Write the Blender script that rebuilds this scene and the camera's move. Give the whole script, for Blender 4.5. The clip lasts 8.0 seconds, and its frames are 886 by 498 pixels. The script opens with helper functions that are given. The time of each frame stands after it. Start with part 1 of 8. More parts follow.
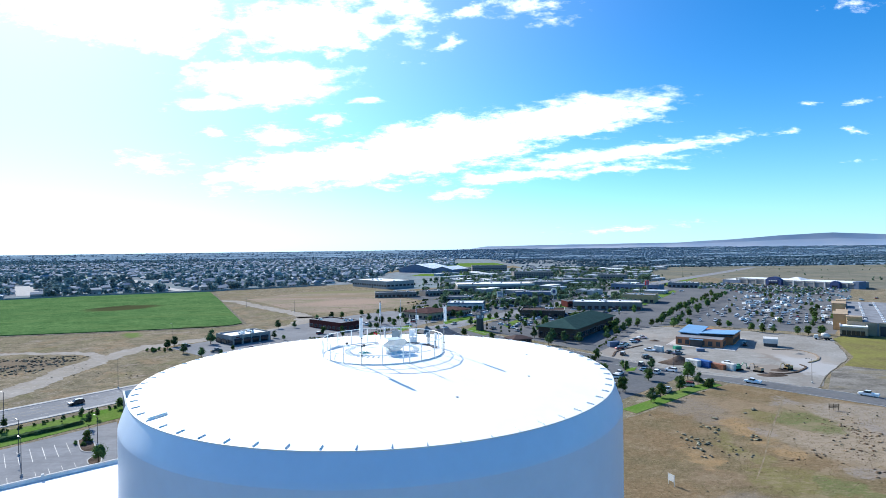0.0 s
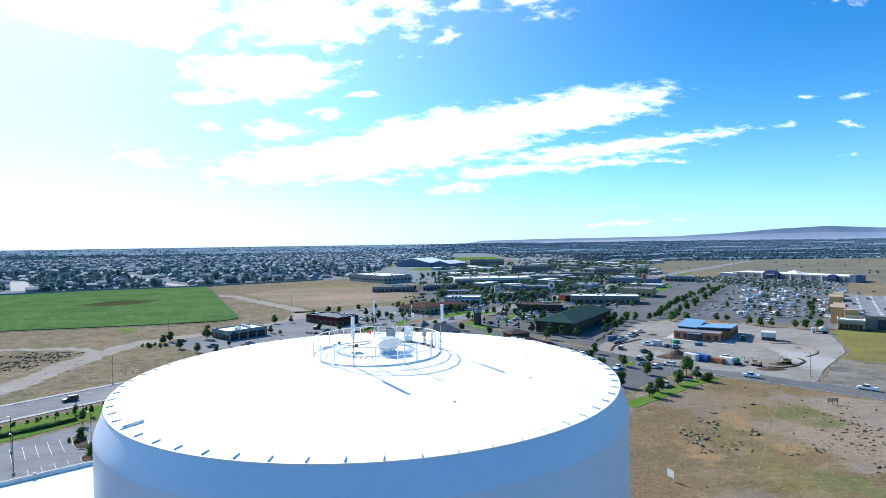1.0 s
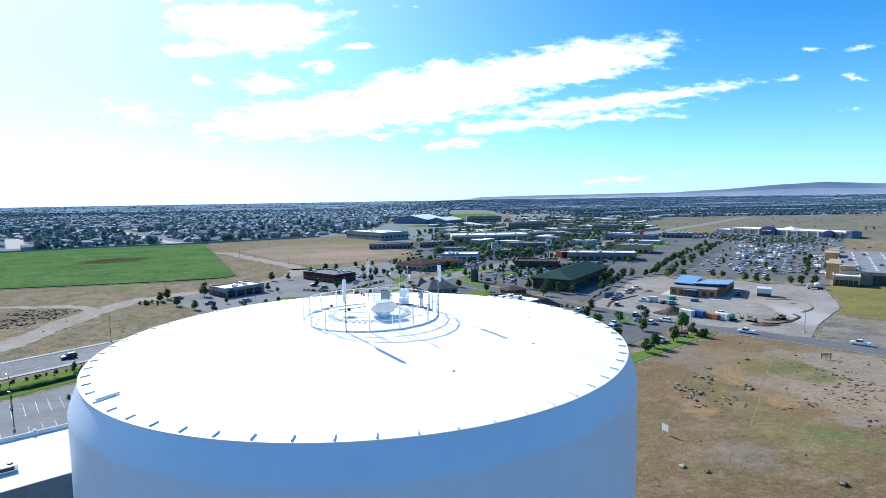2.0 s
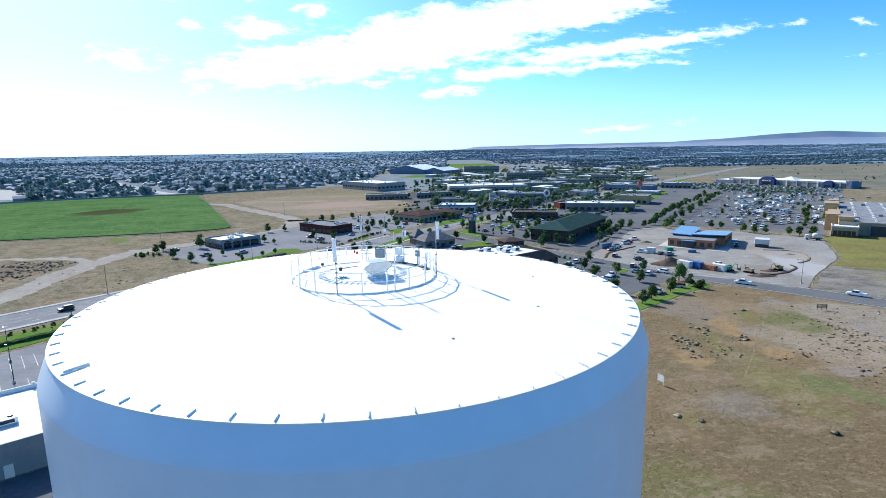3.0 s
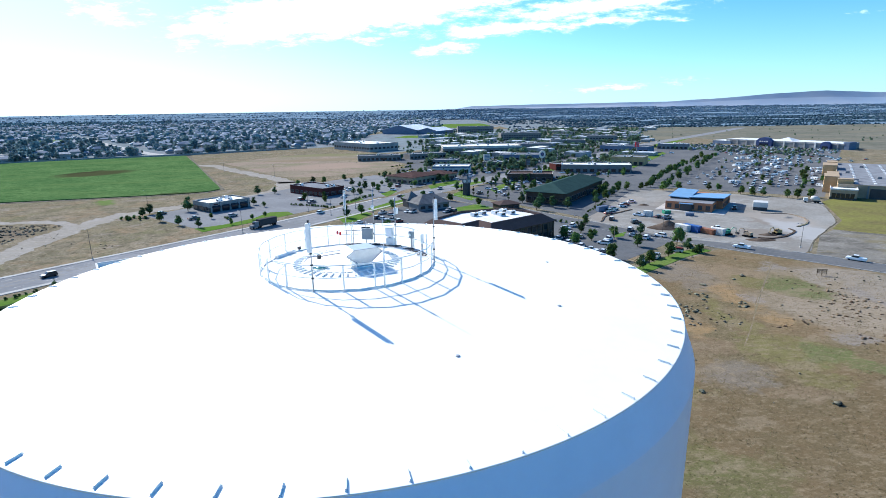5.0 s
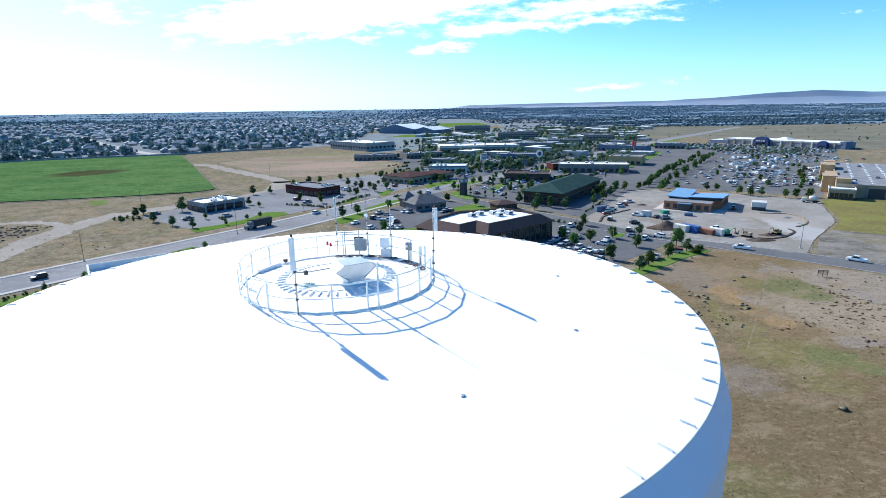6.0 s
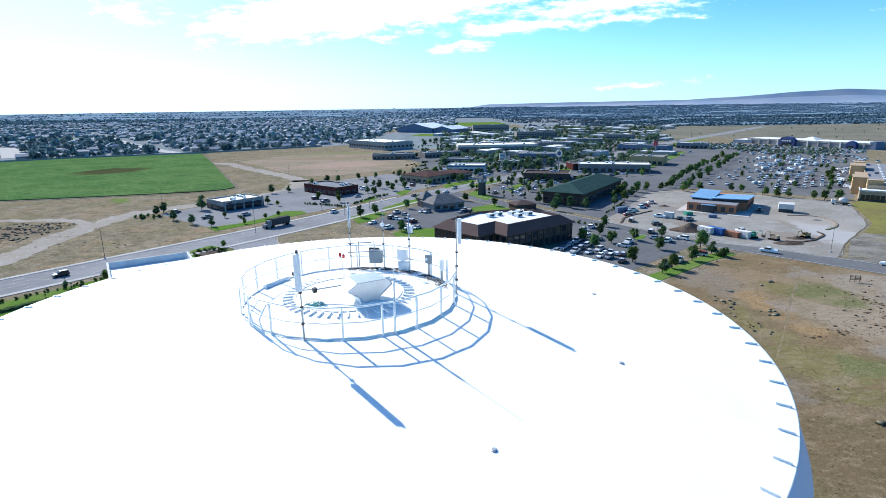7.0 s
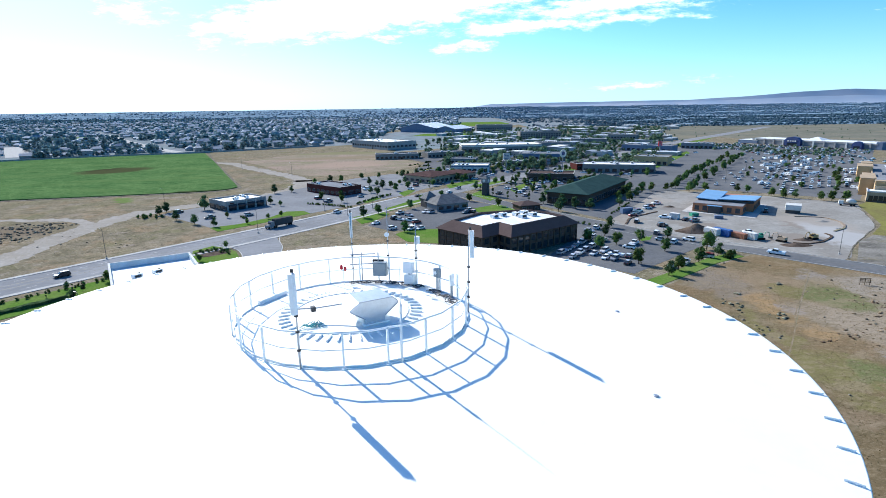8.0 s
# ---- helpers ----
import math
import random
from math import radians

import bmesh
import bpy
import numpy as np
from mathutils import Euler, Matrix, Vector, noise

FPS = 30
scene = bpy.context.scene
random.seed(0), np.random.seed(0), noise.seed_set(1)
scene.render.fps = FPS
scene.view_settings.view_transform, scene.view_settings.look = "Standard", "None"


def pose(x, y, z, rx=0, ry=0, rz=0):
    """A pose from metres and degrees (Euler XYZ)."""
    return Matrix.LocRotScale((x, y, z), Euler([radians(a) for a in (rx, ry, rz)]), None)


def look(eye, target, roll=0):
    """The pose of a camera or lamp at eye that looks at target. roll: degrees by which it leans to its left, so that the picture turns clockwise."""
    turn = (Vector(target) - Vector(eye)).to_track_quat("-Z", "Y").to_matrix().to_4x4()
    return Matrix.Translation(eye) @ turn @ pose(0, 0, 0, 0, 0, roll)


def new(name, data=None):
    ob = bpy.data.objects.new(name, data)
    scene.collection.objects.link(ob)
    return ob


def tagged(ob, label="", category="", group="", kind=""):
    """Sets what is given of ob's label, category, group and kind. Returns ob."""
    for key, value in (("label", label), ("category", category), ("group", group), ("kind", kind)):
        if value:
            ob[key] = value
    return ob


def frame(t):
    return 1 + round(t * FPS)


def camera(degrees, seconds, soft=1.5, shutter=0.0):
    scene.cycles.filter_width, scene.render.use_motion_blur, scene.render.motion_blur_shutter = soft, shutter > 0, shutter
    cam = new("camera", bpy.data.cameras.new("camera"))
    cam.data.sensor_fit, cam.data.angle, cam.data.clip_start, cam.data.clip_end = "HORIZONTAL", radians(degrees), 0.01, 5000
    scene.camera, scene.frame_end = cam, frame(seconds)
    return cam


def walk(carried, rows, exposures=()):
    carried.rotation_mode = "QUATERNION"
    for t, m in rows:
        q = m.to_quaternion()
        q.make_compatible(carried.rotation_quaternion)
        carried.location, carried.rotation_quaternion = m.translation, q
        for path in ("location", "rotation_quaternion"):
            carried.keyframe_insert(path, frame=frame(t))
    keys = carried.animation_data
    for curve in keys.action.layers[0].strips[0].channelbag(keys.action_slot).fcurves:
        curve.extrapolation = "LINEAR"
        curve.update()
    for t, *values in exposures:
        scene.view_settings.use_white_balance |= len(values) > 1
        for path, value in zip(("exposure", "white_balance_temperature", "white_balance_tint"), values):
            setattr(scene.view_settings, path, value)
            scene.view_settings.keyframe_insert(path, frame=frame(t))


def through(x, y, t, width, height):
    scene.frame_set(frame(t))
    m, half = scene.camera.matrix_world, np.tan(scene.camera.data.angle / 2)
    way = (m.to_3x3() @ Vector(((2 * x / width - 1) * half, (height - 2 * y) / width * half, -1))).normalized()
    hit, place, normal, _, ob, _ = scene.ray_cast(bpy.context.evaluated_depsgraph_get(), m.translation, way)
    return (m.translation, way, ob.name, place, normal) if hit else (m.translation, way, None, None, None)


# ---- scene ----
# the tank's axis is the origin, y runs ahead of the first camera, z = 0 is the ground
cam = camera(77.97, 8.0, soft=0.88)
ROWS = [
    (0.0, 3.920, -34.669, 51.646, 0.000, -0.076, 0.687),
    (0.5, 3.955, -33.905, 51.684, -0.146, -0.225, 0.782),
    (1.0, 3.971, -32.958, 51.672, -0.267, -0.688, 0.802),
    (1.5, 3.965, -31.951, 51.685, -0.406, -2.334, 0.861),
    (1.7, 3.959, -31.512, 51.693, -0.450, -3.490, 0.873),
    (2.8, 3.930, -29.097, 51.739, -0.690, -9.400, 0.938),
    (3.0, 3.925, -28.658, 51.748, -0.728, -10.392, 0.949),
    (3.5, 3.890, -27.431, 51.756, -0.873, -12.816, 0.975),
    (4.0, 3.833, -26.174, 51.785, -1.018, -14.256, 0.934),
    (4.5, 3.795, -24.940, 51.819, -1.204, -14.365, 0.875),
    (4.7, 3.777, -24.450, 51.818, -1.270, -14.400, 0.867),
    (5.8, 3.676, -21.757, 51.812, -1.660, -14.520, 0.824),
    (6.0, 3.657, -21.267, 51.811, -1.722, -14.538, 0.817),
    (6.5, 3.572, -20.040, 51.803, -0.691, -14.559, 0.809),
    (7.0, 3.479, -18.893, 51.799, 0.151, -14.598, 0.807),
    (7.5, 3.373, -17.873, 51.793, 0.351, -14.620, 0.833),
    (8.0, 3.219, -17.091, 51.834, 0.466, -14.619, 0.769),
]
walk(cam, [(t, pose(x, y, z, 0, 0, yaw) @ pose(0, 0, 0, pitch) @ pose(0, 0, 0, 0, roll) @ pose(0, 0, 0, 90))
           for t, x, y, z, yaw, pitch, roll in ROWS],
     [(0.0, 0.65, 6000, 8.0), (8.0, 0.65, 6000, 8.0)])

# ---- world and sun ----
SUN_ELEV, SUN_AZ = 32.6, -39.8          # degrees; azimuth clockwise from +y
SKY_STRENGTH, SUN_STRENGTH = 0.10, 5.0


def world_sky():
    """A clear sky with streaks of cloud."""
    w = bpy.data.worlds.new("sky")
    scene.world = w
    w.use_nodes = True
    nt = w.node_tree
    nt.nodes.clear()
    N, L = nt.nodes.new, nt.links.new

    def mth(op, a, b=None, clamp=False):
        n = N("ShaderNodeMath")
        n.operation, n.use_clamp = op, clamp
        for i, v in enumerate((a, b)):
            if v is None:
                continue
            if isinstance(v, (int, float)):
                n.inputs[i].default_value = v
            else:
                L(v, n.inputs[i])
        return n.outputs[0]

    sky = N("ShaderNodeTexSky")
    sky.sky_type, sky.sun_disc = "NISHITA", False
    sky.sun_elevation, sky.sun_rotation = radians(SUN_ELEV), radians(SUN_AZ)
    sky.altitude, sky.air_density, sky.dust_density, sky.ozone_density = 120, 1.0, 0.25, 3.5
    co = N("ShaderNodeTexCoord")
    sep = N("ShaderNodeSeparateXYZ")
    L(co.outputs["Generated"], sep.inputs[0])
    x, y, z = sep.outputs
    front = mth("MAXIMUM", y, 0.05)
    u, v = mth("DIVIDE", x, front), mth("DIVIDE", z, front)
    flat = N("ShaderNodeCombineXYZ")
    L(u, flat.inputs[0]), L(v, flat.inputs[1])
    # (centre u, centre v, half length, half height, tilt in degrees, weight): broken cloud high up, then the long bank
    clouds = [(-0.618, 0.461, 0.290, 0.085, -10, 1.7), (-0.236, 0.412, 0.190, 0.062, -2, 1.25), (-0.076, 0.434, 0.090, 0.062, -32, 0.75), (-0.530, 0.386, 0.140, 0.026, -7, 1.0),
              (-0.315, 0.316, 0.180, 0.046, -2, 1.2), (-0.418, 0.272, 0.085, 0.022, 2, 1.05), (-0.299, 0.292, 0.120, 0.036, -1, 1.05), (-0.424, 0.215, 0.032, 0.009, -1, 0.8),
              (-0.295, 0.211, 0.085, 0.026, 0, 0.95), (-0.202, 0.237, 0.034, 0.017, -1, 0.95), (-0.138, 0.270, 0.046, 0.009, 1, 0.75), (0.016, 0.371, 0.030, 0.018, 21, 0.85),
              (0.054, 0.429, 0.042, 0.014, 4, 0.8), (0.164, 0.440, 0.115, 0.040, -5, 0.6)]
    clouds += [(-0.177, 0.153, 0.290, 0.045, 5, 1.5), (-0.002, 0.188, 0.270, 0.058, 10, 1.7), (0.231, 0.236, 0.235, 0.045, 9, 1.35),
               (0.251, 0.158, 0.240, 0.022, 3, 0.75), (0.400, 0.181, 0.200, 0.017, 7, 0.9), (0.119, 0.129, 0.190, 0.017, 4, 0.85), (0.286, 0.137, 0.190, 0.013, 4, 0.65),
               (0.038, 0.097, 0.062, 0.012, 2, 0.85), (-0.111, 0.112, 0.046, 0.009, 3, 0.65), (-0.533, 0.163, 0.100, 0.028, -10, 0.6)]
    clouds += [(0.342, 0.033, 0.230, 0.013, 2, 0.40), (0.670, 0.253, 0.048, 0.009, 3, 0.45), (0.766, 0.256, 0.056, 0.009, 7, 0.55), (0.633, 0.208, 0.078, 0.009, 8, 0.4),
               (0.762, 0.202, 0.066, 0.010, -12, 0.4), (0.766, 0.148, 0.076, 0.008, 4, 0.4), (0.760, 0.436, 0.110, 0.024, 3, 0.35)]
    # the outlines are pushed about at two scales
    warp = flat.outputs[0]
    for scale, push in ((6.0, 0.055), (24.0, 0.030)):
        wn = N("ShaderNodeTexNoise")
        wn.inputs["Scale"].default_value, wn.inputs["Detail"].default_value, wn.inputs["Roughness"].default_value = scale, 5.0, 0.6
        squeeze = N("ShaderNodeMapping")
        squeeze.inputs["Scale"].default_value = (0.7, 1.6, 1)
        L(flat.outputs[0], squeeze.inputs["Vector"])
        L(squeeze.outputs[0], wn.inputs["Vector"])
        sh = N("ShaderNodeVectorMath")
        sh.operation = "MULTIPLY_ADD"
        sh.inputs[1].default_value, sh.inputs[2].default_value = (push * 1.6, push * 0.7, 0), (-push * 0.8, -push * 0.35, 0)
        L(wn.outputs["Color"], sh.inputs[0])
        ad = N("ShaderNodeVectorMath")
        L(warp, ad.inputs[0])
        L(sh.outputs[0], ad.inputs[1])
        warp = ad.outputs[0]
    most = None
    for cu, cv, a, b, tilt, weight in clouds:
        m = N("ShaderNodeMapping")
        m.vector_type = "TEXTURE"
        m.inputs["Location"].default_value = (cu, cv, 0)
        m.inputs["Rotation"].default_value = (0, 0, radians(tilt))
        m.inputs["Scale"].default_value = (a, b, 1)
        L(warp, m.inputs["Vector"])
        ln = N("ShaderNodeVectorMath")
        ln.operation = "LENGTH"
        L(m.outputs[0], ln.inputs[0])
        one = mth("SUBTRACT", weight, mth("MULTIPLY", ln.outputs["Value"], max(weight, 0.75)))
        most = one if most is None else mth("MAXIMUM", most, one)

    def grain(turn, across, up, scale, rough):
        mp = N("ShaderNodeMapping")
        mp.inputs["Rotation"].default_value = (0, 0, radians(turn))
        mp.inputs["Scale"].default_value = (across, up, 1)
        L(flat.outputs[0], mp.inputs["Vector"])
        n = N("ShaderNodeTexNoise")
        n.inputs["Scale"].default_value, n.inputs["Detail"].default_value, n.inputs["Roughness"].default_value = scale, 9.0, rough
        L(mp.outputs[0], n.inputs["Vector"])
        return n.outputs["Fac"]

    # flaky cells high up, drawn-out streaks lower down
    flakes, streaks = grain(-4, 1.0, 2.2, 21.0, 0.62), grain(-9, 7.0, 24.0, 2.6, 0.70)
    high = N("ShaderNodeMapRange")
    high.inputs["From Min"].default_value, high.inputs["From Max"].default_value = 0.24, 0.34
    L(v, high.inputs["Value"])
    pick = N("ShaderNodeMix")
    L(high.outputs[0], pick.inputs["Factor"])
    L(streaks, pick.inputs[2]), L(flakes, pick.inputs[3])
    rough = mth("MULTIPLY", mth("SUBTRACT", pick.outputs[0], 0.50), 2.6)
    dens = mth("ADD", mth("MAXIMUM", most, -0.9), rough)
    ramp = N("ShaderNodeMapRange")
    ramp.interpolation_type = "SMOOTHSTEP"
    ramp.inputs["From Min"].default_value, ramp.inputs["From Max"].default_value = 0.0, 1.0
    L(dens, ramp.inputs["Value"])
    ahead = mth("GREATER_THAN", y, 0.05)
    fac = mth("MULTIPLY", mth("MULTIPLY", ramp.outputs[0], ahead), 0.9)
    white = N("ShaderNodeRGB")
    white.outputs[0].default_value = (14.0, 14.0, 13.8, 1)
    mix = N("ShaderNodeMix")
    mix.data_type = "RGBA"
    L(fac, mix.inputs["Factor"])
    rich = N("ShaderNodeHueSaturation")
    rich.inputs["Saturation"].default_value = 1.36
    L(sky.outputs[0], rich.inputs["Color"])
    cool = N("ShaderNodeMix")
    cool.data_type, cool.blend_type = "RGBA", "MULTIPLY"
    cool.inputs["Factor"].default_value = 1.0
    cool.inputs[7].default_value = (0.64, 1.0, 1.12, 1)
    L(rich.outputs[0], cool.inputs[6])
    # pale haze low on the horizon, and the bright air round the sun
    low = mth("EXPONENT", mth("MULTIPLY", mth("MAXIMUM", z, 0.0), -11.0))
    hazy = N("ShaderNodeMix")
    hazy.data_type = "RGBA"
    hazy.inputs[7].default_value = (4.9, 7.2, 9.6, 1)
    dot = N("ShaderNodeVectorMath")
    dot.operation = "DOT_PRODUCT"
    L(co.outputs["Generated"], dot.inputs[0])
    dot.inputs[1].default_value = (math.sin(radians(SUN_AZ)) * math.cos(radians(SUN_ELEV)), math.cos(radians(SUN_AZ)) * math.cos(radians(SUN_ELEV)), math.sin(radians(SUN_ELEV)))
    near = mth("POWER", mth("MAXIMUM", dot.outputs["Value"], 0.0), 5.0)
    side = mth("MULTIPLY_ADD", dot.outputs["Value"], 0.45)
    side.node.inputs[2].default_value = 0.45
    L(mth("MULTIPLY", low, side, True), hazy.inputs["Factor"])
    L(cool.outputs[2], hazy.inputs[6])
    glow = N("ShaderNodeMix")
    glow.data_type, glow.blend_type = "RGBA", "ADD"
    glow.inputs[7].default_value = (4.6, 4.6, 4.3, 1)
    L(near, glow.inputs["Factor"])
    L(hazy.outputs[2], glow.inputs[6])
    L(glow.outputs[2], mix.inputs[6])
    L(white.outputs[0], mix.inputs[7])
    bg = N("ShaderNodeBackground")
    bg.inputs["Strength"].default_value = SKY_STRENGTH
    L(mix.outputs[2], bg.inputs["Color"])
    out = N("ShaderNodeOutputWorld")
    L(bg.outputs[0], out.inputs["Surface"])


world_sky()
_s = bpy.data.lights.new("sun", "SUN")
_s.energy, _s.angle, _s.color = SUN_STRENGTH, radians(0.53), (1.0, 0.93, 0.82)
sun = new("sun", _s)
_e, _a = radians(SUN_ELEV), radians(SUN_AZ)
TO_SUN = Vector((math.sin(_a) * math.cos(_e), math.cos(_a) * math.cos(_e), math.sin(_e)))
sun.matrix_world = look(TO_SUN * 300, (0, 0, 0))

# ---- materials ----


def material(name, base, rough=0.8, metal=0.0, vary=0.15, scale=1.0, fine=12.0, bump=0.1, tint=None, per="", coat=0.0, through=0.0, spread=0.38):
    """base colour varied at two scales (metres); per: 'object' or 'island' adds a shift for each; tint: a second colour for patches."""
    m = bpy.data.materials.new(name)
    m.use_nodes = True
    nt = m.node_tree
    N, L = nt.nodes.new, nt.links.new
    bsdf = nt.nodes["Principled BSDF"]
    bsdf.inputs["Roughness"].default_value, bsdf.inputs["Metallic"].default_value = rough, metal
    if rough > 0.79:
        bsdf.inputs["Specular IOR Level"].default_value = 0.0
    if coat:
        bsdf.inputs["Coat Weight"].default_value = coat
    co = N("ShaderNodeTexCoord")
    big, small = N("ShaderNodeTexNoise"), N("ShaderNodeTexNoise")
    for n, s, d in ((big, scale, 6), (small, fine, 4)):
        n.inputs["Scale"].default_value, n.inputs["Detail"].default_value = s, d
        n.inputs["Roughness"].default_value = 0.65
        L(co.outputs["Object"], n.inputs["Vector"])
    second = tint or tuple(c * (1 - 2 * vary) for c in base)
    mr = N("ShaderNodeMapRange")
    mr.interpolation_type = "SMOOTHSTEP"
    mr.inputs["From Min"].default_value, mr.inputs["From Max"].default_value = 0.38, 0.64
    L(big.outputs["Fac"], mr.inputs["Value"])
    mix = N("ShaderNodeMix")
    mix.data_type = "RGBA"
    mix.inputs[6].default_value, mix.inputs[7].default_value = (*base, 1), (*second, 1)
    L(mr.outputs[0], mix.inputs["Factor"])
    hsv = N("ShaderNodeHueSaturation")
    L(mix.outputs[2], hsv.inputs["Color"])
    val = N("ShaderNodeMapRange")
    val.inputs["From Min"].default_value, val.inputs["From Max"].default_value = 0.3, 0.7
    val.inputs["To Min"].default_value, val.inputs["To Max"].default_value = 1 - vary, 1 + vary
    L(small.outputs["Fac"], val.inputs["Value"])
    v = val.outputs[0]
    if per:
        src = N("ShaderNodeObjectInfo") if per == "object" else N("ShaderNodeNewGeometry")
        rnd = src.outputs["Random" if per == "object" else "Random Per Island"]
        r2 = N("ShaderNodeMapRange")
        r2.inputs["To Min"].default_value, r2.inputs["To Max"].default_value = 1 - spread, 1 + spread
        L(rnd, r2.inputs["Value"])
        mm = N("ShaderNodeMath")
        mm.operation = "MULTIPLY"
        L(v, mm.inputs[0]), L(r2.outputs[0], mm.inputs[1])
        v = mm.outputs[0]
        h2 = N("ShaderNodeMapRange")
        h2.inputs["To Min"].default_value, h2.inputs["To Max"].default_value = 0.485, 0.515
        L(rnd, h2.inputs["Value"])
        L(h2.outputs[0], hsv.inputs["Hue"])
    L(v, hsv.inputs["Value"])
    L(hsv.outputs[0], bsdf.inputs["Base Color"])
    if through:
        leaf = N("ShaderNodeBsdfTranslucent")
        L(hsv.outputs[0], leaf.inputs["Color"])
        both = N("ShaderNodeMixShader")
        both.inputs["Fac"].default_value = through
        L(bsdf.outputs[0], both.inputs[1])
        L(leaf.outputs[0], both.inputs[2])
        L(both.outputs[0], nt.nodes["Material Output"].inputs["Surface"])
    if bump:
        b = N("ShaderNodeBump")
        b.inputs["Strength"].default_value, b.inputs["Distance"].default_value = bump, 0.05
        L(small.outputs["Fac"], b.inputs["Height"])
        L(b.outputs[0], bsdf.inputs["Normal"])
    return m


def palette(name, colours, rough=0.5, metal=0.0, per="object", coat=0.0):
    """Each object (or island) takes one of the colours."""
    m = bpy.data.materials.new(name)
    m.use_nodes = True
    nt = m.node_tree
    N, L = nt.nodes.new, nt.links.new
    bsdf = nt.nodes["Principled BSDF"]
    bsdf.inputs["Roughness"].default_value, bsdf.inputs["Metallic"].default_value = rough, metal
    bsdf.inputs["Coat Weight"].default_value = coat
    src = N("ShaderNodeObjectInfo") if per == "object" else N("ShaderNodeNewGeometry")
    ramp = N("ShaderNodeValToRGB")
    ramp.color_ramp.interpolation = "CONSTANT"
    els = ramp.color_ramp.elements
    for i, c in enumerate(colours):
        e = els[i] if i < 2 else els.new(0.5)
        e.position, e.color = i / len(colours), (*c, 1)
    L(src.outputs["Random" if per == "object" else "Random Per Island"], ramp.inputs["Fac"])
    ns = N("ShaderNodeTexNoise")
    ns.inputs["Scale"].default_value = 0.9
    hsv = N("ShaderNodeHueSaturation")
    mr = N("ShaderNodeMapRange")
    mr.inputs["To Min"].default_value, mr.inputs["To Max"].default_value = 0.85, 1.15
    co = N("ShaderNodeTexCoord")
    L(co.outputs["Object"], ns.inputs["Vector"])
    L(ns.outputs["Fac"], mr.inputs["Value"])
    L(mr.outputs[0], hsv.inputs["Value"])
    L(ramp.outputs[0], hsv.inputs["Color"])
    L(hsv.outputs[0], bsdf.inputs["Base Color"])
    return m


def layered(m, layers, turn=0.0, stretch=1.0):
    """Lays patches over a material: (seed, scale, low, high, colour, amount); stretch draws them out along turn."""
    nt = m.node_tree
    N, L = nt.nodes.new, nt.links.new
    bsdf = nt.nodes["Principled BSDF"]
    last = bsdf.inputs["Base Color"].links[0].from_socket
    co = N("ShaderNodeTexCoord")
    for seed, scale, lo, hi, colour, amount in layers:
        mp = N("ShaderNodeMapping")
        mp.inputs["Location"].default_value = (seed, seed * 0.7, 0)
        mp.inputs["Rotation"].default_value = (0, 0, radians(-turn))
        mp.inputs["Scale"].default_value = (1 / stretch, stretch, 1)
        L(co.outputs["Object"], mp.inputs["Vector"])
        ns = N("ShaderNodeTexNoise")
        ns.inputs["Scale"].default_value, ns.inputs["Detail"].default_value, ns.inputs["Roughness"].default_value = scale, 8.0, 0.7
        L(mp.outputs[0], ns.inputs["Vector"])
        mr = N("ShaderNodeMapRange")
        mr.interpolation_type = "SMOOTHSTEP"
        mr.inputs["From Min"].default_value, mr.inputs["From Max"].default_value, mr.inputs["To Max"].default_value = lo, hi, amount
        L(ns.outputs["Fac"], mr.inputs["Value"])
        mix = N("ShaderNodeMix")
        mix.data_type = "RGBA"
        mix.inputs[7].default_value = (*colour, 1)
        L(mr.outputs[0], mix.inputs["Factor"])
        L(last, mix.inputs[6])
        last = mix.outputs[2]
    L(last, bsdf.inputs["Base Color"])
    return m


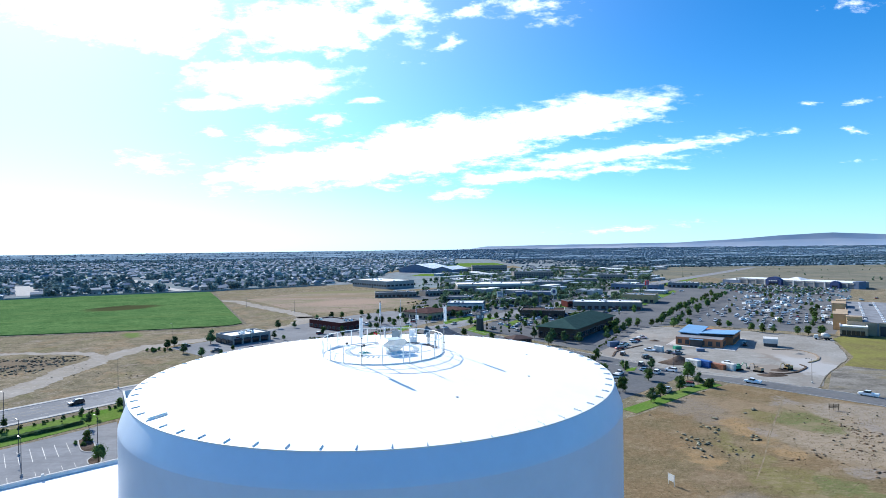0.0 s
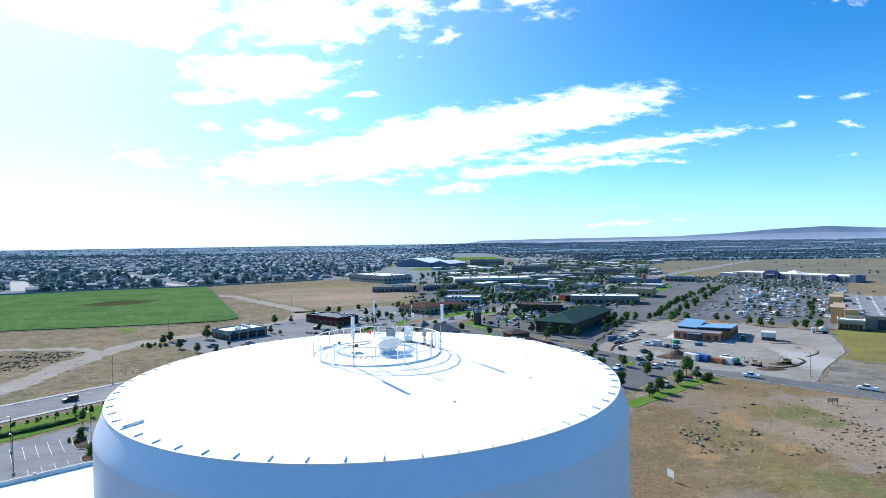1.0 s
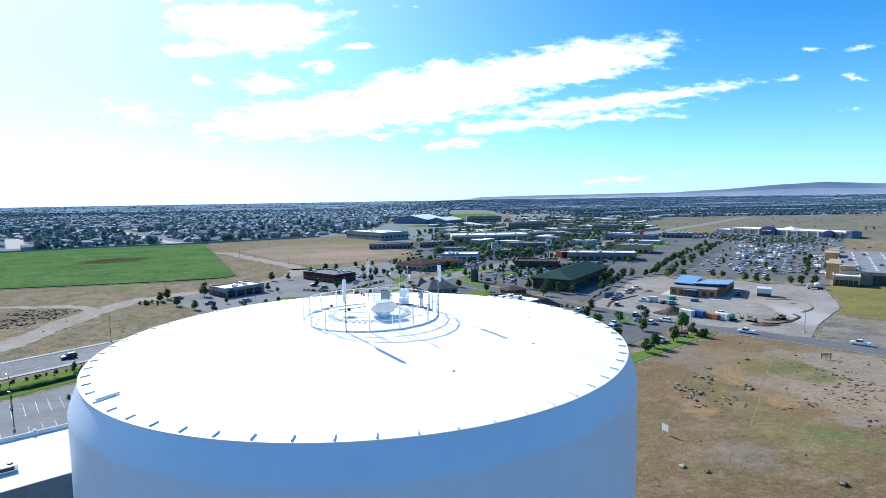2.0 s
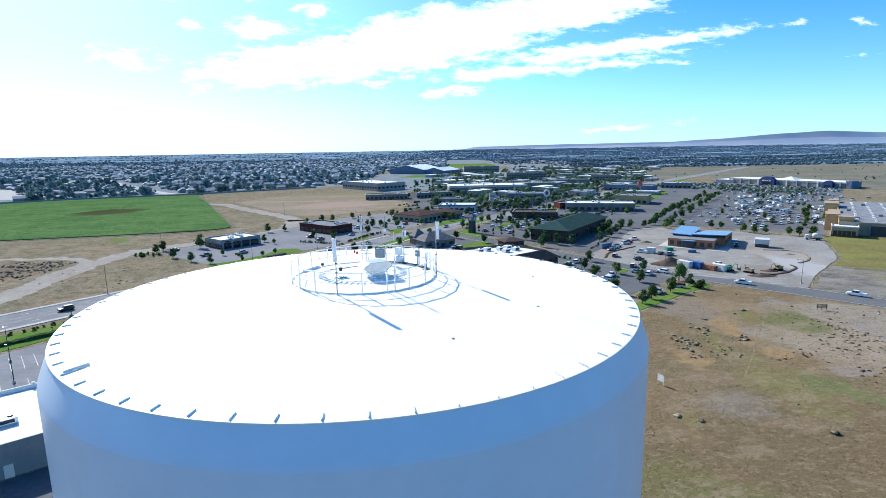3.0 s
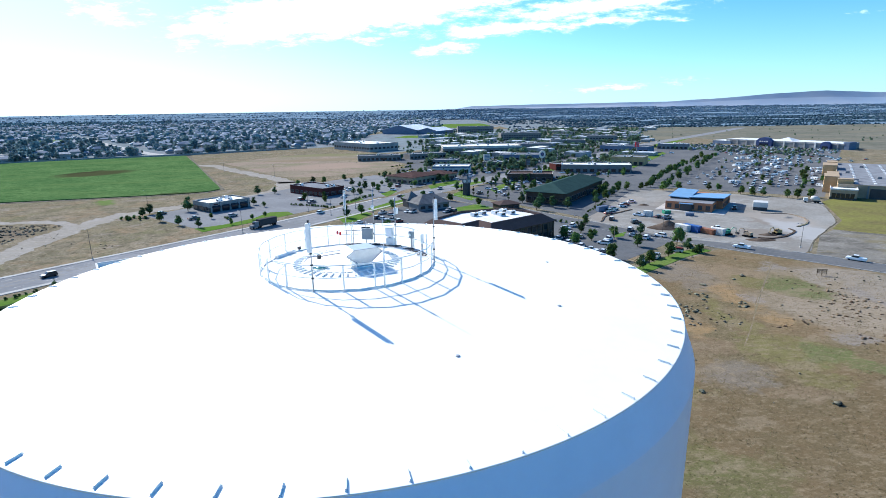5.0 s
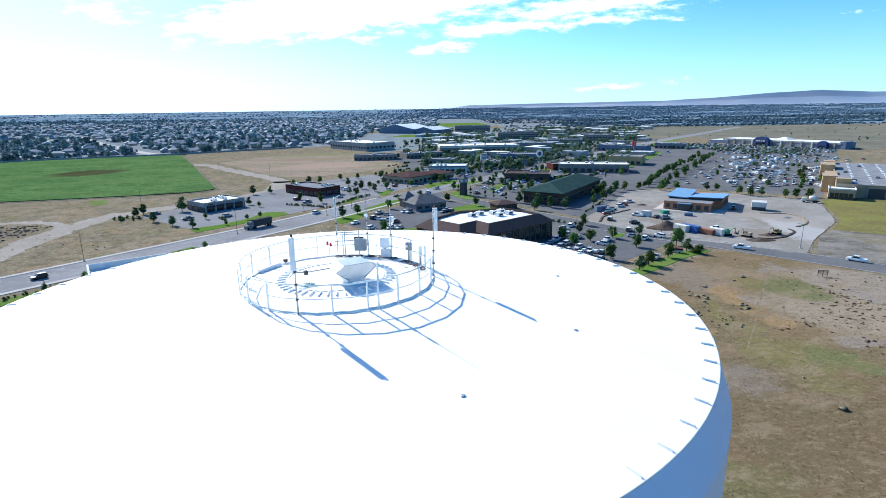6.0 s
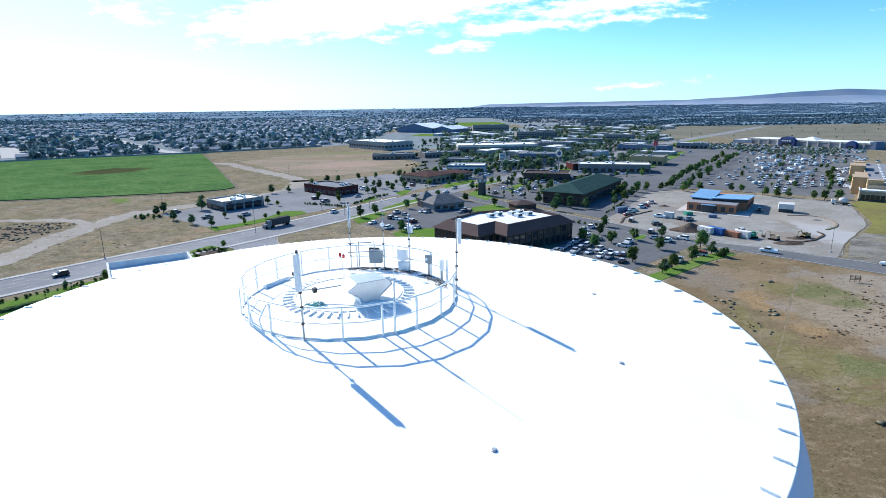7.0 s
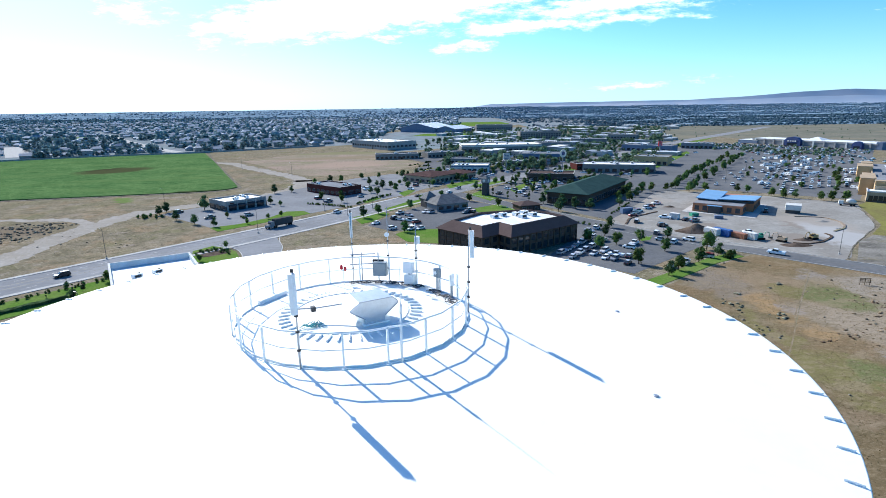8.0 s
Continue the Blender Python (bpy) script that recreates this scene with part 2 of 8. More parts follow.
def blots(m, spots):
    """Lays single soft-edged patches over a material: (x, y, half length, half width, turn, colour, amount)."""
    nt = m.node_tree
    N, L = nt.nodes.new, nt.links.new
    bsdf = nt.nodes["Principled BSDF"]
    last = bsdf.inputs["Base Color"].links[0].from_socket
    co = N("ShaderNodeTexCoord")
    ns = N("ShaderNodeTexNoise")
    ns.inputs["Scale"].default_value, ns.inputs["Detail"].default_value, ns.inputs["Roughness"].default_value = 0.09, 7.0, 0.72
    L(co.outputs["Object"], ns.inputs["Vector"])
    off = N("ShaderNodeVectorMath")
    off.operation = "MULTIPLY_ADD"
    off.inputs[1].default_value, off.inputs[2].default_value = (26, 26, 0), (-13, -13, 0)
    L(ns.outputs["Color"], off.inputs[0])
    push = N("ShaderNodeVectorMath")
    L(co.outputs["Object"], push.inputs[0])
    L(off.outputs[0], push.inputs[1])
    for x, y, a, b, turn, colour, amount in spots:
        mp = N("ShaderNodeMapping")
        mp.vector_type = "TEXTURE"
        mp.inputs["Location"].default_value = (x, y, 0)
        mp.inputs["Rotation"].default_value = (0, 0, radians(turn))
        mp.inputs["Scale"].default_value = (a * 1.35, b * 1.35, 50)
        L(push.outputs[0], mp.inputs["Vector"])
        gr = N("ShaderNodeTexGradient")
        gr.gradient_type = "SPHERICAL"
        L(mp.outputs[0], gr.inputs["Vector"])
        mr = N("ShaderNodeMapRange")
        mr.interpolation_type = "SMOOTHSTEP"
        mr.inputs["From Min"].default_value, mr.inputs["From Max"].default_value, mr.inputs["To Max"].default_value = 0.05, 0.5, amount
        L(gr.outputs["Fac"], mr.inputs["Value"])
        mix = N("ShaderNodeMix")
        mix.data_type = "RGBA"
        mix.inputs[7].default_value = (*colour, 1)
        L(mr.outputs[0], mix.inputs["Factor"])
        L(last, mix.inputs[6])
        last = mix.outputs[2]
    L(last, bsdf.inputs["Base Color"])
    return m



M = {}
# white paint with the sky's blue in shade put into its base colour
M["tank"] = material("tank_paint_shade_blue", (0.70, 0.81, 0.96), 0.34, vary=0.02, scale=0.12, fine=0.9, bump=0.01)
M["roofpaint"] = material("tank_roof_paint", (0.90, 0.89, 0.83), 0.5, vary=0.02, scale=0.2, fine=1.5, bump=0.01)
M["sheet"] = material("bright_sheet_steel", (0.66, 0.68, 0.70), 0.34, 0.7, 0.06, 1.2, 9, 0.02)
M["steel"] = material("painted_steel", (0.93, 0.93, 0.90), 0.5, 0.0, 0.03, 2, 20, 0.02)
M["galvpaint"] = material("painted_sheet_metal", (0.70, 0.73, 0.76), 0.4, 0.0, 0.05, 1.5, 12, 0.02)
M["galv"] = material("galvanised_steel", (0.45, 0.47, 0.5), 0.45, 0.7, 0.1, 3, 25, 0.02)
M["antenna"] = material("antenna_radome", (0.9, 0.9, 0.89), 0.5, vary=0.03, scale=2, fine=10, bump=0.0)
M["darkplastic"] = material("dark_plastic", (0.03, 0.03, 0.035), 0.5, vary=0.2, scale=4, fine=30, bump=0.02)
M["cable"] = material("cable_rubber", (0.05, 0.05, 0.06), 0.6, vary=0.2, scale=4, fine=30, bump=0.0)
M["greybox"] = material("grey_cabinet", (0.30, 0.34, 0.36), 0.5, 0.1, 0.05, 2, 20, 0.01)
M["red"] = material("red_glass", (0.6, 0.02, 0.03), 0.25, vary=0.1, scale=5, fine=20, bump=0.0)
M["teal"] = material("teal_netting", (0.12, 0.45, 0.45), 0.7, vary=0.2, scale=6, fine=40, bump=0.0)

M["green"] = material("crop_field", (0.068, 0.135, 0.047), 0.9, vary=0.26, scale=0.03, fine=0.5, bump=0.5, tint=(0.105, 0.18, 0.065))
layered(M["green"], [(5, 0.10, 0.50, 0.66, (0.035, 0.085, 0.026), 0.85), (50, 0.35, 0.50, 0.62, (0.15, 0.235, 0.09), 0.75), (120, 0.7, 0.52, 0.62, (0.04, 0.09, 0.03), 0.7), (200, 1.1, 0.50, 0.60, (0.03, 0.07, 0.022), 0.6), (80, 0.02, 0.5, 0.65, (0.115, 0.17, 0.06), 0.5)], 18, 2.2)
blots(M["green"], [(-288, 466, 30, 21, 55, (0.06, 0.062, 0.03), 0.95), (-305, 474, 22, 6, 60, (0.05, 0.05, 0.026), 0.8), (-162, 334, 17, 5, 32, (0.055, 0.07, 0.03), 0.8)])
M["lawn"] = material("lawn", (0.09, 0.17, 0.03), 0.9, vary=0.2, scale=0.08, fine=1.2, bump=0.4, tint=(0.13, 0.18, 0.05))
M["olive"] = material("weedy_field", (0.19, 0.185, 0.06), 0.95, vary=0.2, scale=0.04, fine=0.6, bump=0.5, tint=(0.15, 0.13, 0.06))
M["dirt"] = material("packed_dirt", (0.315, 0.29, 0.258), 0.95, vary=0.14, scale=0.05, fine=0.6, bump=0.3, tint=(0.27, 0.243, 0.208))
M["gravel"] = material("gravel", (0.285, 0.275, 0.255), 0.95, vary=0.15, scale=0.04, fine=0.8, bump=0.4, tint=(0.225, 0.212, 0.192))
layered(M["gravel"], [(3, 0.05, 0.52, 0.64, (0.20, 0.18, 0.155), 0.7), (20, 0.16, 0.54, 0.66, (0.36, 0.345, 0.32), 0.6), (44, 0.5, 0.58, 0.68, (0.15, 0.135, 0.115), 0.6)], 40, 1.5)
blots(M["gravel"], [(163.9, 218.4, 13.1, 22.2, -4, (0.30, 0.268, 0.235), 0.85),
                   (141.1, 189.9, 9.6, 10.7, -3, (0.215, 0.185, 0.158), 0.8),
                   (152.8, 214.4, 3.6, 7.9, -3, (0.215, 0.185, 0.158), 0.7),
                   (159.8, 190.8, 10.1, 28.4, -3, (0.37, 0.365, 0.36), 0.8),
                   (112.8, 212.3, 8.3, 12.2, -3, (0.215, 0.185, 0.158), 0.9),
                   (110.9, 284.7, 15.4, 13.8, -5, (0.30, 0.268, 0.235), 0.8),
                   (86.9, 231.7, 5.8, 17.0, -4, (0.26, 0.225, 0.19), 0.6),
                   (119.6, 250.7, 8.9, 12.1, -4, (0.19, 0.175, 0.16), 0.6),
                   (122.3, 193.8, 8.7, 9.6, -3, (0.215, 0.185, 0.158), 0.6),
                   (141.1, 157.4, 8.0, 14.5, -3, (0.25, 0.235, 0.22), 0.6)])
layered(M["dirt"], [(3, 0.08, 0.5, 0.62, (0.29, 0.26, 0.22), 0.7), (20, 0.3, 0.54, 0.66, (0.42, 0.39, 0.35), 0.6)])
M["barefield"] = material("bare_field", (0.29, 0.222, 0.175), 0.95, vary=0.16, scale=0.03, fine=0.4, bump=0.3, tint=(0.23, 0.195, 0.145))
layered(M["barefield"], [(7, 0.03, 0.48, 0.60, (0.20, 0.19, 0.115), 0.8), (31, 0.10, 0.50, 0.62, (0.31, 0.245, 0.195), 0.6), (77, 0.45, 0.53, 0.64, (0.13, 0.11, 0.08), 0.65)], 20, 1.8)


M["drygrass"] = layered(material("dry_grass", (0.245, 0.205, 0.145), 0.95, vary=0.32, scale=0.045, fine=1.6, bump=0.6, tint=(0.18, 0.157, 0.115)),
                        [(0, 0.022, 0.46, 0.62, (0.165, 0.152, 0.09), 0.7), (37, 0.035, 0.54, 0.66, (0.28, 0.215, 0.14), 0.6), (91, 0.06, 0.54, 0.62, (0.27, 0.23, 0.19), 0.75),
                         (410, 0.05, 0.52, 0.60, (0.26, 0.185, 0.115), 0.6), (470, 0.028, 0.54, 0.62, (0.155, 0.15, 0.075), 0.6), (150, 0.22, 0.50, 0.62, (0.11, 0.095, 0.065), 0.75), (210, 0.7, 0.50, 0.64, (0.34, 0.29, 0.21), 0.7), (260, 1.2, 0.52, 0.62, (0.07, 0.06, 0.035), 0.75), (300, 0.11, 0.5, 0.6, (0.13, 0.115, 0.075), 0.6)])
blots(M["drygrass"], [(-190, 305, 12, 5, 125, (0.12, 0.18, 0.05), 0.85), (-215, 215, 46, 16, 5, (0.17, 0.135, 0.10), 0.85)])
blots(M["barefield"], [(-135, 651, 95, 42, 0, (0.19, 0.18, 0.10), 0.9), (-90, 500, 40, 26, 20, (0.33, 0.245, 0.19), 0.7), (-110, 570, 60, 16, 10, (0.22, 0.175, 0.115), 0.7)])
M["nearfield"] = material("patchy_grass", (0.192, 0.134, 0.076), 0.95, vary=0.3, scale=0.05, fine=1.6, bump=0.7, tint=(0.148, 0.12, 0.068))
blots(M["nearfield"], [(62, 40, 66, 34, 10, (0.125, 0.092, 0.050), 0.65), (40, 47, 9, 8, 0, (0.125, 0.12, 0.048), 0.8), (48, 42, 8, 6, 20, (0.12, 0.118, 0.05), 0.7)])
blots(M["nearfield"], [(112, 106, 22, 17, -35, (0.31, 0.255, 0.195), 0.85), (132, 126, 22, 14, -45, (0.30, 0.265, 0.225), 0.8), (96, 142, 22, 10, -30, (0.27, 0.205, 0.14), 0.6), (84, 138, 8.2, 15.1, -4, (0.205, 0.18, 0.155), 0.70), (88, 119, 5.1, 10.2, -3, (0.31, 0.205, 0.105), 0.95),
                    (66, 97, 3.4, 8.7, -3, (0.31, 0.205, 0.105), 0.75), (89, 101, 4.3, 4.5, -4, (0.31, 0.205, 0.105), 0.80), (100, 129, 4.8, 8.1, -5, (0.17, 0.155, 0.062), 0.80),
                    (109, 124, 7.0, 9.5, -4, (0.125, 0.145, 0.058), 0.90), (78, 99, 2.9, 18.0, -4, (0.17, 0.155, 0.062), 0.75), (81, 82, 9.9, 8.9, -3, (0.17, 0.155, 0.062), 0.90),
                    (87, 81, 4.7, 5.0, -2, (0.125, 0.145, 0.058), 0.85), (92, 75, 2.2, 3.7, -5, (0.125, 0.145, 0.058), 0.90), (124, 114, 3.3, 9.7, -3, (0.255, 0.225, 0.20), 0.90),
                    (99, 90, 5.1, 5.1, -3, (0.255, 0.225, 0.20), 0.80), (91, 116, 2.1, 3.9, -3, (0.255, 0.225, 0.20), 0.80), (114, 144, 3.2, 6.0, -5, (0.255, 0.225, 0.20), 0.85)])
blots(M["nearfield"], [(65, 86, 6.7, 5.0, -3, (0.20, 0.142, 0.092), 0.70), (63, 73, 6.4, 6.0, -4, (0.205, 0.18, 0.155), 0.65), (80, 69, 5.9, 4.1, -3, (0.17, 0.155, 0.062), 0.70),
                    (52, 67, 3.1, 3.4, -4, (0.17, 0.155, 0.062), 0.60), (71, 65, 5.6, 3.7, -3, (0.20, 0.142, 0.092), 0.60)])
layered(M["nearfield"], [(510, 0.42, 0.50, 0.64, (0.105, 0.082, 0.048), 0.4), (620, 0.36, 0.53, 0.64, (0.29, 0.225, 0.145), 0.32), (150, 0.22, 0.48, 0.64, (0.115, 0.090, 0.053), 0.35), (330, 0.10, 0.52, 0.62, (0.25, 0.195, 0.13), 0.55), (210, 0.8, 0.50, 0.64, (0.29, 0.225, 0.145), 0.5), (260, 1.3, 0.53, 0.66, (0.075, 0.060, 0.034), 0.38), (410, 2.6, 0.54, 0.64, (0.33, 0.26, 0.17), 0.35), (480, 3.4, 0.50, 0.62, (0.085, 0.068, 0.038), 0.4)], 30, 1.3)
M["steppe"] = layered(material("sage_steppe", (0.175, 0.168, 0.135), 0.95, vary=0.2, scale=0.01, fine=0.1, bump=0.2, tint=(0.14, 0.14, 0.112)),
                      [(11, 0.012, 0.5, 0.62, (0.21, 0.185, 0.13), 0.7), (60, 0.05, 0.54, 0.66, (0.09, 0.10, 0.075), 0.6)], 40, 1.8)
M["vergegravel"] = layered(material("weedy_gravel", (0.225, 0.21, 0.185), 0.95, vary=0.25, scale=0.06, fine=1.2, bump=0.3), [(88, 0.05, 0.50, 0.62, (0.195, 0.165, 0.095), 0.7), (19, 0.3, 0.54, 0.64, (0.30, 0.285, 0.26), 0.5), (57, 1.1, 0.54, 0.64, (0.13, 0.12, 0.085), 0.5)], 20, 1.5)
M["trodden"] = layered(material("trodden_soil", (0.26, 0.21, 0.145), 0.95, vary=0.2, scale=0.2, fine=2.0, bump=0.2), [(73, 0.25, 0.46, 0.56, (0.20, 0.155, 0.092), 0.9)], 0, 1.2)
M["tuft"] = material("grass_blades", (0.27, 0.212, 0.12), 0.9, vary=0.2, scale=0.08, fine=0.6, bump=0.0, tint=(0.22, 0.195, 0.092), per="island", through=0.7)
M["soil"] = material("heaped_soil", (0.13, 0.10, 0.08), 0.95, vary=0.25, scale=0.3, fine=2.0, bump=0.8)
M["asphalt"] = material("asphalt", (0.147, 0.149, 0.153), 0.85, vary=0.14, scale=0.03, fine=0.7, bump=0.15, tint=(0.115, 0.12, 0.128))
M["street"] = material("worn_asphalt", (0.250, 0.253, 0.262), 0.85, vary=0.08, scale=0.05, fine=0.6, bump=0.1, tint=(0.205, 0.208, 0.216))
layered(M["street"], [(12, 0.16, 0.52, 0.62, (0.185, 0.186, 0.19), 0.5), (33, 0.5, 0.58, 0.66, (0.15, 0.15, 0.155), 0.4)], 53, 3.0)
M["lotgrey"] = layered(material("parking_asphalt", (0.235, 0.238, 0.245), 0.85, vary=0.1, scale=0.04, fine=0.7, bump=0.12, tint=(0.20, 0.203, 0.21)),
                       [(8, 0.12, 0.54, 0.64, (0.165, 0.168, 0.175), 0.5), (41, 0.35, 0.58, 0.68, (0.29, 0.29, 0.29), 0.5)], 50, 1.6)
M["concrete"] = material("concrete", (0.45, 0.44, 0.42), 0.85, vary=0.08, scale=0.2, fine=2.5, bump=0.1)
M["line"] = material("road_paint", (0.42, 0.42, 0.415), 0.7, vary=0.12, scale=0.6, fine=4, bump=0.0)
M["yellowline"] = material("yellow_road_paint", (0.10, 0.09, 0.05), 0.7, vary=0.12, scale=0.6, fine=4, bump=0.0)
# ground colour shifted to blue-grey to stand in for distance haze
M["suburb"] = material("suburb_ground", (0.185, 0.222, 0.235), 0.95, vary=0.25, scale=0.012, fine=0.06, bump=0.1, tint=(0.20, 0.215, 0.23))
M["leaf"] = material("leaves", (0.122, 0.195, 0.062), 0.8, vary=0.25, scale=0.5, fine=3, bump=0.0, per="object", through=0.4)
M["leaf_dark"] = material("dark_leaves", (0.09, 0.145, 0.065), 0.8, vary=0.25, scale=0.5, fine=3, bump=0.0, per="object", through=0.35)
M["farleaf"] = material("far_leaves", (0.165, 0.24, 0.145), 0.85, vary=0.2, scale=0.05, fine=0.4, bump=0.0, per="island", through=0.3)
# aerial haze is put into the base colours of these far woods
M["hazeleaf"] = material("hazed_woodland", (0.105, 0.175, 0.225), 0.9, vary=0.2, scale=0.01, fine=0.1, bump=0.0, per="island", through=0.4, spread=0.16)
M["hazebluewood"] = material("hazed_far_woodland", (0.16, 0.26, 0.355), 0.9, vary=0.2, scale=0.01, fine=0.1, bump=0.0, per="island", through=0.4, spread=0.14)
M["hazepalewood"] = material("hazed_far_trees", (0.29, 0.39, 0.475), 0.9, vary=0.2, scale=0.01, fine=0.1, bump=0.0, per="island", through=0.7, spread=0.2)
# haze blue mixed into the leaves' base colour
M["gardenleaf"] = material("hazed_garden_leaves", (0.195, 0.28, 0.285), 0.85, vary=0.2, scale=0.05, fine=0.4, bump=0.0, per="island", through=0.25, spread=0.26)
# haze blue painted into the ground under the far woods
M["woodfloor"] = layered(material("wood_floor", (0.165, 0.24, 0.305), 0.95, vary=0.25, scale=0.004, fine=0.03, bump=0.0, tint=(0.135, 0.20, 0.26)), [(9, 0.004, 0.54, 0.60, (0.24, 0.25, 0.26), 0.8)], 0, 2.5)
M["brownbrush"] = material("rusty_brush", (0.33, 0.24, 0.165), 0.95, vary=0.3, scale=0.5, fine=3, bump=0.0, per="island", through=0.35)
M["greybrush"] = material("grey_green_brush", (0.40, 0.39, 0.29), 0.95, vary=0.3, scale=0.5, fine=3, bump=0.0, per="island", through=0.45, spread=0.25)
M["sage"] = material("sagebrush", (0.21, 0.19, 0.15), 0.95, vary=0.3, scale=0.5, fine=3, bump=0.0, per="island", through=0.0)
M["bark"] = material("bark", (0.12, 0.09, 0.065), 0.9, vary=0.2, scale=2, fine=15, bump=0.3)
M["glass"] = material("window_glass", (0.025, 0.032, 0.04), 0.08, vary=0.2, scale=0.3, fine=2, bump=0.0)
M["carpaint"] = palette("car_paint", [(0.72, 0.73, 0.74), (0.03, 0.03, 0.035), (0.25, 0.26, 0.28), (0.7, 0.7, 0.7), (0.06, 0.08, 0.13),
                                      (0.45, 0.46, 0.47), (0.72, 0.72, 0.7), (0.10, 0.10, 0.11), (0.22, 0.03, 0.03), (0.35, 0.33, 0.28)], 0.3, 0.2, coat=0.6)
M["carwhite"] = material("white_car_paint", (0.75, 0.76, 0.77), 0.3, vary=0.03, scale=1, fine=6, bump=0.0, coat=0.6)
M["cardark"] = material("black_car_paint", (0.02, 0.02, 0.025), 0.3, vary=0.05, scale=1, fine=6, bump=0.0, coat=0.6)
M["tyre"] = material("tyre_rubber", (0.02, 0.02, 0.02), 0.8, vary=0.1, scale=3, fine=20, bump=0.0)
M["lamp"] = material("lamp_lens", (0.7, 0.7, 0.65), 0.2, vary=0.05, scale=3, fine=20, bump=0.0)


def stucco(name, c, rough=0.9):
    return material(name, c, rough, vary=0.06, scale=0.25, fine=3, bump=0.05)


M["brownwall"] = stucco("brown_wall", (0.10, 0.075, 0.06))
M["brownroof"] = material("brown_metal_roof", (0.105, 0.078, 0.072), 0.8, vary=0.06, scale=0.3, fine=2, bump=0.02)
M["whiteroof"] = material("white_membrane_roof", (0.72, 0.73, 0.72), 0.7, vary=0.08, scale=0.12, fine=1.0, bump=0.02)
M["greyroof"] = material("grey_membrane_roof", (0.24, 0.25, 0.27), 0.8, vary=0.12, scale=0.12, fine=1.0, bump=0.02)
M["shingle"] = material("grey_shingles", (0.20, 0.195, 0.19), 0.9, vary=0.14, scale=0.4, fine=4, bump=0.2)
M["greenroof"] = material("green_metal_roof", (0.042, 0.078, 0.074), 0.8, 0.0, 0.08, 0.3, 2, 0.02)
M["blueroof"] = material("blue_membrane_roof", (0.17, 0.32, 0.50), 0.55, vary=0.06, scale=0.2, fine=1.5, bump=0.02)
M["redroof"] = material("red_brown_roof", (0.10, 0.064, 0.06), 0.8, vary=0.12, scale=0.4, fine=3, bump=0.1)
M["redwall"] = stucco("dark_red_wall", (0.10, 0.036, 0.033))
M["paleband"] = stucco("pale_grey_wall", (0.34, 0.33, 0.32))
M["tanwall"] = stucco("tan_wall", (0.40, 0.31, 0.22))
M["taupe"] = stucco("taupe_wall", (0.235, 0.222, 0.21))
M["orangewall"] = stucco("sheathing_wall", (0.46, 0.20, 0.11))
M["ochre"] = stucco("ochre_wall", (0.56, 0.37, 0.19))
M["greywall"] = stucco("grey_wall", (0.24, 0.24, 0.25))
M["darkwall"] = stucco("dark_grey_wall", (0.09, 0.085, 0.085))
M["whitewall"] = stucco("white_wall", (0.62, 0.61, 0.58))
M["bluewall"] = stucco("blue_grey_wall", (0.16, 0.20, 0.28))
M["bluebox"] = stucco("blue_container", (0.03, 0.10, 0.32), 0.5)
M["rustbox"] = stucco("rust_container", (0.30, 0.12, 0.06), 0.6)
M["navy"] = stucco("navy_sign_panel", (0.02, 0.04, 0.14), 0.5)
M["yellowpaint"] = stucco("yellow_machine_paint", (0.34, 0.24, 0.09), 0.5)
M["greenpaint"] = stucco("green_machine_paint", (0.03, 0.25, 0.14), 0.5)
M["housewalls"] = palette("house_walls", [(0.33, 0.31, 0.28), (0.39, 0.385, 0.37), (0.28, 0.275, 0.26), (0.34, 0.315, 0.28), (0.45, 0.45, 0.45)], 0.9, per="island")
# roof colours carry the blue-grey of distance haze
M["houseroofs"] = palette("hazed_house_roofs", [(0.28, 0.325, 0.385), (0.32, 0.365, 0.415), (0.21, 0.25, 0.305), (0.40, 0.44, 0.485), (0.30, 0.33, 0.37)], 0.9, per="island")

# ---- building blocks ----


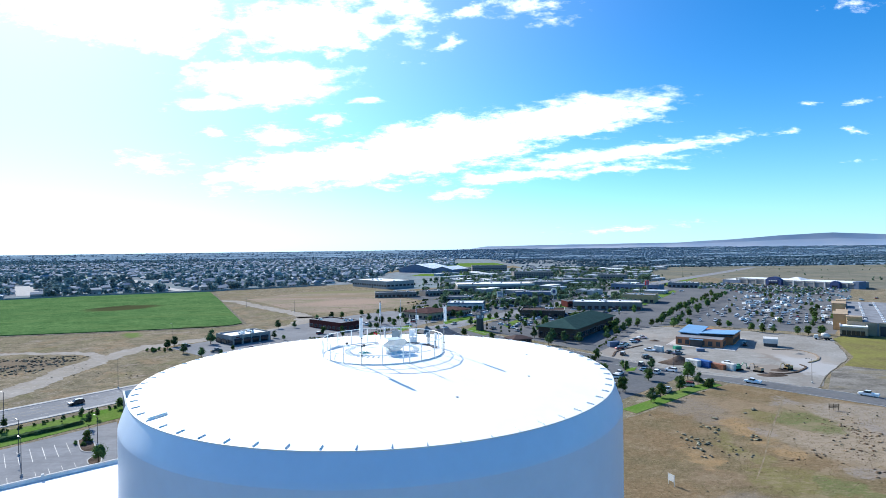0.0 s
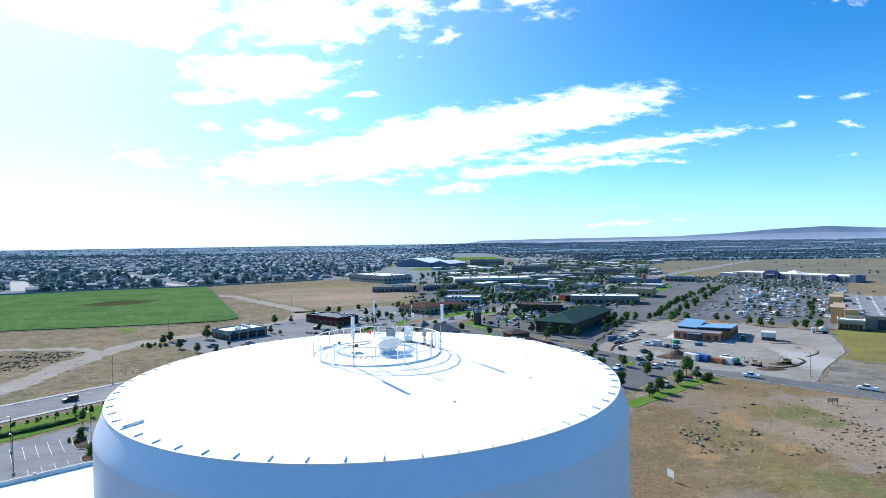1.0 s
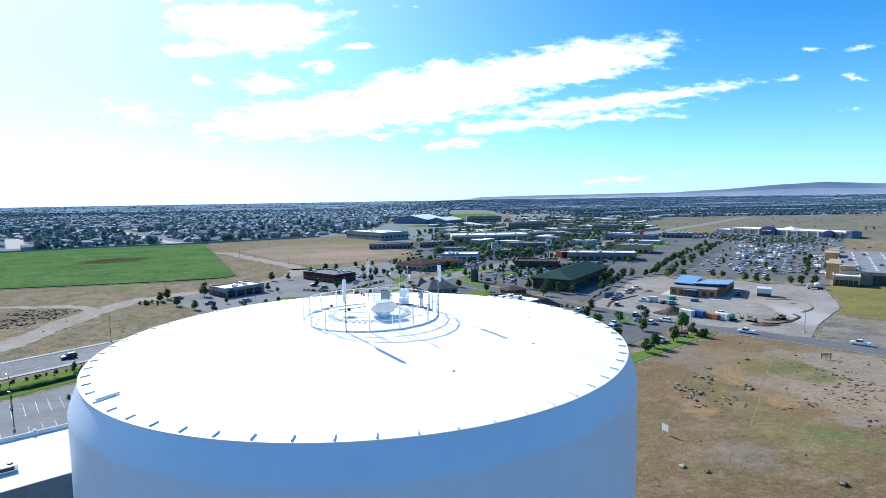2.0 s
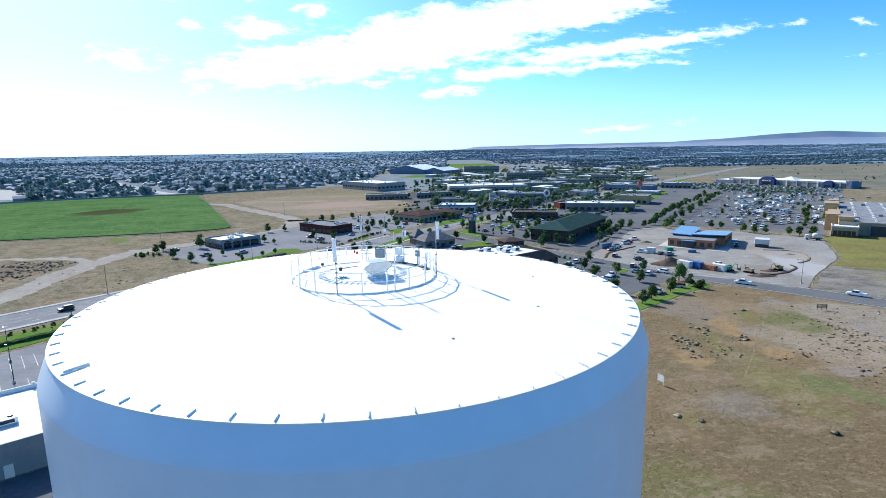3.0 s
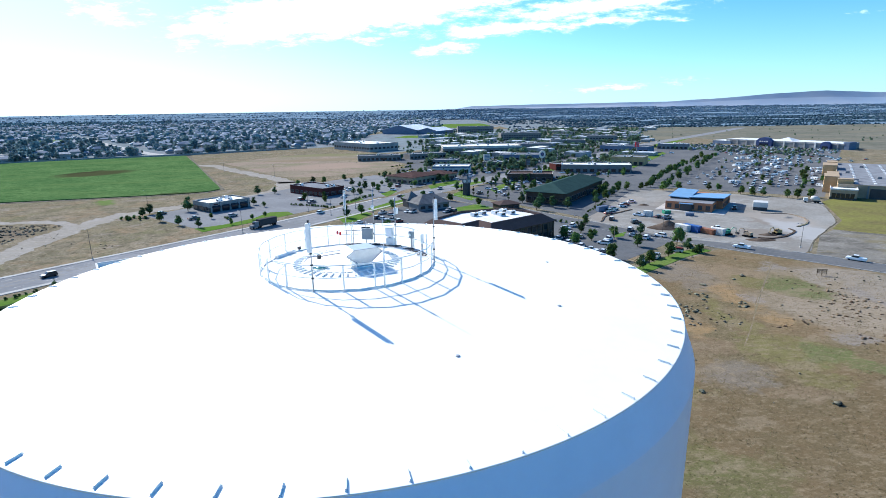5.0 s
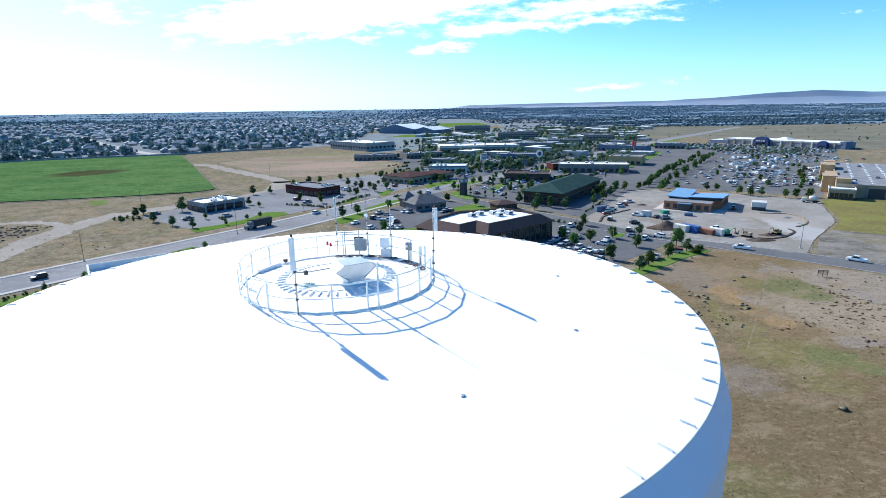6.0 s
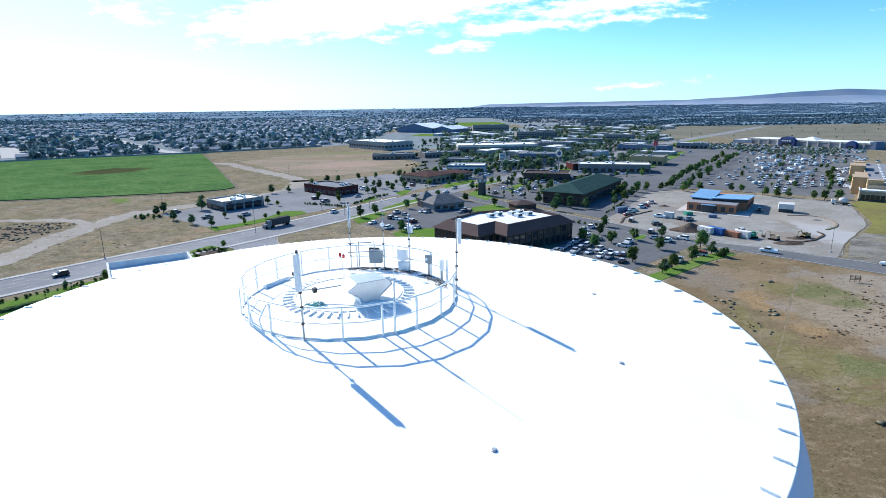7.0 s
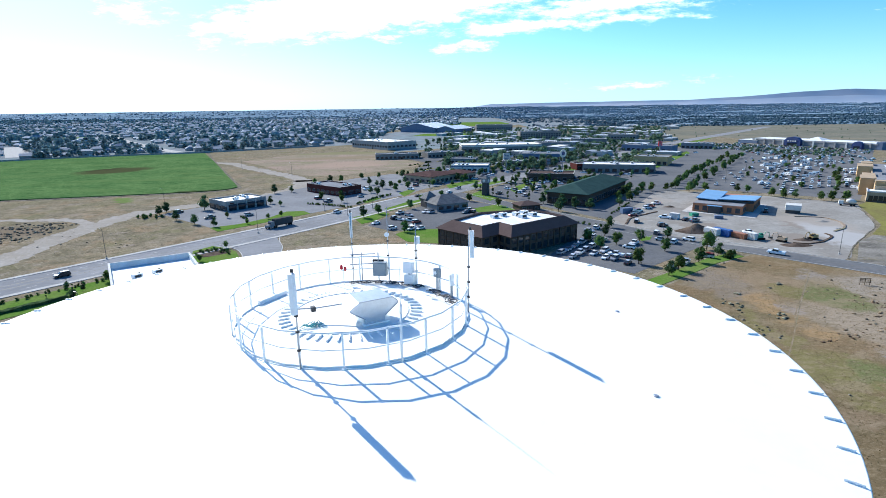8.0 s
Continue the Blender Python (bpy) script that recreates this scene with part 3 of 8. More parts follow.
class Shape:
    """A growing list of vertices and faces."""

    def __init__(self):
        self.v, self.f = [], []

    def add(self, verts, faces, m=None):
        n = len(self.v)
        self.v += [tuple(m @ Vector(p)) if m else tuple(p) for p in verts]
        self.f += [tuple(i + n for i in q) for q in faces]
        return self

    def box(self, cx, cy, cz, sx, sy, sz, m=None, taper=1.0):
        """Centred in x and y, standing on cz; taper narrows the top."""
        a, b, c, d = sx / 2, sy / 2, sx / 2 * taper, sy / 2 * taper
        vs = [(cx - a, cy - b, cz), (cx + a, cy - b, cz), (cx + a, cy + b, cz), (cx - a, cy + b, cz),
              (cx - c, cy - d, cz + sz), (cx + c, cy - d, cz + sz), (cx + c, cy + d, cz + sz), (cx - c, cy + d, cz + sz)]
        return self.add(vs, [(3, 2, 1, 0), (4, 5, 6, 7), (0, 1, 5, 4), (1, 2, 6, 5), (2, 3, 7, 6), (3, 0, 4, 7)], m)

    def prism(self, poly, z0, z1, m=None):
        n = len(poly)
        vs = [(x, y, z0) for x, y in poly] + [(x, y, z1) for x, y in poly]
        fs = [tuple(range(n - 1, -1, -1)), tuple(range(n, 2 * n))]
        fs += [(i, (i + 1) % n, n + (i + 1) % n, n + i) for i in range(n)]
        return self.add(vs, fs, m)

    def tube(self, pts, r, n=6, closed=False):
        """A round bar along points."""
        pts = [Vector(p) for p in pts]
        k = len(pts)
        base = len(self.v)
        for i, p in enumerate(pts):
            a = pts[(i - 1) % k] if closed or i else p
            b = pts[(i + 1) % k] if closed or i < k - 1 else p
            d = (b - a).normalized()
            side = d.cross(Vector((0, 0, 1)))
            side = side.normalized() if side.length > 1e-3 else Vector((1, 0, 0))
            up = side.cross(d)
            for j in range(n):
                t = 2 * math.pi * j / n
                self.v.append(tuple(p + (side * math.cos(t) + up * math.sin(t)) * r))
        for i in range(k if closed else k - 1):
            for j in range(n):
                i2, j2 = (i + 1) % k, (j + 1) % n
                self.f.append((base + i * n + j, base + i * n + j2, base + i2 * n + j2, base + i2 * n + j))
        if not closed:
            self.f.append(tuple(base + j for j in range(n - 1, -1, -1)))
            self.f.append(tuple(base + (k - 1) * n + j for j in range(n)))
        return self

    def lathe(self, profile, n=24, cap=True):
        """(radius, z) from the bottom up, turned about z."""
        base = len(self.v)
        for r, z in profile:
            for j in range(n):
                t = 2 * math.pi * j / n
                self.v.append((r * math.cos(t), r * math.sin(t), z))
        for i in range(len(profile) - 1):
            for j in range(n):
                j2 = (j + 1) % n
                self.f.append((base + i * n + j, base + i * n + j2, base + (i + 1) * n + j2, base + (i + 1) * n + j))
        if cap:
            self.f.append(tuple(base + j for j in range(n - 1, -1, -1)))
            self.f.append(tuple(base + (len(profile) - 1) * n + j for j in range(n)))
        return self

    def data(self, name, mat, smooth=False):
        me = bpy.data.meshes.new(name)
        me.from_pydata(self.v, [], self.f)
        me.materials.append(mat)
        if smooth:
            me.polygons.foreach_set("use_smooth", [True] * len(me.polygons))
        me.update()
        return me


def part(name, sh, mat, parent, label="", smooth=False, m=None):
    """Links a shape (or ready mesh data) as one mesh under its thing."""
    me = sh.data(name, mat, smooth) if isinstance(sh, Shape) else sh
    ob = new(name, me)
    ob.parent = parent
    if m is not None:
        ob.matrix_basis = m
    return tagged(ob, label) if label else ob


def thing(name, m, label, category, group=""):
    ob = new(name)
    ob.matrix_basis = m
    return tagged(ob, label, category, group)


def structure(name, sh, mat, label="", smooth=False, category="", kind="structure"):
    ob = new(name, sh.data(name, mat, smooth))
    return tagged(ob, label, category, "", kind)


def bulk(name, verts, tris, mats, index=None, smooth=False):
    """One large mesh from arrays."""
    me = bpy.data.meshes.new(name)
    nv, nf = len(verts), len(tris)
    me.vertices.add(nv)
    me.vertices.foreach_set("co", np.asarray(verts, np.float32).ravel())
    me.loops.add(nf * 3)
    me.loops.foreach_set("vertex_index", np.asarray(tris, np.int32).ravel())
    me.polygons.add(nf)
    me.polygons.foreach_set("loop_start", np.arange(0, nf * 3, 3, dtype=np.int32))
    for m in mats:
        me.materials.append(m)
    if index is not None:
        me.polygons.foreach_set("material_index", np.asarray(index, np.int32))
    me.polygons.foreach_set("use_smooth", [smooth] * nf)
    me.update(calc_edges=True)
    me.validate()
    return new(name, me)


def rail_points(r, z, n, a0=0.0, a1=360.0):
    return [(r * math.cos(radians(a0 + (a1 - a0) * i / n)), r * math.sin(radians(a0 + (a1 - a0) * i / n)), z) for i in range(n + (a1 - a0 < 360))]


# ---- the water tank ----
RIM, RIM_Z, CONE = 14.0, 44.04, 0.103
RING, FINS, KINK = 3.80, 64, -75


def roof_z(r):
    """Height of the tank's roof at radius r."""
    return RIM_Z + CONE * (RIM - math.sqrt(r * r + 1.0)) + CONE * (math.sqrt(RIM * RIM + 1) - RIM)


def polar(r, a, z=None):
    return (r * math.cos(radians(a)), r * math.sin(radians(a)), roof_z(r) if z is None else z)


def hub(r, a, z=None):
    """A point about the hub, whose middle is shifted to fit the camera's view."""
    x, y, h = polar(r, a, z)
    return (x + 0.08, y, h)


def water_tank():
    tank = thing("water_tank", pose(0, 0, 0), "large white painted steel water storage tank on bare ground", "water tank")
    s = Shape()
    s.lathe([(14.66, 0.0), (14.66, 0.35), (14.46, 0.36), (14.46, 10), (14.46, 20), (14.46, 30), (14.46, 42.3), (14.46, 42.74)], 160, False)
    part("wall", s, M["tank"], tank, "white painted steel shell, colour tinted with shade blue", True)
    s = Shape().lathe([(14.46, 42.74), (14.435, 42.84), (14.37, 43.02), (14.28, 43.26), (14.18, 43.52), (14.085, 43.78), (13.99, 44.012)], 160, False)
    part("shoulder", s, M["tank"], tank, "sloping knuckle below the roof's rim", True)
    s = Shape()
    rs = [14.03, 14.0, 13.0, 11.5, 10, 8.5, 7, 5.5, 4, 2.5, 1.2, 0.4]
    s.lathe([(14.03, RIM_Z - 0.035)] + [(r, roof_z(r)) for r in rs], 160)
    part("roof", s, M["roofpaint"], tank, "warm white cone roof", True)
    fin = Shape().box(0.19, 0, 0, 0.38, 0.03, 0.06).box(0.19, 0, 0, 0.4, 0.06, 0.012)
    me = fin.data("bracket", M["steel"])
    for i in range(FINS):
        a = 2.1 + i * 360 / FINS
        part("bracket", me, None, tank, m=pose(*polar(13.54, a), 0, 5.4, a))
    # a larger box section at the rim
    s = Shape().box(0.42, 0, 0.02, 0.85, 0.11, 0.10)
    part("lifting_lug", s, M["steel"], tank, "long white box-section lug", m=pose(*polar(12.95, -133.4), 0, 5.4, -133.4))
    for r, a in ((9.53, -61.8), (9.55, 10.3), (9.6, -26.6)):
        s = Shape().lathe([(0.075, -0.01), (0.075, 0.02), (0.05, 0.03)], 14)
        part("plug", s, M["galv"], tank, "small grey round plug", m=pose(*polar(r, a)))
    # the hub in the middle of the roof
    part("base_ring", Shape().tube([hub(RING + 0.02, a, roof_z(RING) + 0.01) for a in range(0, 360, 6)], 0.018, 6, True), M["steel"], tank, smooth=True)
    part("inner_ring", Shape().tube([polar(1.9, a, roof_z(1.9) + 0.01) for a in range(0, 360, 6)], 0.02, 5, True), M["steel"], tank, smooth=True)
    me = Shape().box(0.19, 0, 0, 0.38, 0.045, 0.055).data("stiffener", M["steel"])
    for i in range(44):
        a = i * 360 / 44
        part("stiffener", me, None, tank, m=pose(*polar(1.98, a), 0, 5.5, a))
    # the ribbed netting
    rng = random.Random(4)
    s = Shape()
    for _ in range(26):
        a, b = rng.uniform(-0.2, 0.2), rng.uniform(-0.14, 0.14)
        t = rng.uniform(0, math.pi)
        s.tube([(a, b, 0.03), (a + 0.15 * math.cos(t), b + 0.12 * math.sin(t), rng.uniform(0.05, 0.12)), (a + 0.24 * math.cos(t + .4), b + 0.18 * math.sin(t + .4), 0.03)], 0.012, 4)
    net = part("netting", s, M["teal"], tank, "tangled teal netting", m=pose(-0.88, -1.35, roof_z(1.6)))
    return tank


def vent_hood():
    """A faceted sheet-metal hood that widens over a square neck."""
    t = thing("roof_vent", pose(0.94, -1.08, roof_z(1.4) - 0.03, 0, 0, 32), "white sheet-metal vent hood on the tank's hub", "roof vent")
    prof = [(-0.34, 0.0), (0.34, 0.0), (0.34, 0.20), (0.80, 0.54), (0.78, 0.62), (0.62, 0.76), (-0.52, 0.78), (-0.84, 0.58), (-0.81, 0.52), (-0.34, 0.20)]
    n = len(prof)
    vs = [(x, 0.0, z) for x, z in prof] + [(x * 0.92, 0.85, z + 0.05 * max(0.0, z - 0.42) / 0.4) for x, z in prof]
    fs = [tuple(range(n)), tuple(range(2 * n - 1, n - 1, -1))] + [(k, n + k, n + (k + 1) % n, (k + 1) % n) for k in range(n)]
    part("hood", Shape().add(vs, fs), M["sheet"], t, "faceted bright sheet-metal hood that rises to its back")
    rim = Shape()
    for (ax, az), (bx, bz) in zip(prof[2:], prof[3:]):
        rim.tube([(ax, -0.012, az), (bx, -0.012, bz)], 0.014, 5)
    part("seam", rim, M["galv"], t, "folded seam round the front plate")
    part("neck_side", Shape().box(-0.37, 0.36, 0.0, 0.06, 0.6, 0.20), M["steel"], t)
    part("flange", Shape().box(0, 0.42, 0, 0.86, 1.05, 0.05), M["steel"], t)
    s = Shape().tube([(-0.7, 0.8, 0.55), (-1.5, 1.25, 0.42), (-2.0, 1.55, 0.40)], 0.025, 6)
    part("arm", s, M["galv"], t, "thin grey lever arm")
    part("weight", Shape().box(-1.55, 1.28, 0.32, 0.13, 0.16, 0.16), M["darkplastic"], t)
    return t


def guardrail():
    z = roof_z(RING)
    t = thing("guardrail", pose(0, 0, 0), "round white steel guardrail on the tank's roof", "guardrail")
    for h, r in ((1.03, 0.026), (0.54, 0.02)):
        part("rail", Shape().tube([hub(RING, a, z + h) for a in range(KINK, KINK + 360, 18)], r, 6, True), M["steel"], t, smooth=True)
    vs = [hub(r, KINK + 18 * k, z + h) for k in range(20) for r, h in ((RING - 0.02, -0.015), (RING, -0.015), (RING, 0.075), (RING - 0.02, 0.075))]
    fs = [(4 * k + q, 4 * k + (q + 1) % 4, 4 * ((k + 1) % 20) + (q + 1) % 4, 4 * ((k + 1) % 20) + q) for k in range(20) for q in range(4)]
    part("toe_board", Shape().add(vs, fs), M["steel"], t, "low white toe board round the rail's foot")
    post = Shape().box(0, 0, -0.02, 0.052, 0.052, 1.04).box(0, 0, -0.02, 0.14, 0.14, 0.03).data("post", M["steel"])
    for i in range(20):
        a = -84.6 + 18 * i
        part("post", post, None, t, m=pose(*hub(RING, a, z), 0, 0, a))
    me = Shape().box(0, 0, 0, 0.05, 0.05, 1.2).data("post", M["steel"])
    part("post", me, None, t, m=pose(*hub(RING, -60.8, z)))
    return t


def pole_antenna(name, a, height, panel, label, r=RING + 0.05, thick=0.022, panel_h=0.75, panel_w=0.15, mast="galv"):
    """A mast clamped to the rail with a tall panel at its top."""
    z = roof_z(RING)
    t = thing(name, pose(*hub(r, a, z), 0, 0, a), label, "antenna", "antennas on the tank")
    part("mast", Shape().lathe([(thick, -0.02), (thick, height * 0.66), (thick * 0.8, height * 0.67), (thick * 0.8, height)], 8), M[mast], t, "", True)
    for h in (0.52, 1.05, height * 0.55):
        part("clamp", Shape().box(0.0, 0, h, 0.09, 0.08, 0.05), M["darkplastic" if mast == "galv" else mast], t)
    if panel:
        s = Shape()
        w = panel_w / 2
        poly = [(-w, -0.05), (-w * 0.6, -0.085), (w * 0.6, -0.085), (w, -0.05), (w, 0.05), (-w, 0.05)]
        s.prism(poly, height - panel_h, height - 0.02)
        p = part("panel", s, M["antenna"], t, "tall white panel antenna", m=pose(0.09, 0, 0, 0, 0, 90 - a * 0))
        part("connector", Shape().box(0.05, 0, height, 0.06, 0.06, 0.09), M["darkplastic"], t)
    return t


def tank_equipment():
    z = roof_z(RING)
    pole_antenna("panel_antenna", -102.2, 2.72, True, "white panel antenna on a slim grey mast by the rail", panel_h=1.12, panel_w=0.17)
    pole_antenna("panel_antenna", 99.3, 2.8, True, "white panel antenna on a slim mast behind the rail", panel_h=1.0, panel_w=0.11)
    pole_antenna("panel_antenna", 4.5, 2.85, True, "narrow twin panel antenna on a dark slim mast", panel_h=0.95, panel_w=0.12)
    t = thing("whip_antenna", pose(*hub(RING + 0.05, -60.8, z)), "thin white whip antenna on a stout tube beside a rail post", "antenna", "antennas on the tank")
    part("tube", Shape().lathe([(0.026, -0.02), (0.026, 1.42)], 8), M["steel"], t, "", True)
    part("sleeve", Shape().lathe([(0.036, 1.40), (0.036, 1.62), (0.02, 1.68)], 10), M["antenna"], t, "thick white sleeve", True)
    part("whip", Shape().lathe([(0.010, 1.66), (0.005, 2.85)], 6), M["antenna"], t, "hair-thin white rod", True)
    for h in (0.52, 1.03):
        part("clamp", Shape().box(0.0, 0, h, 0.08, 0.08, 0.05), M["steel"], t)
    m = pole_antenna("dish_mast", 78.0, 3.0, False, "slim grey mast with a small round dish", thick=0.018)
    s = Shape().lathe([(0.015, 0), (0.055, 0.012), (0.09, 0.04), (0.095, 0.045), (0.085, 0.042)], 16)
    part("dish", s, M["antenna"], m, "small white dish", True, pose(-0.1, 0, 1.95, 0, 90, 200))
    m = pole_antenna("pole_mast", 60.0, 2.45, False, "dark slim mast with small boxes and clamps", thick=0.026)
    part("radio_unit", Shape().box(0.1, 0, 1.62, 0.14, 0.16, 0.3), M["antenna"], m)
    # cabinets round the back of the rail
    for a, w, h, d, base, mat, lab in ((82.5, 0.54, 0.54, 0.26, 0.30, "greybox", "square grey equipment cabinet with a black back on a stand"),
                                       (63.5, 0.40, 0.46, 0.22, 0.50, "antenna", "white radio cabinet strapped to the rail"),
                                       (63.0, 0.40, 0.44, 0.25, 0.0, "antenna", "white battery cabinet on the hub"),
                                       (41.5, 0.28, 0.32, 0.14, 0.58, "greybox", "small grey junction box with a round port on a post"),
                                       (27.0, 0.14, 0.45, 0.12, 0.5, "antenna", "narrow white box on a thin post")):
        t = thing("equipment_cabinet", pose(*hub(RING - 0.12, a, z), 0, 0, a - 90), lab, "equipment cabinet", "cabinets on the tank")
        s = Shape().box(0, 0, base, w, d, h)
        part("body", s, M[mat], t)
        part("cover", Shape().box(0, -d / 2 - 0.012, base + 0.03, w - 0.06, 0.02, h - 0.06), M[mat], t)
        if base > 0.3:
            part("stand", Shape().box(0, 0, 0, 0.07, 0.07, base + 0.1).box(0, 0, 0, 0.3, 0.3, 0.03), M["galv"], t)
        if a == 82.5:
            part("heat_sink", Shape().box(-0.12, d / 2 + 0.06, base + 0.05, w - 0.1, 0.12, h), M["darkplastic"], t, "black finned back")
        if a == 41.5:
            part("port", Shape().lathe([(0.06, 0), (0.06, 0.03)], 12), M["antenna"], t, "pale round port", m=pose(0, -d / 2 - 0.025, base + 0.18, 90))
    # horizontal pipe frame between the masts
    t = thing("pipe_frame", pose(0, 0, 0), "grey pipe frame between the masts on the hub", "pipe frame")
    for h in (0.52, 0.72, 1.12):
        part("pipe", Shape().tube([hub(RING + 0.03, 101, z + h), hub(RING + 0.1, 86, z + h)], 0.022, 6), M["galv"], t)
    for a in (94, 84):
        part("upright", Shape().box(0, 0, 0, 0.04, 0.04, 1.2), M["galv"], t, m=pose(*hub(RING, a, z)))
    # red obstruction light
    t = thing("obstruction_light", pose(*hub(RING - 0.35, 105.5, z)), "twin red aviation warning lamp on a thin white post", "warning lamp")
    part("post", Shape().box(0, 0, 0, 0.03, 0.03, 0.62).box(0, 0, 0.60, 0.16, 0.03, 0.03), M["steel"], t)
    for x in (-0.07, 0.07):
        part("lamp", Shape().lathe([(0.035, 0.62), (0.055, 0.65), (0.055, 0.74), (0.04, 0.78), (0.015, 0.80)], 12), M["red"], t, "red glass dome", True, pose(x, 0, 0.03 if x < 0 else -0.03))
    # white cable tray and a dark floodlight at the rail's foot
    t = thing("cable_tray", pose(*hub(RING - 0.12, 152, z + 0.02), 0, 0, 152 + 90), "long white cable tray along the rail's foot", "cable tray")
    part("tray", Shape().box(0, 0, 0, 1.3, 0.16, 0.14), M["antenna"], t)
    part("lid", Shape().box(0, 0, 0.14, 1.34, 0.2, 0.03), M["antenna"], t)
    t = thing("floodlight", pose(*hub(RING, 137, z + 0.1), 0, 0, 137), "small dark floodlight at the rail's foot", "floodlight")
    part("housing", Shape().box(0, 0, 0, 0.12, 0.15, 0.13), M["darkplastic"], t)
    part("bracket", Shape().box(0, 0, -0.12, 0.05, 0.05, 0.13), M["galv"], t)
    # bundled cables along the foot of the rail
    rng = random.Random(9)
    for a0, a1, k in ((15, 45, 4), (52, 78, 4), (80, 102, 3)):
        t = thing("cable_bundle", pose(0, 0, 0), "dark cables coiled along the rail's foot", "cable bundle", "cables on the tank")
        for _ in range(k):
            r0 = RING - rng.uniform(0.1, 0.5)
            pts = [hub(r0 + 0.10 * math.sin(q * 0.9 + r0 * 40), a0 + (a1 - a0) * q / 16, roof_z(r0) + 0.04 + 0.03 * rng.random()) for q in range(17)]
            part("cable", Shape().tube(pts, 0.016, 5), M["cable"], t)
        for q in range(3):
            c = Vector(hub(RING - 0.25, a0 + (a1 - a0) * (q + 0.5) / 3, z + 0.06))
            s = Shape().tube([c + Vector((0.16 * math.cos(k2), 0.14 * math.sin(k2), 0.02 * (k2 % 2))) for k2 in range(7)], 0.016, 5, True)
            part("coil", s, M["cable"], t)


water_tank()
vent_hood()
guardrail()
tank_equipment()
# ---- ground, roads and lots ----
E1, E2 = Vector((0.60, 0.80)), Vector((0.80, -0.60))      # along the main street, and across it to the right


def flat(name, poly, z, mat, label="", depth=0.0):
    s = Shape()
    if depth:
        s.prism(poly, z - depth, z)
    else:
        s.add([(x, y, z) for x, y in poly], [tuple(range(len(poly)))])
    return structure(name, s, mat, label)


def offset_line(pts, d):
    """The polyline moved d metres to its right."""
    out = []
    for i, p in enumerate(pts):
        a, b = Vector(pts[max(i - 1, 0)]), Vector(pts[min(i + 1, len(pts) - 1)])
        t = (b - a).normalized()
        out.append((p[0] + t.y * d, p[1] - t.x * d))
    return out


def smooth_line(pts, n=5):
    """Catmull-Rom through the points."""
    P = [Vector(p) for p in pts]
    out = []
    for i in range(len(P) - 1):
        p0, p1, p2, p3 = P[max(i - 1, 0)], P[i], P[i + 1], P[min(i + 2, len(P) - 1)]
        for k in range(n):
            t = k / n
            q = 0.5 * (2 * p1 + (p2 - p0) * t + (2 * p0 - 5 * p1 + 4 * p2 - p3) * t * t + (3 * p1 - p0 - 3 * p2 + p3) * t ** 3)
            out.append((q.x, q.y))
    return out + [tuple(P[-1])]


def band(pts, d0, d1, z0, z1):
    """A strip between two offsets of a line, from z0 up to z1."""
    a, b = offset_line(pts, d0), offset_line(pts, d1)
    s = Shape()
    n = len(pts)
    vs = [(x, y, z1) for x, y in a] + [(x, y, z1) for x, y in b] + [(x, y, z0) for x, y in a] + [(x, y, z0) for x, y in b]
    fs = []
    for i in range(n - 1):
        fs += [(i, n + i, n + i + 1, i + 1), (2 * n + i, i, i + 1, 2 * n + i + 1), (n + i, 3 * n + i, 3 * n + i + 1, n + i + 1)]
    return s.add(vs, fs)


def wavy(s, amount, step=9.0):
    """Pushes a strip's points about, for an uneven edge."""
    s.v = [(x + amount * noise.noise((x / step, y / step, 1.3)), y + amount * noise.noise((x / step, y / step, 7.1)), z) for x, y, z in s.v]
    return s


def dashes(pts, d, length, gap, width, z):
    s = Shape()
    line = offset_line(pts, d)
    run, on = 0.0, True
    for (ax, ay), (bx, by) in zip(line, line[1:]):
        a, b = Vector((ax, ay)), Vector((bx, by))
        seg = (b - a).length
        t = (b - a) / seg
        n = Vector((t.y, -t.x)) * width / 2
        pos = 0.0
        while pos < seg:
            e = min(pos + length, seg)
            p, q = a + t * pos, a + t * e
            s.add(
                [(p.x - n.x, p.y - n.y, z), (p.x + n.x, p.y + n.y, z), (q.x + n.x, q.y + n.y, z), (q.x - n.x, q.y - n.y, z)], [(0, 1, 2, 3)])
            pos = e + gap
    return s


def ground():
    n, half = 64, 5200.0
    xs = [half * math.copysign(abs(t) ** 2.2, t) for t in np.linspace(-1, 1, n)]
    vs = [(x, y + 400, 0.0) for y in xs for x in xs]
    fs = [(j * n + i, j * n + i + 1, (j + 1) * n + i + 1, (j + 1) * n + i) for j in range(n - 1) for i in range(n - 1)]
    structure("ground", Shape().add(vs, fs), M["drygrass"], "dry brown grass and bare soil")


MAIN = smooth_line([(-330, -112), (-240, 2), (-135, 136.5), (-66, 223.5), (-30, 276), (0, 320), (57, 393), (134, 497), (200, 590), (310, 737), (470, 925), (700, 1200)], 4)
CROSS = smooth_line([(4, 322), (20, 298), (37, 273), (62, 235), (86, 204), (110, 179), (136, 153), (175, 114), (260, 30), (380, -90)], 5)


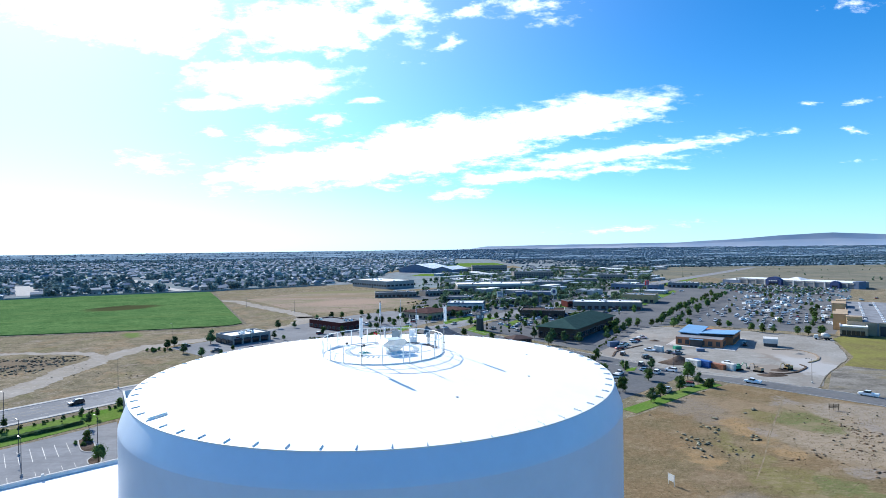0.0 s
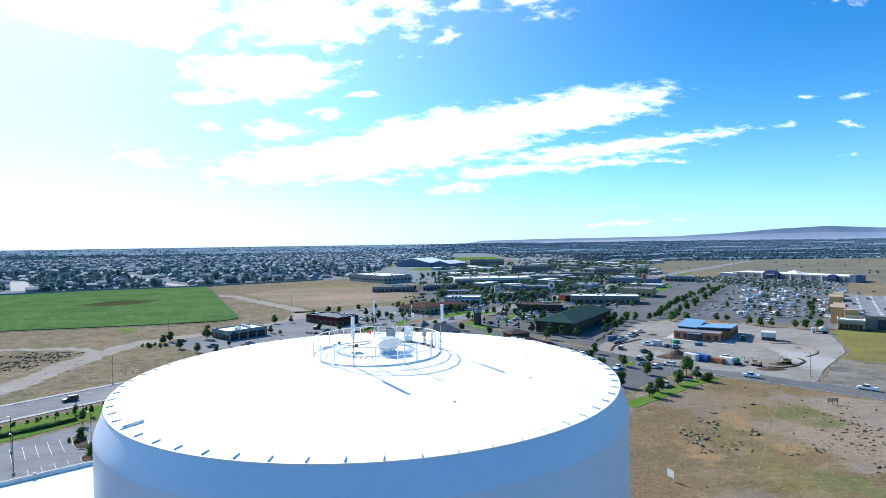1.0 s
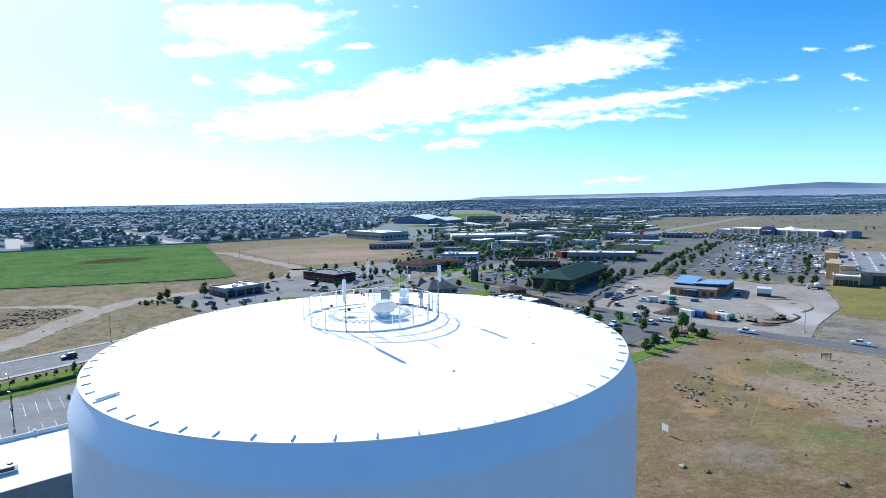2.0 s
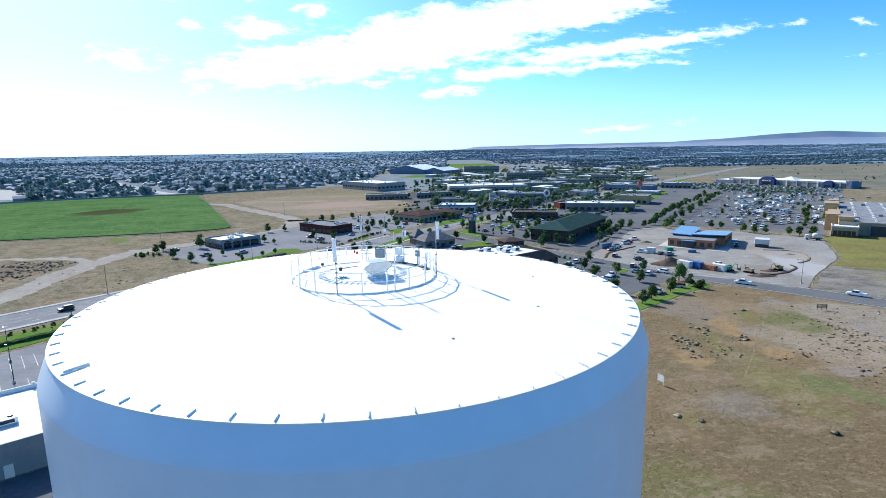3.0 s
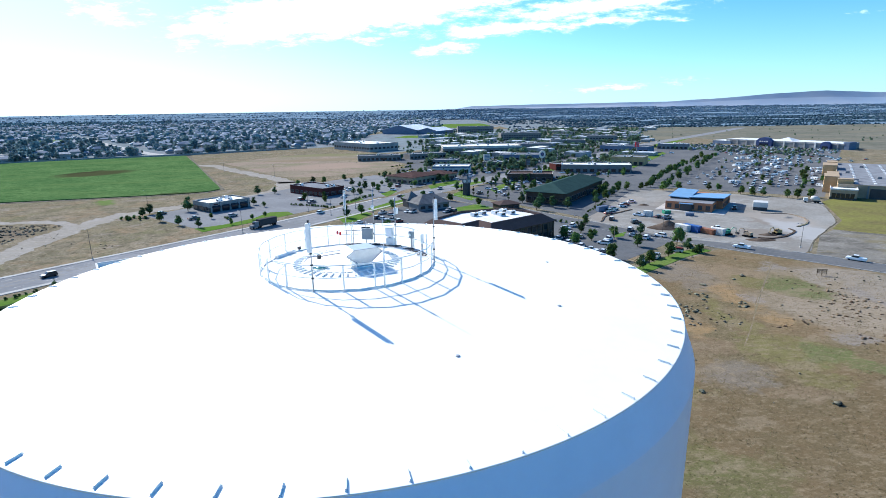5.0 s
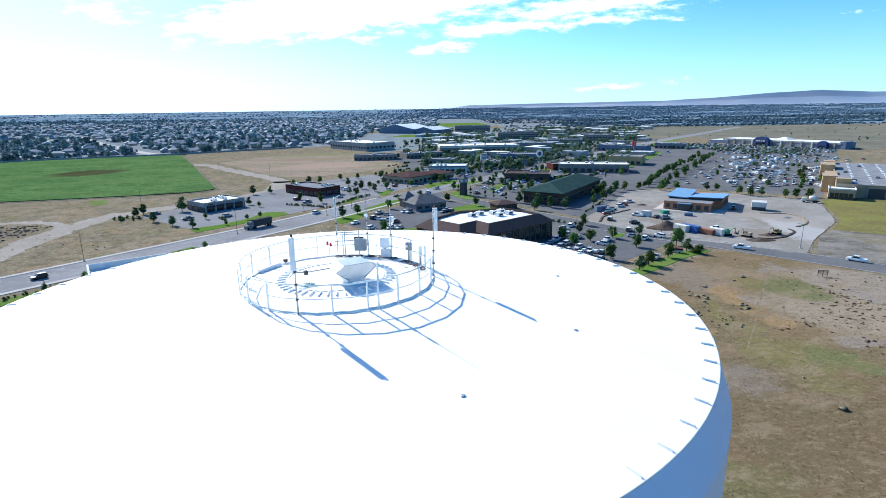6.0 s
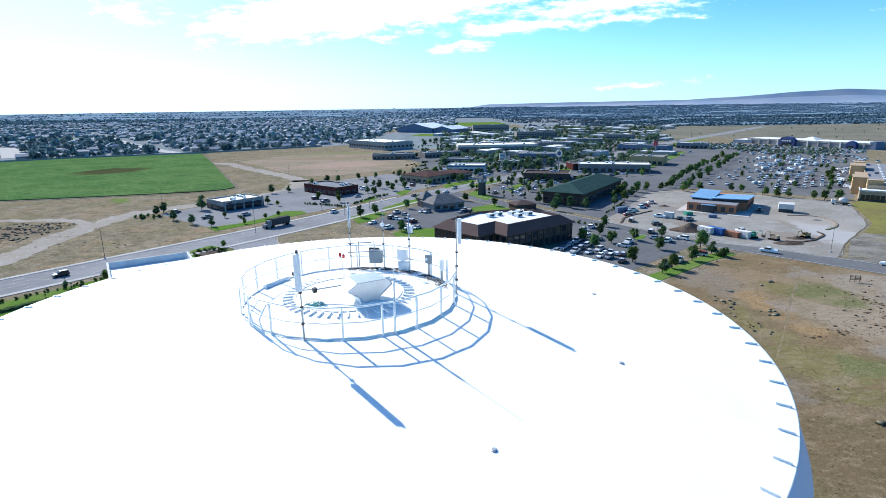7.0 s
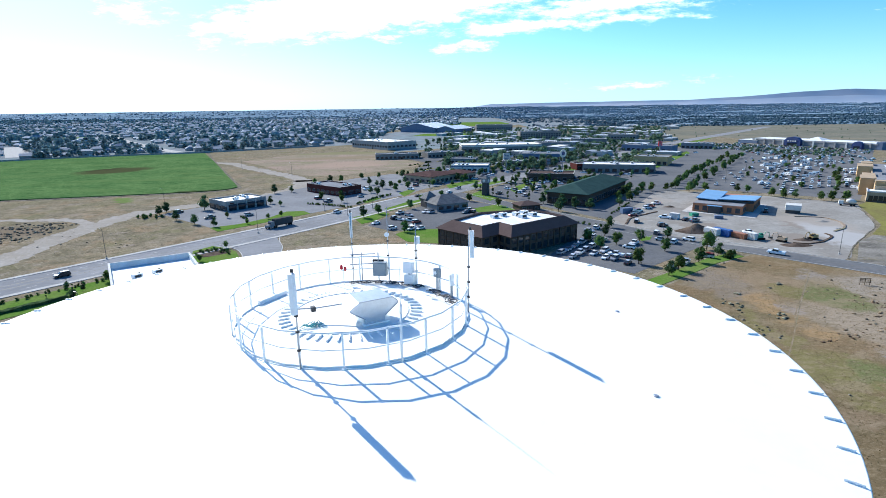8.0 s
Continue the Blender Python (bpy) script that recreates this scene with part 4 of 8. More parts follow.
def roads():
    structure("road", band(MAIN, -9.2, 9.2, -0.05, 0.05), M["street"], "worn grey asphalt street with several lanes")
    structure("road", band(CROSS, -5.6, 5.6, -0.05, 0.045), M["asphalt"], "dark grey two-lane asphalt road")
    for line, d, names in ((MAIN[:19], 9.2, 1), (CROSS[2:], 5.6, 1)):
        for side in (-1, 1):
            a, b = sorted((side * d, side * (d + 0.3)))
            structure("kerb", band(line, a, b, -0.05, 0.17), M["concrete"], "pale concrete kerb")
    for side in (-1, 1):
        a, b = sorted((side * 9.5, side * 11.3))
        structure("pavement", band(MAIN[:19], a, b, -0.05, 0.16), M["concrete"], "pale concrete footpath")
    structure("road_marking", dashes(MAIN, 2.0, 8, 0.01, 0.22, 0.054), M["yellowline"], "dark worn centre line")
    structure("road_marking", dashes(MAIN, -2.0, 8, 0.01, 0.22, 0.054), M["yellowline"], "dark worn centre line")
    for d in (-5.6, 5.6):
        structure("road_marking", dashes(MAIN, d, 3, 6, 0.15, 0.054), M["line"], "white dashed lane line")
    structure("road_marking", dashes(CROSS, 0, 6, 0.01, 0.15, 0.05), M["yellowline"], "worn centre line")


def fields():
    flat("crop_field", smooth_line([(-290, 654), (-228, 533), (-166, 408), (-143, 362), (-140, 352), (-147, 341), (-172, 331), (-267, 309), (-420, 280), (-700, 220)], 4)
         + [(-1100, 240), (-700, 470), (-488, 590)], 0.5, M["green"], "flat green irrigated crop field", 0.5)
    s = band(smooth_line([(-286, 655), (-228, 533), (-165, 408), (-141, 360), (-138, 350), (-146, 338), (-172, 328), (-267, 306), (-420, 277), (-700, 217)], 4), -1.6, 1.0, -0.1, 0.12)
    structure("field_edge", s, M["sage"], "brown-grey strip along the margin of the crop field")
    structure("footpath", wavy(band(smooth_line([(119.5, 152), (110, 139), (100.8, 126.1), (91, 113), (83.7, 101.5), (72.5, 85.9)], 34), -0.14, 0.14, -0.05, 0.02), 0.16, 0.6), M["trodden"], "narrow pale trodden path across the dry field")
    structure("dirt_track", wavy(wavy(wavy(band(smooth_line([(-150, 95), (-157, 160), (-159, 190), (-161, 224), (-158, 258), (-140, 282), (-118, 300), (-98, 345), (-104, 390)], 34), -5.5, 6.5, -0.05, 0.03), 3.2), 1.5, 2.6), 1.0, 1.1), M["dirt"], "pale dirt track")
    structure("dirt_track", wavy(wavy(wavy(band(smooth_line([(-161, 224), (-178, 244), (-215, 246), (-300, 240)], 34), -3, 3, -0.05, 0.025), 2.6), 1.5, 2.6), 1.0, 1.1), M["dirt"], "pale dirt track")
    structure("dirt_track", wavy(wavy(wavy(band(smooth_line([(-232, 532), (-205, 520), (-168, 470), (-118, 412), (-100, 380)], 34), -6, 6, -0.05, 0.03), 3.2), 1.5, 2.6), 1.0, 1.1), M["dirt"], "pale dirt track")
    flat("bare_ground", smooth_line([(-205, 545), (-150, 640), (-60, 640), (-48, 560), (-22, 505), (-30, 470), (-52, 440), (-85, 415), (-112, 420), (-150, 470), (-205, 545)], 4)[:-1], 0.02, M["barefield"], "bare brown field")
    structure("footpath", band(smooth_line([(116.8, 147.5), (98, 121.9), (83.6, 101.5)], 4), -0.13, 0.13, -0.02, 0.012), M["drygrass"], "thin worn path through the dry grass")
    flat("weedy_field", [(173, 197), (190, 214), (215, 262), (232, 276), (330, 205), (300, 120), (245, 140)], 0.03, M["olive"], "yellow-green weedy field")
    flat("gravel_verge", [(139, 158), (148, 151), (180, 118), (235, 70), (300, 120), (245, 140), (173, 196), (160, 186)], 0.02, M["vergegravel"], "grey gravel verge with dry weeds")


def right_field():
    flat("dry_field", [(59, 130), (64, 133), (84, 150), (104, 165), (111, 169), (132, 149), (171, 110), (256, 26), (374, -93), (374, -260), (-120, -260), (-60, -20), (-30, 40), (20, 90)], 0.008, M["nearfield"], "patchy field of dry brown and olive grass")
    flat("wood_floor", [(205, 2700), (390, 2600), (560, 1700), (640, 1275), (1700, 1275), (2300, 1400), (1500, 2300)], 0.36, M["woodfloor"], "ground under the far woods, haze blue in its colour")
    flat("district_ground", [(-58, 640), (60, 745), (160, 765), (270, 700), (330, 800), (220, 900), (230, 1330), (-60, 1330), (-120, 1100), (-112, 900), (-60, 800)], 0.016, M["suburb"], "gardens and yards among far shops")
    flat("far_gardens", [(205, 1335), (225, 1335), (640, 1345), (560, 1700), (390, 2600), (205, 2700)], 0.03, M["suburb"], "gardens and fields before the far woods")
    flat("sage_plain", [(345, 780), (425, 860), (480, 600), (620, 470), (1700, 820), (1700, 1340), (230, 1340), (215, 900), (300, 850)], 0.012, M["steppe"], "grey-green sage plain behind the shops")


def lots():
    A, G, LW = M["asphalt"], M["gravel"], M["lawn"]
    flat("parking_lot", [(-143, 258), (-100, 221), (-82, 236), (-22, 312), (-12, 336), (20, 380), (-40, 420), (-66, 395), (-95, 345), (-118, 302)], 0.05, M["lotgrey"], "grey asphalt parking lot with trees", 0.05)
    flat("parking_lot", [(-33, 226), (-22, 214), (2, 213), (14, 205), (44, 214), (54, 206), (50, 190), (38, 168), (62, 148), (100, 183), (58, 232), (30, 272), (8, 300), (-16, 265)], 0.04, A, "grey asphalt parking lot with trees", 0.05)
    flat("parking_lot", [(22, 318), (46, 280), (66, 250), (90, 215), (140, 316), (165, 322), (226, 276), (245, 300), (470, 590), (360, 720), (270, 640), (130, 470), (62, 388)], 0.035, A, "wide asphalt parking area of a shopping district", 0.05)
    flat("parking_lot", [(-10, 350), (50, 395), (190, 590), (260, 690), (160, 760), (40, 740), (-20, 640), (-50, 600), (-42, 560), (-16, 508), (-24, 440), (-20, 400)], 0.03, A, "asphalt parking area among shops", 0.05)
    flat("parking_lot", [(-140, 45), (-70, 50), (-70, 92), (-96, 132), (-113, 109), (-125, 92)], 0.04, M["street"], "pale asphalt parking lot with white stall lines", 0.05)
    flat("building_site", smooth_line([(87, 243), (112, 283), (136, 314), (178, 297), (212, 267), (205, 246), (187, 214), (172, 198), (152, 178), (137, 161), (122, 174), (100, 190), (84, 214), (78, 228), (87, 243)], 3)[:-1], 0.06, G, "pale gravel of a building site", 0.06)
    structure("site_edge", wavy(band(smooth_line([(212, 266), (205, 246), (187, 214), (172, 198), (152, 178), (139, 162)], 10), -0.2, 0.2, -0.02, 0.1), 0.5, 5.0), M["sage"], "low weedy soil edge of the site")
    # lawns and planted strips
    for poly in ([(-97, 216), (-86, 229.5), (-66, 255.5), (-71, 263), (-80, 262), (-84, 246), (-93, 232), (-104, 224)],
                 [(-42.5, 244.7), (-36, 228.5), (-31, 234.5), (-25.3, 252), (-30.3, 258.7)], [(-26, 260), (-6.5, 288), (-2, 297), (-3.7, 306), (-19, 287), (-29.7, 266.6)],
                 [(-18.5, 207), (-14, 214.3), (0, 217), (12, 208), (0.2, 190), (-12.8, 193.8)],
                 [(60, 138.5), (79.2, 153.5), (92.9, 165), (104, 171.5), (106, 166.5), (93.5, 159), (82.3, 149.5), (63, 134)],
                 [(-135, 110), (-113, 138), (-104, 150), (-97, 136), (-110, 117), (-124, 98)]):
        flat("lawn", poly, 0.09, LW, "green mown lawn", 0.1)
    for poly in ([(-41.8, 284.8), (-35, 299.7), (-37.8, 304), (-44.9, 288.7)], [(-22, 307), (-16.7, 329), (-19.7, 336.7), (-26.8, 320.5)], [(17.3, 310.4), (24.4, 325.7), (32.6, 298.7), (27.8, 287.3)], [(79.3, 195), (86.6, 199.6), (82.7, 192), (78.8, 190.3)],
                 [(4.9, 337), (27, 368), (23.7, 380.7), (3, 353)], [(42.8, 331.5), (71.7, 385.7), (73.5, 379), (45, 318)], [(16.2, 263.6), (30.6, 276), (42.7, 254), (48.5, 246), (33, 243), (19.8, 251)],
                 [(184, 474), (269.8, 599), (263.4, 575), (178, 440)],
                 [(62, 378), (96, 428), (110, 450), (116, 444), (102, 422), (69, 372)],
                 [(200, 570), (228, 612), (236, 606), (208, 566)], [(18, 346), (38, 372), (44, 367), (24, 341)]):
        flat("lawn", poly, 0.09, LW, "green mown lawn", 0.1)
    for poly in ([(274, 645), (380, 790), (420, 848), (310, 720)], [(5, 1557), (158, 1373), (190, 1650), (180, 1850), (5, 1800)], [(-60, 1000), (60, 960), (120, 1060), (-40, 1080)]):
        flat("meadow", poly, 0.03, M["lawn"], "green meadow")
    # the side street's mouth, its kerbs and the planted bed beside it
    flat("road", [(-87, 193), (-76.5, 205.5), (-67, 203), (-60.5, 187), (-57, 172), (-50, 150), (-60, 145), (-69, 170), (-75, 182)], 0.045, M["street"], "worn grey asphalt mouth of a side street", 0.06)
    for line in ([(-66.2, 203.5), (-64.0, 196), (-60.3, 187), (-57, 172), (-50, 150)], [(-87.5, 192.5), (-81, 187.5), (-75.4, 182), (-69.4, 170), (-60.4, 145)]):
        structure("kerb", band(smooth_line(line, 5), -0.15, 0.15, -0.05, 0.17), M["concrete"], "pale concrete kerb of the side street")
    flat("lawn", [(-93, 182.5), (-88.5, 190), (-82, 186.6), (-76, 181), (-71, 171), (-79, 163), (-88, 170)], 0.08, LW, "green lawn round a planted bed", 0.09)
    flat("planting_bed", smooth_line([(-91, 180), (-86, 186.5), (-78, 181.5), (-80, 177), (-86, 173), (-91, 180)], 4)[:-1], 0.12, M["soil"], "dark planted bed with low shrubs")
    # stall lines in the small lot
    s = Shape()
    for base, step, run, i0, i1 in (((-105.44, 109.19), (2.07, 1.63), (7.44, -8.76), -8, 5), ((-93.11, 94.50), (1.91, 1.76), (4.09, -4.81), -8, 4)):
        for i in range(i0, i1):
            c = Vector(base) + Vector(step) * i
            t = Vector(run)
            n = Vector((t.y, -t.x)).normalized() * 0.05
            e = c + t
            s.add([(c.x - n.x, c.y - n.y, 0.05), (c.x + n.x, c.y + n.y, 0.05), (e.x + n.x, e.y + n.y, 0.05), (e.x - n.x, e.y - n.y, 0.05)], [(0, 1, 2, 3)])
    for corner in ([(-96.92, 115.56), (-90.58, 107.55), (-87.43, 108.06), (-94.67, 117.35)], [(-85.05, 101.17), (-82.64, 98.32), (-80.59, 99.37), (-85.19, 106.05)]):
        ring = smooth_line(corner + corner[:1], 5)
        structure("kerb", band(ring, -0.12, 0.12, 0.0, 0.19), M["concrete"], "pale kerb round a planted island")
        flat("planting_bed", ring[:-1], 0.12, M["soil"], "dark planted island in the lot")
    structure("stall_marking", s, M["line"], "white parking stall lines")


# distance haze painted into the plain's blue base and streaks
M["farplain"] = layered(material("hazed_far_plain", (0.165, 0.24, 0.31), 0.95, vary=0.15, scale=0.002, fine=0.01, bump=0.0),
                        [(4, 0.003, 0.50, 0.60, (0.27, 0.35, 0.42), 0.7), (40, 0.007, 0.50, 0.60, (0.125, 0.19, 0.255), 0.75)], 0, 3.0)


def far_height(r):
    """Ground raised far off so the horizon meets eye level in the camera's view."""
    f = max(0.0, min(1.0, (r - 2450.0) / 2400.0))
    return 0.4 + 38.0 * f ** 1.25


def far_sheet(name, a0, a1, r0, mat, label, rough=0.0):
    """A fan of ground from radius r0 to the end of sight, between two bearings."""
    n, k = 60, 26
    vs, fs = [], []
    for i in range(n + 1):
        a = radians(a0 + (a1 - a0) * i / n)
        for q in range(k + 1):
            f = q / k
            r = r0 + (4900 - r0) * f + (rough * noise.noise((a * 9, 2.0, 0)) if q == 0 else 0)
            vs.append((r * math.sin(a), r * math.cos(a), far_height(r)))
    for i in range(n):
        for q in range(k):
            fs.append((i * (k + 1) + q, (i + 1) * (k + 1) + q, (i + 1) * (k + 1) + q + 1, i * (k + 1) + q + 1))
    structure(name, Shape().add(vs, fs), mat, label, True)


far_sheet("far_plain", -62, 4.5, 2600, M["farplain"], "far fields with haze painted into their pale colour")
far_sheet("wood_floor", 4.5, 62, 2450, M["woodfloor"], "ground under the far woods, haze blue in its colour")
ground()
roads()
fields()
right_field()
lots()


def hills():
    """Low bare ridges on the horizon, with haze put into their blue-grey colour."""
    mat = bpy.data.materials.new("hazy_hills")
    mat.use_nodes = True
    b = mat.node_tree.nodes["Principled BSDF"]
    ns = mat.node_tree.nodes.new("ShaderNodeTexNoise")
    ns.inputs["Scale"].default_value = 0.004
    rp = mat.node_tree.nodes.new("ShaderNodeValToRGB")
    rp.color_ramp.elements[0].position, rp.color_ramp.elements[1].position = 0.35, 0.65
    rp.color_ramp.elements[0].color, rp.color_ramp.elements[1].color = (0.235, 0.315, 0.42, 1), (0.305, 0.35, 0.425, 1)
    co = mat.node_tree.nodes.new("ShaderNodeTexCoord")
    mat.node_tree.links.new(co.outputs["Object"], ns.inputs["Vector"])
    mat.node_tree.links.new(ns.outputs["Fac"], rp.inputs["Fac"])
    mat.node_tree.links.new(rp.outputs[0], b.inputs["Base Color"])
    b.inputs["Roughness"].default_value = 1.0
    for k, (dist, a0, a1, crest) in enumerate(((4955, 2, 62, (44, 64, 71, 76, 97, 123, 134, 115, 112, 106)), (4860, 10, 62, (36, 42, 50, 62, 72, 86, 90, 80, 76, 70)))):
        s = Shape()
        n = 110
        vs, fs = [], []
        for i in range(n + 1):
            a = radians(a0 + (a1 - a0) * i / n)
            f = i / n
            h = float(np.interp(math.degrees(a), (3, 4.5, 12, 23.3, 28, 32.5, 35.7, 39, 46, 62), crest)) + 3 * noise.noise((f * 25, k * 5 + 3.3, 0))
            for q in range(6):
                r = dist - 90 * (1 - q / 5)
                w = 34 + (q / 5) ** 1.4 * (h - 34)
                vs.append((r * math.sin(a), r * math.cos(a), w + (3 * noise.noise((f * 40, q * 1.3, k)) if 0 < q < 5 else 0)))
        for i in range(n):
            for q in range(5):
                fs.append((i * 6 + q, i * 6 + q + 1, (i + 1) * 6 + q + 1, (i + 1) * 6 + q))
        structure("backdrop", s.add(vs, fs), mat, "low bare hills on the horizon, haze painted into their colour", True)


hills()
# ---- buildings ----
FOOT = []                                 # (x, y, turn, width, depth) of what stands in the shopping district


def clear(x, y, margin=2.0):
    """Whether a point lies off every building and the streets."""
    for bx, by, ang, w, d in FOOT:
        c, k = math.cos(radians(ang)), math.sin(radians(ang))
        u, v = (x - bx) * c + (y - by) * k, (y - by) * c - (x - bx) * k
        if abs(u) < w / 2 + margin and abs(v) < d / 2 + margin:
            return False
    for line, half in ((MAIN, 10.0), (CROSS, 6.5)):
        for (ax, ay), (bx, by) in zip(line, line[1:]):
            dx, dy = bx - ax, by - ay
            t = max(0.0, min(1.0, ((x - ax) * dx + (y - ay) * dy) / (dx * dx + dy * dy)))
            if (x - ax - t * dx) ** 2 + (y - ay - t * dy) ** 2 < half * half:
                return False
    return True


def window_row(t, parent_wall, w, h, n, z, length, y, side, width=None, mat="glass"):
    """n windows along a wall; side 0..3: front, right, back, left of a box w by h (plan)."""
    width = width or length / n * 0.6
    rot = (0, 90, 180, 270)[side]
    d = (h / 2, w / 2, h / 2, w / 2)[side]
    for i in range(n):
        x = (i + 0.5) / n * length - length / 2
        m = pose(0, 0, 0, 0, 0, rot) @ pose(x, -d, z)
        fr = part("window", Shape().box(0, -0.03, 0, width + 0.2, 0.1, y + 0.2), M["greywall"], t, m=m)
        part("pane", Shape().box(0, -0.1, 0.1, width, 0.06, y), M[mat], fr)


def hvac(x, y, z, ang, sx=2.4, sy=1.6, sz=1.2):
    t = thing("rooftop_unit", pose(x, y, z, 0, 0, ang), "pale grey rooftop air-conditioning unit", "air conditioner", "rooftop units")
    part("housing", Shape().box(0, 0, 0.15, sx, sy, sz), M["steel"], t)
    part("skid", Shape().box(0, 0, 0, sx * 0.9, sy * 0.9, 0.15), M["galv"], t)
    part("fan", Shape().lathe([(0.45, 0), (0.45, 0.15), (0.1, 0.16)], 12), M["darkplastic"], t, "", True, pose(sx * 0.2, 0, sz + 0.15))
    part("grille", Shape().box(0, -sy / 2 - 0.02, 0.35, sx * 0.7, 0.04, sz * 0.6), M["darkplastic"], t)


def box_building(x, y, ang, w, d, h, wall, roof, label, wins=((0, 6, 1.0, 1.8),), units=2, parapet=0.6, band=None, seed=0):
    """A flat-roofed building with a parapet; wins: (side, count, sill, height)."""
    t = thing("building", pose(x, y, 0, 0, 0, ang), label, "building")
    FOOT.append((x, y, ang, w, d))
    s = Shape()
    p = 0.3
    s.box(0, -d / 2 + p / 2, 0, w, p, h).box(0, d / 2 - p / 2, 0, w, p, h).box(-w / 2 + p / 2, 0, 0, p, d - 2 * p, h).box(w / 2 - p / 2, 0, 0, p, d - 2 * p, h)
    part("wall", s, M[wall], t)
    part("roof", Shape().box(0, 0, h - parapet - 0.25, w - 2 * p - 0.01, d - 2 * p - 0.01, 0.25), M[roof], t)
    s = Shape()
    c = 0.14
    for cx, cy, sx, sy in ((0, -d / 2 + p / 2, w + c, p + c), (0, d / 2 - p / 2, w + c, p + c), (-w / 2 + p / 2, 0, p + c, d - 2 * p - c), (w / 2 - p / 2, 0, p + c, d - 2 * p - c)):
        s.box(cx, cy, h, sx, sy, 0.1)
    part("coping", s, M["concrete"], t)
    if band:
        s = Shape()
        bz, bh, mat = band
        s.box(0, -d / 2 - 0.06, bz, w + 0.24, 0.12, bh).box(0, d / 2 + 0.06, bz, w + 0.24, 0.12, bh).box(-w / 2 - 0.06, 0, bz, 0.12, d, bh).box(w / 2 + 0.06, 0, bz, 0.12, d, bh)
        part("fascia", s, M[mat], t)
    for side, n, sill, hh in wins:
        window_row(t, None, w, d, n, sill, w if side % 2 == 0 else d, hh, side)
    part("door", Shape().box(w * 0.1, -d / 2 - 0.04, 0, 2.0, 0.14, 2.3), M["glass"], t)
    rng = random.Random(seed)
    m = pose(x, y, 0, 0, 0, ang)
    for i in range(units):
        px, py = rng.uniform(-w * 0.35, w * 0.35), rng.uniform(-d * 0.3, d * 0.3)
        q = m @ Vector((px, py, 0))
        hvac(q.x, q.y, h - parapet, ang)
    return t


def hip_building(x, y, ang, w, d, h, rise, wall, roof, label, over=0.8, wins=((0, 5, 0.9, 1.6),), ridge=None):
    """A building with a hipped roof (ridge: its half length)."""
    t = thing("building", pose(x, y, 0, 0, 0, ang), label, "building")
    FOOT.append((x, y, ang, w, d))
    part("wall", Shape().box(0, 0, 0, w, d, h), M[wall], t)
    a, b = w / 2 + over, d / 2 + over
    r = (max(w - d, 0) / 2 if ridge is None else ridge)
    z = h - 0.05
    vs = [(-a, -b, z), (a, -b, z), (a, b, z), (-a, b, z), (-a, -b, z + 0.22), (a, -b, z + 0.22), (a, b, z + 0.22), (-a, b, z + 0.22), (-r - 0.05, 0, z + rise), (r + 0.05, 0, z + rise)]
    fs = [(3, 2, 1, 0), (0, 1, 5, 4), (1, 2, 6, 5), (2, 3, 7, 6), (3, 0, 4, 7), (4, 5, 9, 8), (5, 6, 9), (6, 7, 8, 9), (7, 4, 8)]
    part("roof", Shape().add(vs, fs), M[roof], t)
    for side, n, sill, hh in wins:
        window_row(t, None, w, d, n, sill, w if side % 2 == 0 else d, hh, side)
    part("door", Shape().box(w * 0.08, -d / 2 - 0.04, 0, 1.8, 0.14, 2.2), M["glass"], t)
    return t


